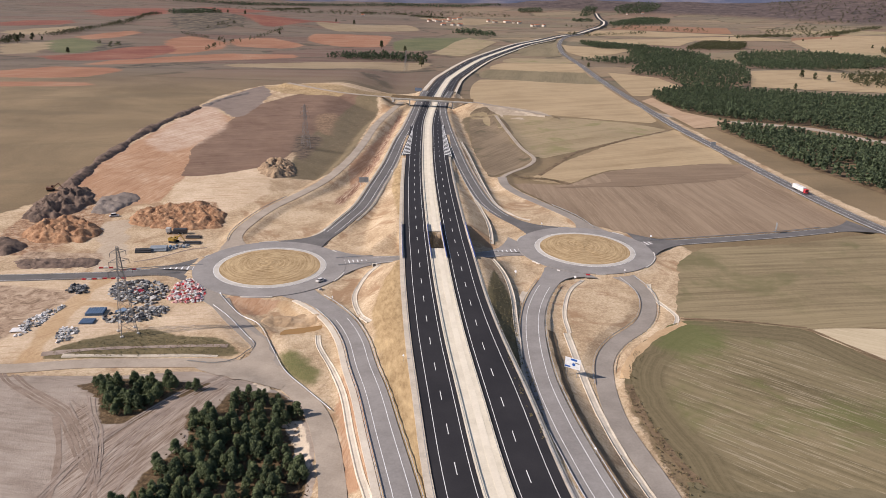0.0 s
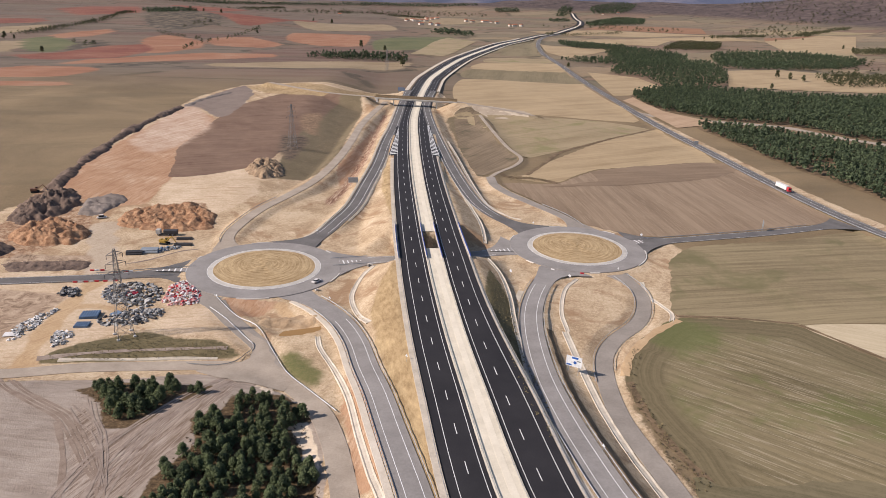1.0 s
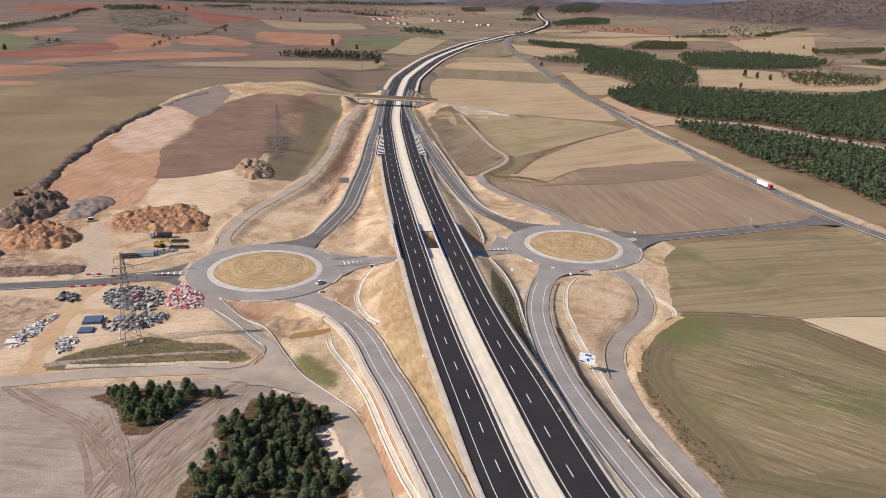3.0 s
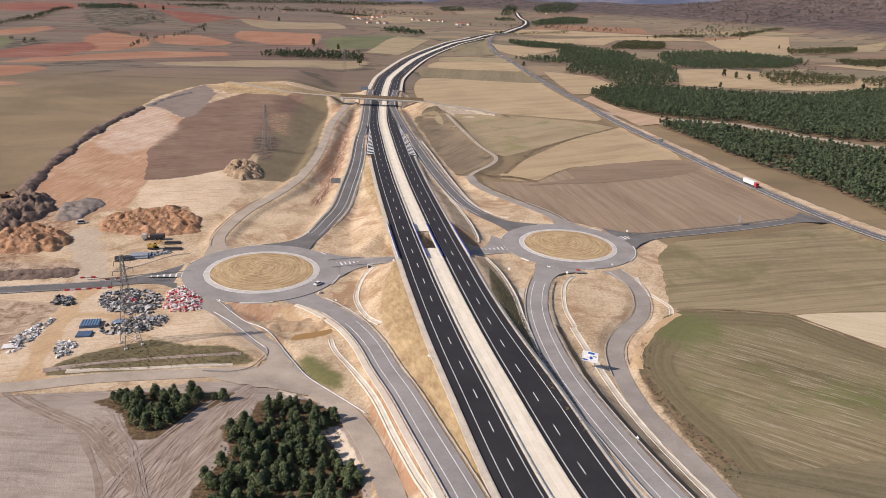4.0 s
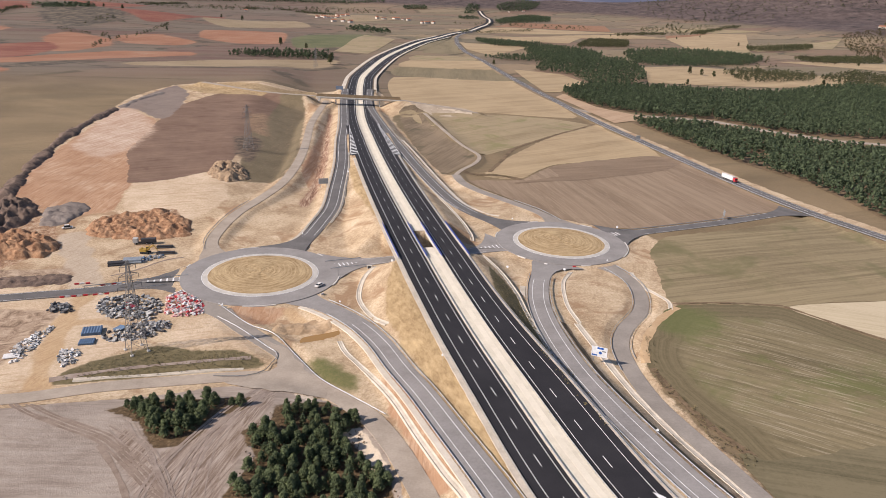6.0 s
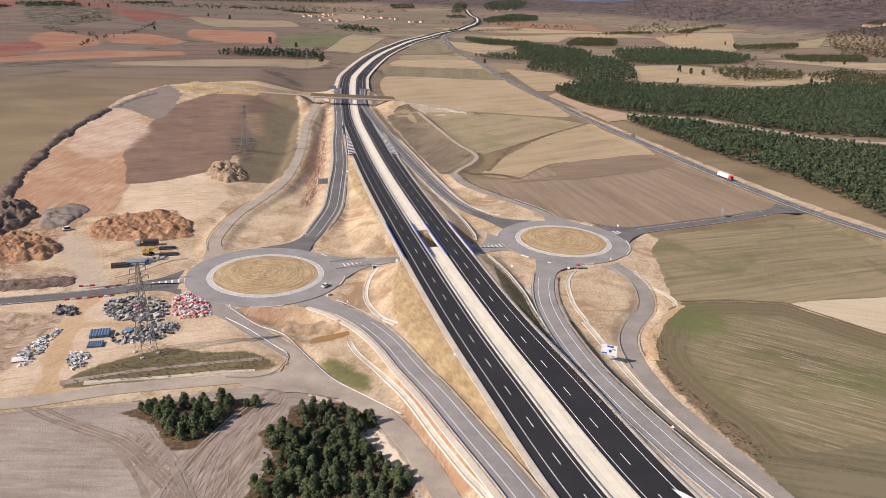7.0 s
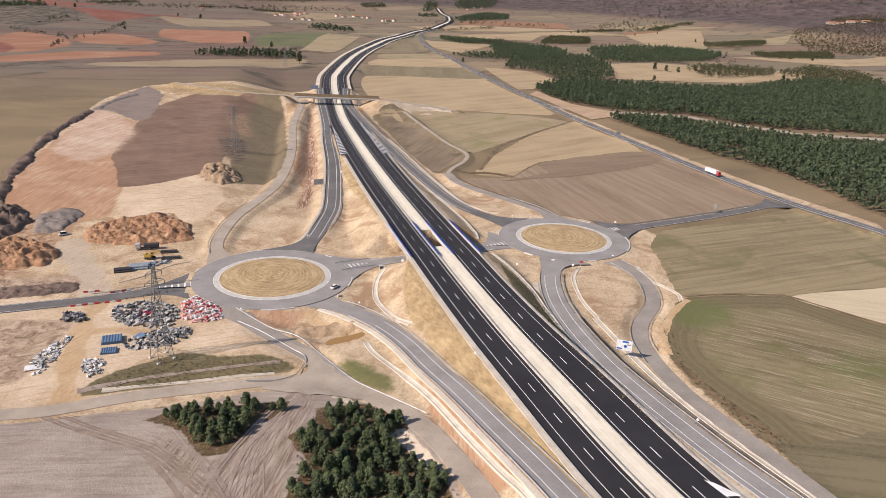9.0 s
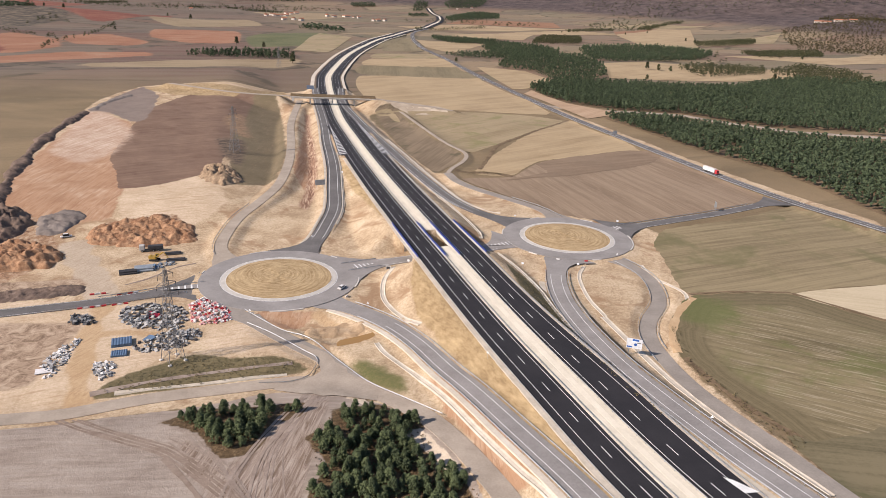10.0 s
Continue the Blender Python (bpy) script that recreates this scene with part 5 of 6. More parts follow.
def gore(side, y0, y1, far_x, near_x, owner):
    """Black-and-white diagonal hatching where a slip road parts from the carriageway."""
    off = 12.6 * side
    p = offset(MOTORWAY, off)
    xa = lambda y: float(np.interp(y, p[:, 1], p[:, 0]))
    za = lambda y: float(np.interp(y, MOTORWAY[:, 1], MOTORWAY[:, 2]))
    xb = lambda y: xa(y) + side * np.interp(y, [y0, y1], [near_x, far_x])
    ys = np.linspace(y0 - 3, y1 + 8, 16)
    pave = [(xa(y) - side * 0.6, y, za(y) + 0.067) for y in ys] + [(xb(y) + side * 0.8, y, za(y) + 0.067) for y in ys]
    n = len(ys)
    fs = [(i, i + 1, n + i + 1, n + i) if side < 0 else (i + 1, i, n + i, n + i + 1) for i in range(n - 1)]
    part("gore_pavement", mesh_of("gore_pavement", pave, fs, M_ASPHALT), None, owner)
    quads = []
    for y in np.arange(y0, y1, 5.2):
        t = 2.0
        k = 3.2
        q = [(xa(y + k), y + k, za(y)), (xb(y), y, za(y)), (xb(y), y + t, za(y)), (xa(y + k), y + k + t, za(y))]
        quads.append(q if side > 0 else q[::-1])
    stripe_set(owner, quads, 0.082)
    edge = np.array([(xb(y), y, za(y)) for y in ys])
    part("gore_line", band("gore_line", edge, -0.15, 0.15, 0.085, M_WHITE, 0.01), None, owner)


gore(-1, 506, 604, 0.4, 5.4, mw2)
gore(1, 506, 650, 0.4, 5.0, mw)


stripe_set(mw, [[(31.3, 134.8, 5.5), (33.2, 133.3, 5.5), (37.1, 127.7, 5.5), (33.1, 128.1, 5.5)][::-1]], 0.1)


def splitter(c, z, angle, r0, r1, half0, half1):
    """A painted splitter where a road meets the roundabout."""
    u = Vector((math.cos(radians(angle)), math.sin(radians(angle)), 0))
    w = Vector((-u.y, u.x, 0))
    o = Vector((*c, z + 0.10))
    isl = tagged(new("splitter_marking", mesh_of("splitter_marking", [o + u * r0 + w * half0, o + u * r0 - w * half0, o + u * r1 - w * half1, o + u * r1 + w * half1], [(0, 3, 2, 1)], M_GREY)),
                 "painted white splitter on the roundabout approach", "road marking", kind="structure")
    n = 6
    for i in range(n):
        a, b = i / n, (i + 0.27) / n
        ra, rb = r0 + (r1 - r0) * a, r0 + (r1 - r0) * b
        ha, hb = half0 + (half1 - half0) * a, half0 + (half1 - half0) * b
        v = [o + u * ra + w * ha, o + u * ra - w * ha, o + u * rb - w * hb, o + u * rb + w * hb]
        part("hatch_stripe", mesh_of("hatch_stripe", [p + Vector((0, 0, 0.01)) for p in v], [(0, 3, 2, 1)], M_WHITE), None, isl)


splitter(LEFT_C, -0.2, 187, 33, 48, 2.4, 0.3)
splitter(LEFT_C, -0.2, 15, 33, 45, 2.6, 0.3)
splitter(RIGHT_C, 0.0, 189, 33, 46, 2.6, 0.3)
splitter(RIGHT_C, 0.0, 18, 33, 46, 3.0, 0.3)

# ---- the two bridges ----


def box(bm, c, s, turn=0.0, bevel=0.0):
    """A box with bevelled edges."""
    m = Matrix.Translation(c) @ Euler((0, 0, radians(turn))).to_matrix().to_4x4() @ Matrix.Diagonal((*s, 1))
    r = bmesh.ops.create_cube(bm, size=1.0, matrix=m)
    if bevel:
        es = list({e for v in r["verts"] for e in v.link_edges})
        bmesh.ops.bevel(bm, geom=es, offset=bevel, segments=2, affect="EDGES", profile=0.5)
    return bm


def boxed(*boxes):
    bm = bmesh.new()
    for b in boxes:
        box(bm, *b)
    return bm


def bar(bm, a, b, r, sides=6):
    """A round bar between two points."""
    a, b = Vector(a), Vector(b)
    d = b - a
    m = Matrix.Translation((a + b) / 2) @ d.to_track_quat("Z", "Y").to_matrix().to_4x4()
    bmesh.ops.create_cone(bm, cap_ends=True, segments=sides, radius1=r, radius2=r, depth=d.length, matrix=m)
    return bm


def railing(parent, line, material, tall, gap, label):
    """Posts and rails along a bridge's edge."""
    s = np.concatenate([[0], np.cumsum(np.linalg.norm(np.diff(line[:, :2], axis=0), axis=1))])
    at = lambda v: np.array([np.interp(v, s, line[:, k]) for k in range(3)])
    rail = part("railing", merged("railing", [strip(line, -0.07, 0.07, tall * k, 0.24) for k in (0.38, 0.70, 1.0)], material), None, parent, label)
    me = None
    for d in np.arange(0, s[-1], gap):
        if me is None:
            bm = boxed(((0, 0, tall / 2), (0.16, 0.16, tall), 0, 0.02))
            me = bpy.data.meshes.new("post")
            bm.to_mesh(me)
            bm.free()
            me.materials.append(material)
        ob = part("post", me, None, rail)
        ob.location = at(d)
    return rail


for side in (-1, 1):
    deck_line = curve([p for p in between(MOTORWAY, 292, 344)], 3)
    a, b = (IN - 0.5, OUT + 0.9) if side > 0 else (-OUT - 0.9, -IN + 0.5)
    ub = tagged(new("underbridge"), "white concrete road bridge with blue railings", "bridge", "motorway bridge decks")
    span = between(deck_line, 300, 337)
    part("deck", band("deck", span, a, b, -0.22, M_CONCRETE, 1.15), None, ub)
    for e in (a, b):
        part("parapet", band("parapet", deck_line, e - 0.22, e + 0.22, 0.3, M_CONCRETE, 0.9), None, ub, "white concrete parapet edge")
        l = offset(deck_line, e)
        l[:, 2] += 0.3
        railing(ub, l, M_BLUE, 1.15, 1.6, "blue painted steel railing")
    for o in (-10.6, 10.6):
        w_line = offset(CROSS, o)
        dist, _ = to_line(w_line[:, 0], w_line[:, 1], offset(MOTORWAY, (a + b) / 2))
        w_line = w_line[dist < 6.6]
        w_line[:, 2] = -0.3
        part("abutment", band("abutment", w_line, -0.6, 0.6, 6.9, M_CONCRETE, 7.4), None, ub, "white concrete abutment wall")

M_BEIGE = two_scale("beige_parapet", (0.22, 0.155, 0.09), (0.32, 0.235, 0.145), 0.3, 2.0)
ob_ = tagged(new("overbridge"), "concrete overbridge with beige parapets across the motorway", "bridge")
part("deck", band("deck", OVER, -4.8, 4.8, 0.0, M_GREY, 0.35), None, ob_, "grey asphalt bridge deck")
part("girder", band("girder", OVER, -3.8, 3.8, -0.34, M_CONCRETE, 1.3), None, ob_, "pale concrete girder")
for o in (-4.7, 4.7):
    part("fascia", band("fascia", OVER, o - 0.2, o + 0.2, 0.35, M_CONCRETE, 0.9), None, ob_)
    l = offset(OVER, o)
    l[:, 2] += 0.35
    part("parapet", merged("parapet", [strip(l, -0.08, 0.08, k, 0.52) for k in (0.55, 1.1, 1.65)], M_BEIGE), None, ob_, "beige slatted parapet")
for x in (-31.0, -9.0, 13.0):
    y, z = 736 - x * 0.07, 13.6 - (x + 9) * 0.02
    for dy in (-2.6, 2.6):
        bm = bmesh.new()
        bar(bm, (x, y + dy, h1(x, y) - 0.5), (x, y + dy, z - 1.6), 0.55, 12)
        part("pier", bm, M_CONCRETE, ob_)
for x, y, z in ((-47.5, 739, 14.2), (31.5, 733.2, 12.8)):
    part("abutment", boxed(((x, y, z - 2.6), (2.0, 10.0, 3.6), -4, 0.1)), M_CONCRETE, ob_)
road("bridge_road", OVER_L, 6.0, 0.02, M_GRAVEL, "unfinished gravel approach to the overbridge")
road("bridge_road", OVER_R, 6.0, 0.02, M_GRAVEL, "unfinished gravel approach to the overbridge")
# ---- spoil heaps and ridges ----


def mound(name, outline, tall, material, label, seed, step=1.3, rough=0.5, grain=0.22, category="mound"):
    """Loose tipped material: a heap with a broken, lumpy top."""
    o = ring(outline, 1.2)
    for q in o:
        q += np.array([noise.noise((q[0] * 0.3, q[1] * 0.3, seed)), noise.noise((q[0] * 0.3, q[1] * 0.3, seed + 4))]) * 2.2
    lo, hi = o.min(0), o.max(0)
    gx, gy = np.meshgrid(np.arange(lo[0], hi[0], step), np.arange(lo[1], hi[1], step))
    rng = np.random.RandomState(seed)
    gx, gy = (gx + rng.uniform(-0.3, 0.3, gx.shape) * step).ravel(), (gy + rng.uniform(-0.3, 0.3, gy.shape) * step).ravel()
    m = inside(gx, gy, o) > step * 0.4
    p = [Vector(q) for q in o] + [Vector(q) for q in zip(gx[m], gy[m])]
    n = len(o)
    v, _, f, *_ = delaunay_2d_cdt(p, [(i, (i + 1) % n) for i in range(n)], [], 1, 1e-4)
    x, y = np.array([q[0] for q in v]), np.array([q[1] for q in v])
    d = np.maximum(inside(x, y, o), 0)
    z = height(x, y) - 0.25
    top = tall * (1 - np.exp(-d / (tall * 0.9)))
    for i in range(len(x)):
        a = noise.noise((x[i] * grain, y[i] * grain, seed))
        b = noise.noise((x[i] * grain * 3.1, y[i] * grain * 3.1, seed + 7))
        c = noise.noise((x[i] * 1.4, y[i] * 1.4, seed + 9))
        e = 0.45 - 1.5 * abs(noise.noise((x[i] * 0.33, y[i] * 0.33, seed + 2)))
        z[i] += top[i] * max(0.12, 1 + rough * (1.1 * a + 0.6 * b + 0.45 * e)) + 0.5 * c * min(1, d[i] * 0.5)
    me = mesh_of(name, np.stack([x, y, z], -1), [tuple(t) for t in f], material, True)
    return tagged(new(name, me), label, category)


S_DARK = two_scale("dark_spoil", (0.075, 0.055, 0.048), (0.24, 0.17, 0.13), 0.15, 0.9, 0.95, 0.9, 0, 0.5)
S_GREY = two_scale("grey_spoil", (0.15, 0.125, 0.11), (0.28, 0.235, 0.205), 0.12, 0.9, 0.95, 0.7, 0, 0.4)
S_RED = two_scale("red_spoil", (0.20, 0.095, 0.05), (0.50, 0.30, 0.175), 0.2, 0.8, 0.95, 0.9, 0, 0.5)
S_TAN = two_scale("tan_spoil", (0.30, 0.20, 0.115), (0.54, 0.40, 0.265), 0.15, 0.9, 0.95, 0.8, 0, 0.4)
S_BROWN = two_scale("brown_spoil", (0.17, 0.11, 0.07), (0.44, 0.32, 0.21), 0.2, 0.8, 0.95, 0.9, 0, 0.5)
mound("topsoil_ridge", sausage([(-215, 400), (-220, 440), (-225, 490), (-228, 540), (-228, 600), (-222, 660)], 11), 3.2, S_DARK, "long ridge of dark tipped topsoil", 31, 1.5)
mound("topsoil_ridge", sausage([(-219, 668), (-212, 712), (-200, 750)], 8), 1.6, S_GREY, "low ridge of grey soil", 32, 2.0)
mound("spoil_mound", [(-208, 352), (-196, 362), (-190, 380), (-200, 398), (-214, 396), (-222, 378), (-218, 358)], 5.0, S_DARK, "tall dark heap of dug rock", 33, 0.8, 0.8, 0.2)
mound("spoil_mound", [(-192, 322), (-170, 324), (-167, 340), (-176, 350), (-190, 358), (-204, 352), (-206, 334)], 4.0, S_RED, "broken reddish heap of boulders and clay", 34, 0.8, 0.7, 0.22)
mound("spoil_mound", [(-186, 366), (-175, 367), (-167, 388), (-176, 396), (-190, 388)], 1.7, S_GREY, "low grey gravel heap", 35, 1.0, 0.6, 0.25)
mound("spoil_mound", [(-161, 354), (-163, 370), (-150, 380), (-130, 385), (-116, 372), (-111, 352), (-124, 347), (-138, 346)], 2.4, S_RED, "wide red clay heap with tipped mounds", 36, 0.8, 0.8, 0.24)
mound("spoil_mound", [(-216, 306), (-196, 304), (-192, 316), (-204, 326), (-220, 326)], 3.5, S_DARK, "dark soil heap at the yard's edge", 37)
mound("spoil_mound", [(-117, 450), (-114, 476), (-99, 474), (-91, 446), (-103, 432)], 3.5, S_BROWN, "scarred brown heap on the slope", 38, 0.8, 0.9, 0.25)
mound("spoil_mound", [(-180, 289), (-152, 292), (-150, 300), (-156, 303), (-188, 299)], 0.9, S_DARK, "low dark bank of dug earth beside the road", 39, 0.9, 0.8, 0.4)
mound("spoil_mound", [(-66, 252), (-52, 254), (-44, 250), (-46, 244), (-56, 243), (-66, 245)], 1.3, S_TAN, "cut bank of clay by the puddle", 40, 1.0, 0.5, 0.3)
M_WATER = Nodes("muddy_water", 0.12).done((0.33, 0.19, 0.07))
puddle_o = ring([(-55, 237), (-46, 240), (-39, 243), (-38, 239), (-46, 235), (-56, 233)], 2)
pz = float(np.percentile(height(puddle_o[:, 0], puddle_o[:, 1]), 50)) + 0.05
tagged(new("puddle", mesh_of("puddle", [(x, y, pz) for x, y in puddle_o], [tuple(range(len(puddle_o)))], M_WATER)), "shallow muddy ochre puddle", "puddle", kind="structure")


def blocks(name, outline, count, size, tall, materials, label, seed, category="pile"):
    """A heap of odds and ends: crates, slabs, sacks and offcuts thrown together."""
    rng = np.random.RandomState(seed)
    o = ring(outline, 2.0)
    lo, hi = o.min(0), o.max(0)
    ob = new(name)
    bms = [bmesh.new() for _ in materials]
    done = 0
    cx, cy = o.mean(0)
    base = h1(cx, cy)
    while done < count:
        x, y = rng.uniform(lo[0], hi[0]), rng.uniform(lo[1], hi[1])
        d = float(inside(np.array([x]), np.array([y]), o)[0])
        if d < 0:
            continue
        z = h1(x, y) - base + tall * min(1, d / 3.0) * rng.uniform(0, 1)
        s = size * rng.uniform(0.4, 1.3, 3) * np.array([1.4, 1.0, 0.6])
        k = rng.randint(len(materials))
        m = Matrix.Translation((x - cx, y - cy, z + s[2] * 0.3)) @ Euler((rng.uniform(-0.4, 0.4), rng.uniform(-0.4, 0.4), rng.uniform(0, 6.3))).to_matrix().to_4x4() @ Matrix.Diagonal((*s, 1))
        r = bmesh.ops.create_cube(bms[k], size=1.0, matrix=m)
        for v in r["verts"]:
            v.co += Vector(rng.normal(size=3) * size * 0.08)
        done += 1
    for k, bm in enumerate(bms):
        part("pieces", bm, materials[k], ob)
    ob.matrix_basis = Matrix.Translation((cx, cy, base))
    return tagged(ob, label, category, kind="stuff")


def paint(name, c, rough=0.6, metal=0.0):
    d = tuple(v * 0.75 for v in c)
    return two_scale(name, d, tuple(min(1, v * 1.1) for v in c), 0.5, 4.0, rough, 0.08, metal)


P_WHITE, P_RED, P_DK = paint("white_plastic", (0.72, 0.70, 0.68)), paint("red_plastic", (0.55, 0.05, 0.06)), paint("dark_scrap", (0.06, 0.06, 0.065))
P_PINK, P_GR, P_LG = paint("faded_pink", (0.68, 0.38, 0.36)), paint("grey_scrap", (0.24, 0.24, 0.24)), paint("light_scrap", (0.48, 0.47, 0.45))
P_SHEET, P_YEL, P_RUST = paint("blue_grey_sheet", (0.12, 0.19, 0.29), 0.5, 0.3), paint("machine_yellow", (0.42, 0.27, 0.06)), paint("rusty_steel", (0.20, 0.10, 0.06))
P_GLASS = Nodes("dark_glass", 0.1).done((0.02, 0.025, 0.03))
P_TYRE = paint("tyre_rubber", (0.03, 0.03, 0.03), 0.9)
blocks("barrier_pile", [(-107, 261), (-109, 277), (-104, 281), (-95, 271), (-93, 260), (-100, 257)], 380, 0.8, 1.9, [P_WHITE, P_RED, P_PINK, P_WHITE, P_PINK, P_WHITE], "heap of red and white plastic road barriers", 51)
blocks("scrap_pile", [(-132, 264), (-133, 276), (-120, 280), (-110, 272), (-109, 259), (-114, 255), (-123, 257)], 330, 1.0, 1.2, [P_GR, P_LG, P_DK, P_LG], "scattered pile of grey building scrap and rubble", 52)
blocks("scrap_pile", [(-116, 254), (-104, 254), (-103, 247), (-109, 241), (-122, 239), (-125, 245)], 220, 0.9, 0.9, [P_GR, P_LG, P_DK], "scattered pile of grey building scrap and rubble", 53)
blocks("debris_strip", [(-149, 226), (-145, 230), (-144, 244), (-143, 254), (-147, 250), (-151, 238)], 110, 0.9, 0.6, [P_LG, P_GR, P_WHITE], "strip of grey and white debris", 54)
blocks("debris_strip", [(-133, 222), (-135, 234), (-128, 233), (-128, 224)], 90, 0.8, 0.5, [P_WHITE, P_LG, P_GR], "pale debris on bare earth", 55)
blocks("tyre_heap", [(-150, 265), (-150, 274), (-143, 271), (-140, 264)], 60, 1.0, 1.2, [P_DK, P_GR], "dark heap of old pipes and tyres", 56)
blocks("red_crates", [(-123, 266), (-119, 266), (-119, 270), (-123, 270)], 14, 1.2, 1.4, [P_RED, paint("crimson", (0.28, 0.02, 0.05))], "small stack of crimson crates", 57)


def panel_stack(x, y, w, d, n, turn):
    """A stack of corrugated steel sheets."""
    ob = thing("panel_stack", x, y, None, turn, "stack of blue-grey corrugated steel panels", "panel stack", "panel stacks")
    for k in range(n):
        bm = bmesh.new()
        cols = 14
        z = 0.15 + k * 0.42
        rows = [[bm.verts.new((-w / 2 + w * i / cols + 0.05 * k, -d / 2 + d * j, z + (0.16 if i % 2 else 0))) for i in range(cols + 1)] for j in (0, 1)]
        lo = [[bm.verts.new((v.co.x, v.co.y, v.co.z - 0.3)) for v in r] for r in rows]
        for i in range(cols):
            bm.faces.new((rows[0][i], rows[0][i + 1], rows[1][i + 1], rows[1][i]))
            bm.faces.new((lo[0][i], lo[0][i + 1], rows[0][i + 1], rows[0][i]))
            bm.faces.new((rows[1][i], rows[1][i + 1], lo[1][i + 1], lo[1][i]))
        part("panel", bm, P_SHEET, ob)
    return ob


panel_stack(-129, 247, 6.5, 5.5, 3, 8)
panel_stack(-128.5, 239, 5.0, 4.0, 2, 5)
panel_stack(-120, 249, 4.0, 3.0, 2, 60)
sheet = thing("white_sheet", -149.5, 231, None, 10, "flat white tarpaulin sheet lying on rubble", "tarpaulin")
part("sheet", boxed(((0, 0, 0.35), (5.0, 3.4, 0.25), 0, 0.05)), P_WHITE, sheet)


def pipe_bundle(x, y, n, length, r, turn, material, label):
    """Pipes stacked in rows."""
    ob = thing("pipe_bundle", x, y, None, turn, label, "pipes", "pipe bundles")
    k, row = 0, 0
    while k < n:
        for i in range(max(1, 5 - row)):
            if k >= n:
                break
            bm = bmesh.new()
            bar(bm, (-length / 2, (i - (4 - row) / 2) * 2.05 * r, r + row * 1.75 * r), (length / 2, (i - (4 - row) / 2) * 2.05 * r, r + row * 1.75 * r), r, 10)
            part("pipe", bm, material, ob)
            k += 1
        row += 1
    return ob


P_PIPE = paint("bluish_pipe", (0.30, 0.34, 0.38), 0.5)
pipe_bundle(-131, 316.5, 9, 7.5, 0.5, 8, P_PIPE, "bundle of grey-blue plastic pipes")
pipe_bundle(-137, 313.5, 8, 7.0, 0.45, 12, P_DK, "bundle of black pipes")
pipe_bundle(-119, 327.5, 6, 8.0, 0.35, 4, P_DK, "bundle of dark steel beams")
pipe_bundle(-121, 336, 6, 7.0, 0.35, 4, P_DK, "bundle of dark steel beams")
blocks("scrap_pile", [(-128, 316), (-120, 321), (-118, 325), (-125, 324), (-130, 320)], 45, 0.9, 0.7, [P_GR, P_LG, P_SHEET], "loose grey building parts beside pipes", 58)


def wheel(parent, x, y, r, w):
    bm = bmesh.new()
    bar(bm, (x, y - w / 2, r), (x, y + w / 2, r), r, 14)
    t = part("wheel", bm, P_TYRE, parent)
    bm = bmesh.new()
    bar(bm, (x, y - w / 2 - 0.02, r), (x, y + w / 2 + 0.02, r), r * 0.55, 10)
    part("rim", bm, M_STEEL, t)


def excavator(x, y, turn, material, label):
    ob = thing("excavator", x, y, None, turn, label, "excavator", "excavators")
    for s in (-1.2, 1.2):
        part("track", boxed(((0, s, 0.5), (4.2, 0.7, 0.95), 0, 0.3)), P_TYRE, ob)
    part("body", boxed(((-0.7, 0, 1.6), (3.2, 2.6, 1.2), 0, 0.15), ((-1.8, 0, 2.1), (1.0, 2.5, 0.7), 0, 0.1)), material, ob)
    cab = part("cab", boxed(((0.9, 0.75, 2.3), (1.5, 1.0, 1.7), 0, 0.12)), material, ob)
    part("window", boxed(((1.1, 0.75, 2.5), (1.3, 1.06, 0.9), 0, 0.05)), P_GLASS, cab)
    bm = bmesh.new()
    bar(bm, (0.9, -0.3, 1.8), (4.2, -0.3, 4.4), 0.28, 6)
    part("boom", bm, material, ob)
    bm = bmesh.new()
    bar(bm, (4.2, -0.3, 4.4), (6.2, -0.3, 1.6), 0.22, 6)
    part("arm", bm, material, ob)
    part("bucket", boxed(((6.3, -0.3, 1.0), (0.9, 1.2, 0.9), 0, 0.2)), P_DK, ob)
    return ob


excavator(-128, 328, -12, P_YEL, "weathered yellow tracked excavator on bare ground")
excavator(-222, 396, 20, P_RUST, "orange-brown excavator beside the topsoil ridge")
tk = thing("tipper_truck", -131, 341, None, 4, "parked grey and ochre tipper truck", "truck")
part("chassis", boxed(((0, 0, 0.9), (10.5, 1.2, 0.35), 0, 0.05)), P_DK, tk)
part("tub", boxed(((1.8, 0, 1.9), (6.6, 2.5, 1.7), 0, 0.15)), P_DK, tk, "dark steel tub")
tc = part("cab", boxed(((-4.0, 0, 2.0), (2.3, 2.5, 2.3), 0, 0.2)), P_LG, tk, "pale cab")
part("windscreen", boxed(((-5.1, 0, 2.4), (0.2, 2.2, 0.9), 0, 0.04)), P_GLASS, tc)
for wx in (-4.0, 1.0, 3.0):
    for wy in (-1.05, 1.05):
        wheel(tk, wx, wy, 0.52, 0.4)


def car(name, x, y, z, turn, material, label, tall=1.45, length=4.4):
    ob = thing(name, x, y, z, turn, label, "car")
    bm = boxed(((0, 0, 0.62), (length, 1.78, 0.62), 0, 0.16))
    part("body", bm, material, ob)
    bm = boxed(((-0.15, 0, 1.15), (length * 0.55, 1.55, tall - 0.85), 0, 0.2))
    cab = part("cabin", bm, P_GLASS, ob, "dark glazed cabin")
    part("roof", boxed(((-0.15, 0, tall), (length * 0.42, 1.4, 0.1), 0, 0.04)), material, cab)
    for wx in (-length * 0.31, length * 0.31):
        for wy in (-0.8, 0.8):
            wheel(ob, wx, wy, 0.32, 0.22)
    return ob


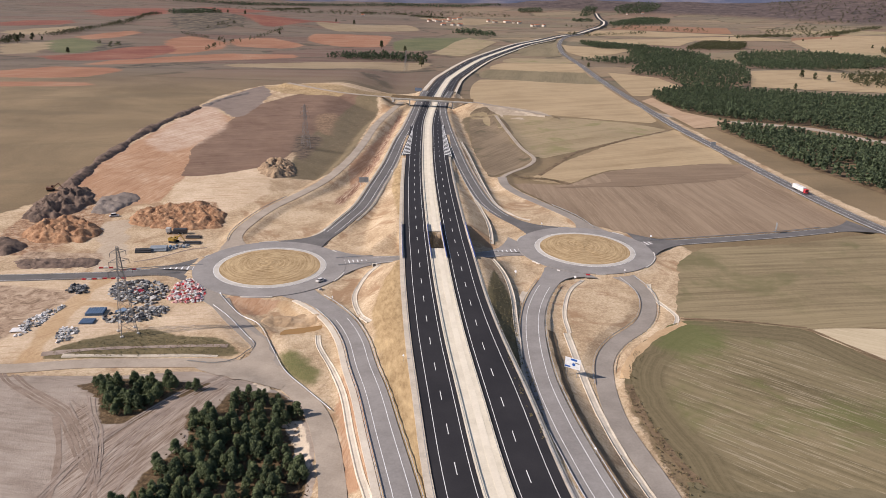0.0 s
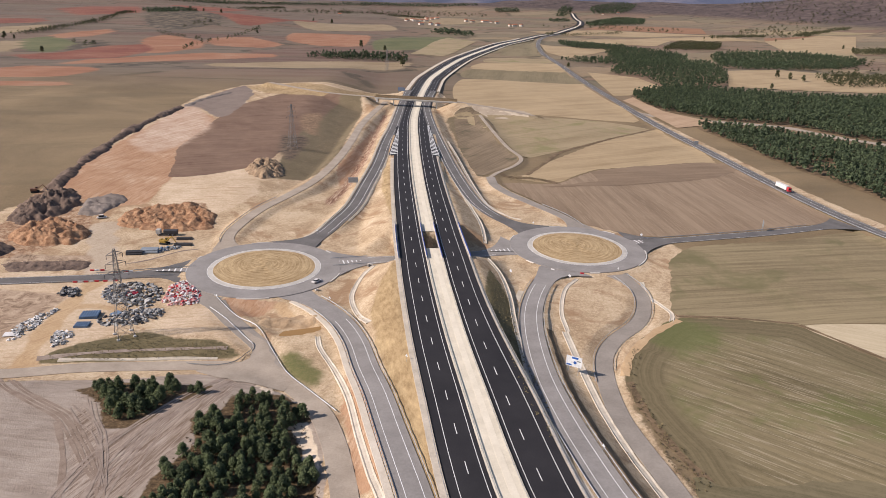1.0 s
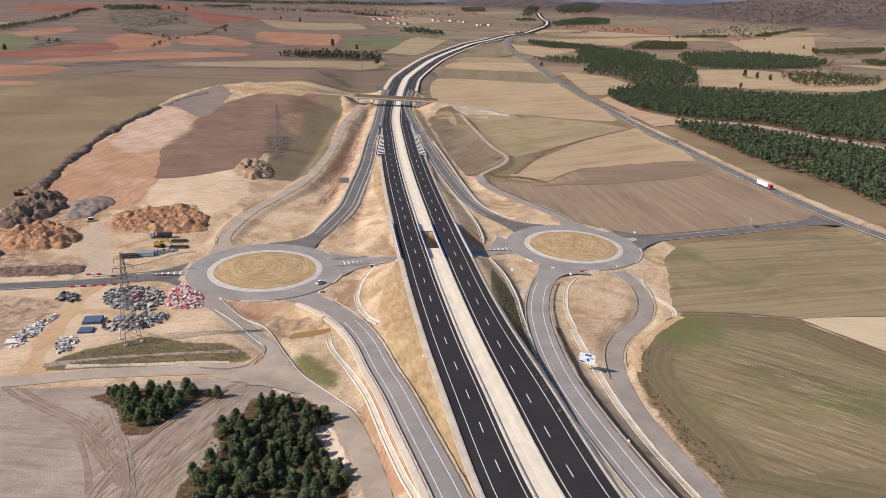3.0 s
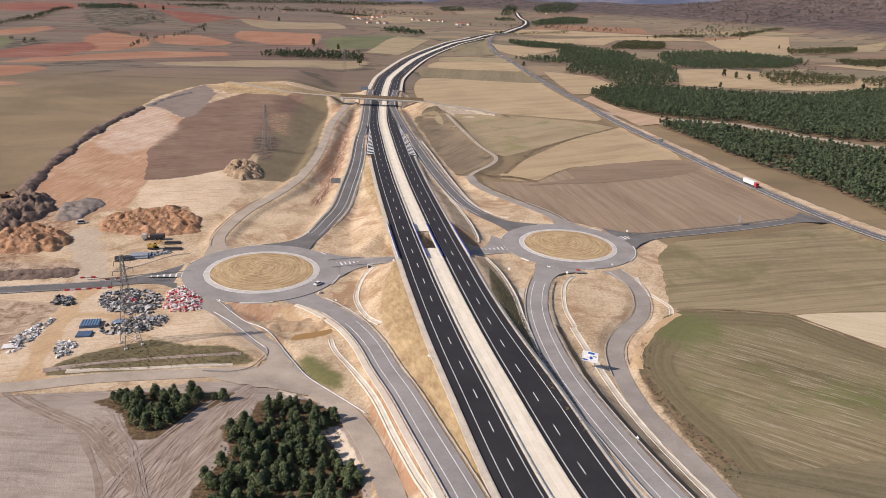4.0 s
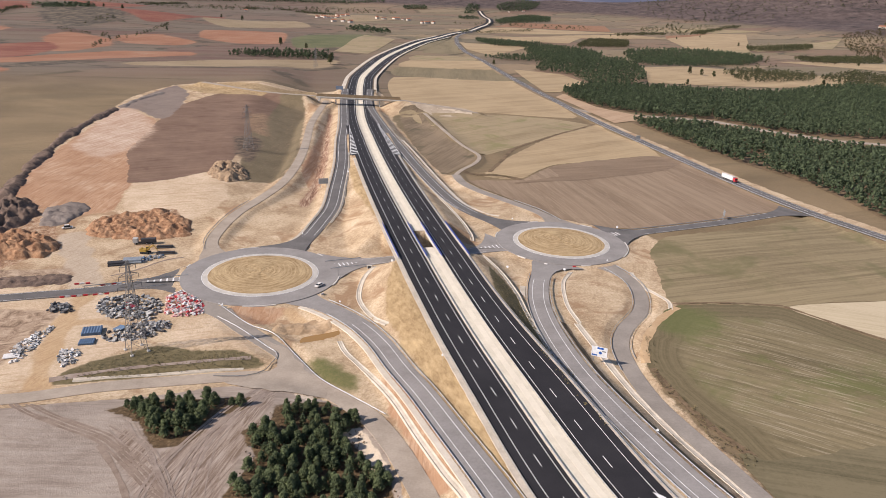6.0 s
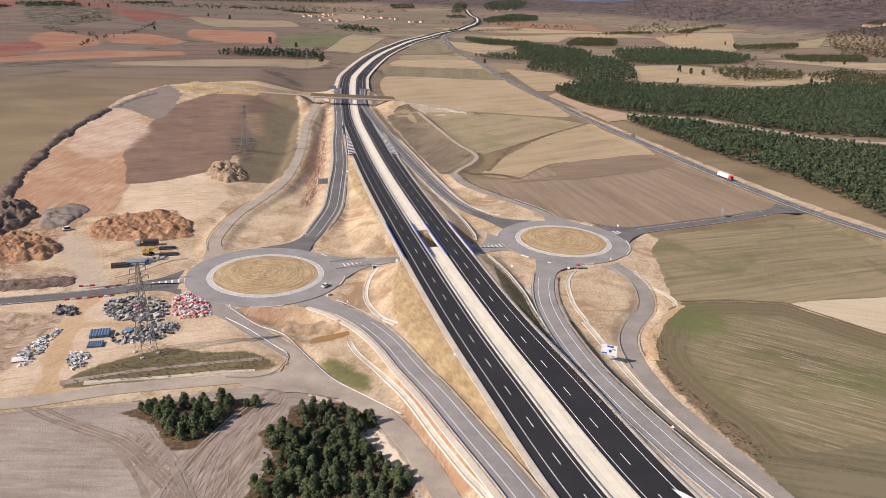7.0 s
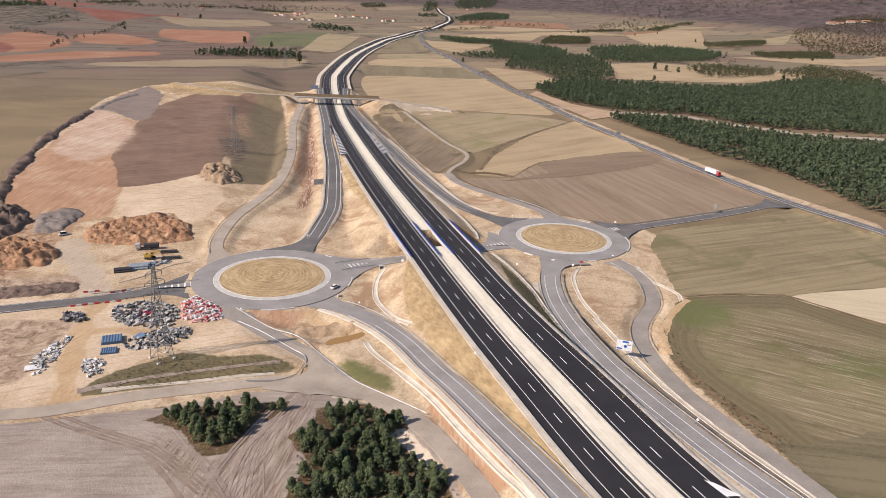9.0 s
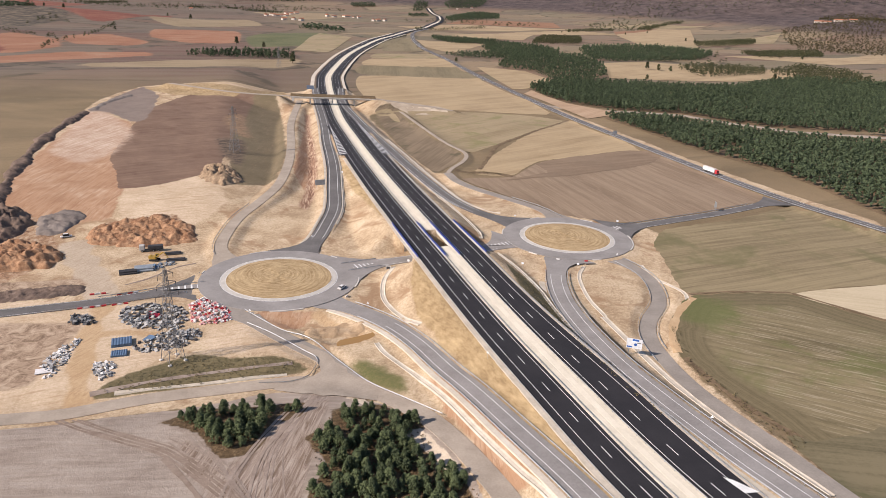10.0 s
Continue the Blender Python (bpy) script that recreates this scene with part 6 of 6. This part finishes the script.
car("car", -49.0, 282.5, -0.12, 52, P_WHITE, "small white car driving round the roundabout")
car("van", -172, 363, None, 20, P_WHITE, "white van parked by the spoil heaps", 1.9, 5.0)
tr = thing("lorry", 238.5, 452, 1.32, 95, "white articulated lorry with a red cab on the highway", "lorry")
part("trailer", boxed(((2.4, 0, 2.5), (12.5, 2.5, 2.7), 0, 0.1)), P_WHITE, tr, "white box trailer")
lc = part("cab", boxed(((-5.4, 0, 2.1), (2.2, 2.4, 2.7), 0, 0.25)), P_RED, tr, "red cab")
part("windscreen", boxed(((-6.4, 0, 2.5), (0.25, 2.1, 0.9), 0, 0.05)), P_GLASS, lc)
for wx in (-5.3, -3.2, 5.0, 6.2, 7.4):
    for wy in (-1.0, 1.0):
        wheel(tr, wx, wy, 0.5, 0.35)

# ---- pylons ----


M_LATTICE = two_scale("dull_lattice_steel", (0.17, 0.165, 0.16), (0.27, 0.265, 0.26), 0.5, 4.0, 0.6, 0.05, 0.2)


def pylon(x, y, tall, turn, label):
    """A lattice mast with three pairs of arms."""
    ob = thing("pylon", x, y, None, turn, label, "pylon", "power line")
    half = lambda z: 0.075 * tall * (1 - z / tall * 1.0) ** 1.15 + 0.35
    levels = [0.0, 0.14, 0.27, 0.39, 0.5, 0.6, 0.69, 0.77, 0.85, 0.92, 1.0]
    corner = [(-1, -1), (1, -1), (1, 1), (-1, 1)]
    for sx, sy in corner:
        bm = bmesh.new()
        for a, b in zip(levels[:-1], levels[1:]):
            za, zb = a * tall, b * tall
            bar(bm, (sx * half(za), sy * half(za), za), (sx * half(zb), sy * half(zb), zb), 0.11, 4)
        part("leg", bm, M_LATTICE, ob)
    bm = bmesh.new()
    for a, b in zip(levels[:-1], levels[1:]):
        za, zb = a * tall, b * tall
        for i in range(4):
            p, q = corner[i], corner[(i + 1) % 4]
            bar(bm, (p[0] * half(za), p[1] * half(za), za), (q[0] * half(zb), q[1] * half(zb), zb), 0.055, 4)
            bar(bm, (q[0] * half(za), q[1] * half(za), za), (p[0] * half(zb), p[1] * half(zb), zb), 0.055, 4)
            bar(bm, (p[0] * half(zb), p[1] * half(zb), zb), (q[0] * half(zb), q[1] * half(zb), zb), 0.05, 4)
    part("bracing", bm, M_LATTICE, ob)
    for k, reach in ((0.72, 0.12), (0.83, 0.10), (0.93, 0.08)):
        for s in (-1, 1):
            bm = bmesh.new()
            z, tip = k * tall, s * reach * tall
            for dy in (-0.4, 0.4):
                bar(bm, (0, dy, z), (tip, 0, z + 0.4), 0.06, 4)
                bar(bm, (0, dy, z + 1.6), (tip, 0, z + 0.4), 0.06, 4)
            arm = part("cross_arm", bm, M_LATTICE, ob)
            bm = bmesh.new()
            bar(bm, (tip, 0, z + 0.4), (tip, 0, z - 1.2), 0.09, 5)
            part("insulator", bm, P_DK, arm)
    return ob


pylon(-110.5, 232, 33, 35, "tall grey lattice electricity pylon in weeds")
pylon(-98, 520, 32, 35, "grey lattice electricity pylon on the dug hill")
pylon(-52, 1085, 30, 35, "far grey lattice electricity pylon")
P_FOOT = M_CONCRETE
for sx in (-1, 1):
    for sy in (-1, 1):
        a = radians(35)
        x, y = -110.5 + 2.8 * (sx * math.cos(a) - sy * math.sin(a)), 232 + 2.8 * (sx * math.sin(a) + sy * math.cos(a))
        f = thing("footing", x, y, h1(x, y), 35, "pale concrete footing under a pylon leg", "footing", "pylon footings")
        part("block", boxed(((0, 0, 0.1), (1.0, 1.0, 0.7), 0, 0.05)), M_CONCRETE, f)

# ---- signs and small road furniture ----
P_BLUE = paint("sign_blue", (0.03, 0.12, 0.42), 0.4)
P_SIGN = paint("sign_white", (0.78, 0.80, 0.82), 0.4)


def board(x, y, w, h, up, turn, face, label, z=None):
    """A sign board on two posts; its front looks along -y before turning."""
    ob = thing("road_sign", x, y, z, turn, label, "road sign", "road signs")
    panel = part("panel", boxed(((0, 0, up + h / 2), (w, 0.12, h), 0, 0.03)), face, ob)
    for s in (-0.32, 0.32):
        bm = bmesh.new()
        bar(bm, (s * w, 0.15, -0.5), (s * w, 0.15, up + h), 0.12, 8)
        part("post", bm, M_STEEL, ob)
    return ob, panel


sb, sp = board(46.5, 209, 5.4, 3.8, 2.6, -30, P_SIGN, "large white direction board with blue symbols beside the slip road")
part("blue_bar", boxed(((0.3, -0.08, 5.9), (2.2, 0.05, 0.7), 0, 0)), P_BLUE, sp)
part("blue_bar", boxed(((-1.6, -0.08, 3.2), (1.8, 0.05, 0.5), 0, 0)), P_BLUE, sp)
bm = bmesh.new()
bmesh.ops.create_circle(bm, cap_ends=True, segments=20, radius=0.55, matrix=Matrix.Translation((0.4, -0.09, 4.2)) @ Euler((radians(90), 0, 0)).to_matrix().to_4x4())
part("symbol", bm, P_BLUE, sp)
part("grey_bar", boxed(((1.6, -0.08, 4.9), (1.4, 0.05, 0.35), 0, 0)), P_GR, sp)
# sign blue for the far board, with haze greyed into the colour
P_HAZY = paint("hazed_blue_sign", (0.13, 0.17, 0.24), 0.5)
P_BACK = paint("sign_back", (0.36, 0.38, 0.40), 0.5, 0.4)
board(-46, 431, 6.0, 3.4, 2.2, 8, P_BACK, "grey back of a road sign by the slip road")
board(184, 366, 4.6, 3.2, 2.2, 70, P_BACK, "grey back of a road sign at the field's edge")
board(229, 588, 4.0, 3.4, 2.2, 0, P_BACK, "grey back of a highway sign")
board(-25, 826, 8.0, 4.0, 4.0, -12, P_HAZY, "grey-blue motorway sign beyond the overbridge")


def small_sign(x, y, turn, shape, label):
    ob = thing("small_sign", x, y, None, turn, label, "road sign", "small road signs")
    bm = bmesh.new()
    bar(bm, (0, 0.06, -0.3), (0, 0.06, 2.3), 0.05, 6)
    part("post", bm, M_STEEL, ob)
    bm = bmesh.new()
    bmesh.ops.create_cone(bm, cap_ends=True, segments=shape, radius1=0.6, radius2=0.6, depth=0.05, matrix=Matrix.Translation((0, 0, 2.3)) @ Euler((radians(90), 0, 0)).to_matrix().to_4x4())
    part("plate", bm, P_SIGN, ob)
    return ob


for x, y, s in ((43.5, 158, 3), (-9.5, 205, 3), (36, 296, 12), (-41, 262, 3), (-46, 311, 12), (-100, 287, 12), (-98, 302, 3), (44, 322, 3), (46, 343, 12), (106, 336, 3), (112, 351, 12), (86, 300, 3), (-57, 345, 3), (-86, 263, 3),
                (57, 367, 3), (-30, 455, 12), (14, 330, 3), (-16, 306, 12), (62, 292, 12)):
    if min(math.hypot(x - c[0], y - c[1]) for c in (LEFT_C, RIGHT_C)) > 34.5:
        small_sign(x, y, -35, s, "small white plate on a thin steel post")


def barrier(x, y, turn, colour, label):
    ob = thing("plastic_barrier", x, y, None, turn, label, "barrier", "plastic barriers")
    part("block", boxed(((0, 0, 0.35), (1.7, 0.4, 0.7), 0, 0.1)), colour, ob)
    return ob


for x0, y0, n, turn in ((-137, 291.2, 4, 12), (-149, 279.5, 5, 10), (-137, 280.6, 3, 10), (-147, 291.5, 3, 8)):
    for k in range(n):
        red = (k % 2) == 0
        barrier(x0 + k * 2.1 * math.cos(radians(turn)), y0 + k * 2.1 * math.sin(radians(turn)), turn, P_RED if red else P_WHITE, "red plastic road barrier closing the yard entrance" if red else "white plastic road barrier closing the yard entrance")
for c, angles in ((LEFT_C, (318,)), (RIGHT_C, (240, 262))):
    for a in angles:
        barrier(c[0] + 35.2 * math.cos(radians(a)), c[1] + 35.2 * math.sin(radians(a)), a + 90, P_RED if a % 3 else P_WHITE, "red plastic barrier at the roundabout's edge" if a % 3 else "white plastic barrier at the roundabout's edge")


def culvert(x, y, turn):
    ob = thing("culvert", x, y, None, turn, "pale concrete culvert mouth in the bank", "culvert", "culvert mouths")
    part("headwall", boxed(((-1.0, 0, 0.5), (0.35, 0.5, 1.6), 0, 0.05), ((1.0, 0, 0.5), (0.35, 0.5, 1.6), 0, 0.05), ((0, 0, 1.4), (2.35, 0.5, 0.3), 0, 0.05)), M_CONCRETE, ob)
    # no hole: a dark block imitates the shade inside the pipe
    part("mouth", boxed(((0, 0.15, 0.5), (1.7, 0.3, 1.5), 0, 0)), P_DK, ob, "dark block standing in for the shade inside the mouth")


culvert(-27, 296, -20)
# ---- trails and tracks pressed into the earth ----


T_DARK = two_scale("wheel_rut", (0.20, 0.145, 0.11), (0.32, 0.25, 0.20), 0.3, 2.5, 0.95, 0.4)
T_RUT = two_scale("shallow_rut", (0.235, 0.18, 0.145), (0.37, 0.30, 0.25), 0.3, 2.5, 0.95, 0.4)
T_TAN = two_scale("ochre_track", (0.44, 0.29, 0.16), (0.58, 0.42, 0.26), 0.12, 1.2, 0.95, 0.3)
T_PALE = two_scale("dusty_track", (0.46, 0.37, 0.27), (0.62, 0.52, 0.40), 0.12, 1.2, 0.95, 0.3)
for o in (0.0, 1.5):
    trail([(-141 + o, 204), (-132 + o, 193), (-120 + o, 184 + o * 0.3), (-108 + o, 176 + o * 0.3), (-99 + o, 165), (-91 + o, 154), (-85 + o, 147), (-78 + o, 132)], 0.9, T_DARK, "dark curved tyre rut across the pale field")
    trail([(-135 + o, 201), (-124 + o, 190), (-108 + o, 179 + o * 0.3), (-103 + o, 174), (-93 + o, 161), (-86 + o, 151)], 0.8, T_DARK, "dark curved tyre rut across the pale field")
trail([(-107, 174), (-101, 164), (-96, 154), (-91, 140), (-88, 126)], 1.5, T_DARK, "dark curved tyre rut across the pale field")
ruts = np.random.RandomState(9)
for k in range(9):
    e, f = ruts.uniform(-2, 2), ruts.uniform(-3, 3)
    trail([(-62 - k * 0.7, 203 + e), (-69 - k * 0.8, 189 + e), (-76 - k * 1.2 + f * 0.3, 173), (-77 - k * 1.9 + f * 0.6, 157), (-76 - k * 2.4 + f, 138)], 0.35 + 0.25 * (k % 3), T_RUT, "parallel tyre marks between the groves", 0.05 + 0.006 * k)
for k in range(6):
    e, f, g = ruts.uniform(-4, 4), ruts.uniform(-3, 3), ruts.uniform(-2, 2)
    trail([(-104 + e, 186 - k), (-100 + f + g, 178 - k), (-94 + f, 168 + g), (-89 + g, 158 + e * 0.5), (-84 + f, 146)], 0.3 + 0.2 * (k % 2), T_RUT, "faint curved tyre marks beside the grove", 0.11 + 0.006 * k)
trail([(-133, 215), (-111, 220), (-88, 222), (-72, 223)], 1.8, T_RUT, "bare brown strip between weeds", 0.09)
trail([(-110, 322), (-118, 318), (-128, 306), (-136, 300)], 1.2, T_DARK, "narrow trench beside the yard", 0.06)
trail([(98, 256), (122, 255), (146, 251)], 1.2, M_LITTER, "dry weedy field boundary", 0.2)
trail([(146, 250), (163, 224), (200, 172), (214, 120)], 1.6, M_LITTER, "dry weedy field boundary", 0.2)
trail([(88, 459), (75, 470), (60, 472), (50, 478)], 5.0, M_LITTER, "dark weedy ditch at the track's bend", 0.15)
trail([(70, 480), (86, 512), (110, 560), (146, 600), (222, 676)], 3.0, M_LITTER, "grassy strip between two fields", 0.2)
trail([(64, 208), (70, 222), (84, 240), (98, 252)], 3.0, T_TAN, "eroded ochre edge of the field", 0.14)
trail([(72, 150), (67, 168), (64.5, 186), (64.5, 204)], 2.6, M_LITTER, "dark weedy bank along the field", 0.14)
trail([(44, 240), (43.5, 215), (43, 195), (45, 170), (48.5, 150), (54, 125)], 2.4, M_LITTER, "dark weeds between slip road and ditch", 0.10)
trail([(60, 712), (80, 716), (105, 716)], 10.0, T_PALE, "pale bare earth below the overbridge ramp", 0.2, step=4)

# ---- far fields, hedges, trees and houses ----
far_fields = [
    ([(200, 1895), (294, 1895), (200, 1560), (150, 1440)], F_OLIVE, "olive field along the motorway"),
    ([(69, 1879), (128, 1698), (40, 1330), (-20, 1368)], F_TAN2, "dry meadow along the motorway"),
    ([(280, 1371), (423, 1616), (365, 1660), (275, 1700), (256, 1500)], F_TAN, "tan stubble field beside the old highway"),
    ([(441, 1028), (524, 1016), (640, 1008), (780, 1040), (880, 1150), (726, 1187), (625, 1260), (510, 1200)], F_TAN, "straw-coloured clearing between the woods"),
    ([(259, 1132), (285, 1120), (325, 1088), (340, 970), (300, 960), (262, 905), (240, 900)], F_TAN, "tan field between highway and wood"),
    ([(241, 860), (262, 890), (266, 785), (300, 712), (246, 682)], F_PEACH, "peach-coloured bare strip beside the old highway"),
    ([(356, 1875), (702, 2200), (975, 2332), (1028, 2175), (720, 2100), (580, 1800), (400, 1850)], F_TAN, "wide pale stubble plain"),
    ([(1028, 2175), (1419, 2593), (1519, 2535), (1087, 1801), (871, 1722)], F_TAN, "tan stubble field"),
    ([(1126, 2389), (1419, 2593), (1209, 2266), (1019, 2156)], F_ORANGE, "reddish tilled strip"),
    ([(907, 1422), (1045, 1250), (1214, 1294), (1600, 1500), (1500, 1620), (1200, 1420), (1000, 1440)], F_TAN, "tan fields before the hill"),
    ([(1093, 1913), (1680, 2229), (1400, 1900), (1082, 1760)], F_TAN2, "dry meadow before the hill"),
    ([(600, 1640), (840, 1780), (1080, 1800), (1000, 1640), (820, 1630)], F_TAN2, "dry meadow between woods"),
    ([(340, 2300), (600, 2500), (1000, 2500), (980, 2380), (690, 2240), (420, 2180)], F_TAN, "far pale stubble plain"),
    ([(1100, 2600), (1500, 2900), (1700, 2700), (1430, 2610)], F_TAN2, "far dry meadow"),
    ([(560, 2560), (760, 3000), (1150, 3000), (1000, 2560)], F_ORANGE, "far brownish tilled plain"),
]
for k, (o, m, l) in enumerate(far_fields):
    patch("field_%d" % (k + 12), o, m, 0.45 + 0.05 * (k % 4), l, 25)


def broadleaf(k):
    rng = np.random.RandomState(300 + k)
    ob = new("tree")
    h = 9.0
    part("trunk", trunk_mesh(h * 0.7, 0.28), M_BARK, ob)
    v, f = crown_arrays(rng, h, 3.4, 26, 9, 1.0, 0.3, 0.6)
    part("crown", mesh_of("crown", v, f, L_BROAD), None, ob)
    return tagged(ob, "lone round-crowned tree among the fields", "tree", "scattered trees")


lone = [(-762, 1330), (-774, 1402), (-760, 1409), (-598, 1180), (-378, 1731), (-349, 2460), (-264, 2243), (-624, 2183), (-599, 2278), (855, 2205), (886, 2220), (603, 1657), (1061, 2175), (1221, 2324),
        (1124, 1925), (1103, 1845), (588, 1471), (921, 1728), (560, 1130), (590, 1105), (575, 1118), (690, 1140), (1010, 1370), (1050, 1350), (240, 1190), (-30, 1140), (-70, 1420), (-120, 1480), (720, 1010), (500, 1020)]
forms = [broadleaf(k) for k in range(3)]
rng = np.random.RandomState(77)
for i, (x, y) in enumerate(lone):
    s = rng.uniform(0.8, 1.7)
    m = pose(x, y, h1(x, y) - 0.2, 0, 0, rng.uniform(0, 360))
    if i < 3:
        forms[i].matrix_basis = m @ Matrix.Scale(s, 4)
    else:
        copy_thing(forms[i % 3], m).scale = (s, s, s)


def belt(points, wide):
    return sausage(points, wide)


L_OAK = leaf_mat("autumn_oak_leaves", (0.05, 0.05, 0.026), (0.15, 0.115, 0.055))
wood("hedge", [belt([(-778, 1303), (-830, 1469), (-801, 1521), (-808, 1710), (-817, 1951), (-848, 2255)], 26), belt([(-575, 1636), (-521, 1584), (-445, 1529)], 7), belt([(-413, 1294), (-428, 1470), (-405, 1602), (-400, 1865)], 5),
               belt([(-364, 3380), (-299, 3364)], 60), belt([(-210, 3370), (-153, 3348)], 60), belt([(-128, 3227), (17, 3091)], 70), belt([(-800, 3500), (-671, 3700)], 90), belt([(409, 3954), (532, 3979)], 60), belt([(350, 2080), (430, 2150), (640, 2330)], 16),
               [(543, 1645), (698, 1970), (808, 1965), (684, 1687), (592, 1660)], [(633, 1151), (708, 1199), (809, 1157), (752, 1081), (612, 1049)], [(792, 1119), (940, 1214), (962, 1122), (903, 995), (808, 952), (782, 1021)],
               [(1031, 1536), (1336, 1654), (1166, 1424), (983, 1390)], [(1108, 1850), (1428, 2037), (1267, 1817), (1069, 1761)], belt([(900, 2250), (1000, 2330), (1150, 2450)], 40), belt([(1300, 2500), (1500, 2750), (1700, 2900)], 50)],
     7.5, 8.5, L_BROAD, "hedges and belts of mixed trees between fields", 61, 7, 6, 0.15, "hedge")
wood("oak_wood", [[(1341, 1725), (1434, 1560), (1900, 1750), (2500, 2200), (2500, 2750), (2250, 2700), (1950, 2400), (1760, 2330)]], 15.0, 8.0, L_OAK, "russet-green oak wood on the hillside", 64, 7, 5, 0.2)
wood("scrub", [[(-640, 1800), (-560, 2000), (-480, 1950), (-500, 1830)], [(735, 1434), (986, 1607), (841, 1287), (673, 1258)], [(1579, 3211), (1875, 4300), (3300, 4000), (3400, 3000), (2700, 2750), (2300, 3000)],
               [(1000, 2350), (1150, 2700), (1500, 3100), (1600, 2900), (1250, 2450)], [(420, 2700), (900, 2800), (980, 2650), (620, 2560)], [(-900, 3000), (-500, 3700), (300, 3800), (300, 3500), (-400, 3200)], [(-643, 1333), (-631, 1397), (-565, 1366), (-562, 1261)]],
     33.0, 10.0, L_BROAD, "scattered oak scrub on the slopes", 62, 7, 5, 0.45, "scrub")
wood("far_hill_wood", [[(-968, 2658), (-1016, 2800), (-900, 2780), (-860, 2697)], [(-760, 2100), (-780, 2300), (-700, 2350), (-640, 2150)], [(-1500, 3900), (-900, 4100), (-300, 4250), (-300, 4150), (-1000, 3900)]],
     17.0, 12.0, L_FOREST, "far dark woods on the hills", 63, 7, 5, 0.1)
M_TILE = two_scale("roof_tiles", (0.30, 0.12, 0.07), (0.44, 0.21, 0.13), 0.3, 2.0)
M_WALL = two_scale("plastered_wall", (0.55, 0.48, 0.40), (0.75, 0.68, 0.60), 0.3, 2.0)


def house(x, y, w, d, h, turn, label):
    ob = thing("house", x, y, None, turn, label, "house", "village houses")
    wall = part("wall", boxed(((0, 0, h / 2 - 0.5), (w, d, h + 1), 0, 0)), M_WALL, ob)
    bm = bmesh.new()
    vs = [bm.verts.new(p) for p in ((-w / 2 - 0.4, -d / 2 - 0.4, h), (w / 2 + 0.4, -d / 2 - 0.4, h), (w / 2 + 0.4, d / 2 + 0.4, h), (-w / 2 - 0.4, d / 2 + 0.4, h), (-w / 2 - 0.4, 0, h + d * 0.3), (w / 2 + 0.4, 0, h + d * 0.3))]
    for f in ((0, 1, 5, 4), (2, 3, 4, 5), (0, 4, 3), (1, 2, 5), (0, 3, 2, 1)):
        bm.faces.new([vs[i] for i in f])
    part("roof", bm, M_TILE, ob, "terracotta tiled roof")
    for k in range(max(2, int(w / 4))):
        part("window", boxed(((-w / 2 + (k + 0.5) * w / max(2, int(w / 4)), -d / 2 - 0.02, h * 0.55), (1.1, 0.1, 1.3), 0, 0)), P_GLASS, wall)
    return ob


rng = np.random.RandomState(5)
for cx, cy, n, spread in ((-5, 2800, 9, 45), (60, 3000, 5, 40), (34, 2510, 6, 35), (235, 2880, 9, 60), (340, 2670, 4, 25), (-331, 3185, 2, 15), (1000, 3900, 4, 60)):
    for k in range(n):
        house(cx + rng.uniform(-spread, spread), cy + rng.uniform(-spread, spread), rng.uniform(9, 18), rng.uniform(8, 11), rng.uniform(4, 7), rng.uniform(0, 90), "far village house with pale walls and a tiled roof")
for x, y, w in ((1990, 2400, 60), (2050, 2380, 45), (2090, 2360, 30)):
    house(x, y, w, 14, 5, -20, "long pale farm building at the foot of the hill")

# ---- low weeds ----
L_WEED = leaf_mat("dry_weeds", (0.09, 0.075, 0.036), (0.25, 0.195, 0.10))
L_BUSH = leaf_mat("heath_brush", (0.07, 0.045, 0.025), (0.20, 0.125, 0.065))
WEEDS = [[(-130, 214), (-124, 223), (-106, 234), (-93, 229), (-79, 228), (-68, 219), (-84, 217)], [(26, 290), (22, 250), (26, 190), (31, 160), (33, 185), (30.5, 220), (32, 252)], [(54, 470), (62, 478), (78, 470), (88, 462), (72, 462), (60, 462)],
         [(64, 150), (62, 186), (63, 206), (72, 226), (76, 226), (66, 204), (66, 186), (72, 150)]]
wood("weeds", WEEDS, 1.7, 0.9, L_WEED, "dry olive weeds on ditch banks", 71, 5, 4, 0.25, "weeds")
wood("brush", [list(map(tuple, GROVE_1[::4])), list(map(tuple, GROVE_2[::4]))], 2.0, 0.9, L_BUSH, "reddish-brown heath under the young pines", 72, 5, 4, 0.2, "brush")
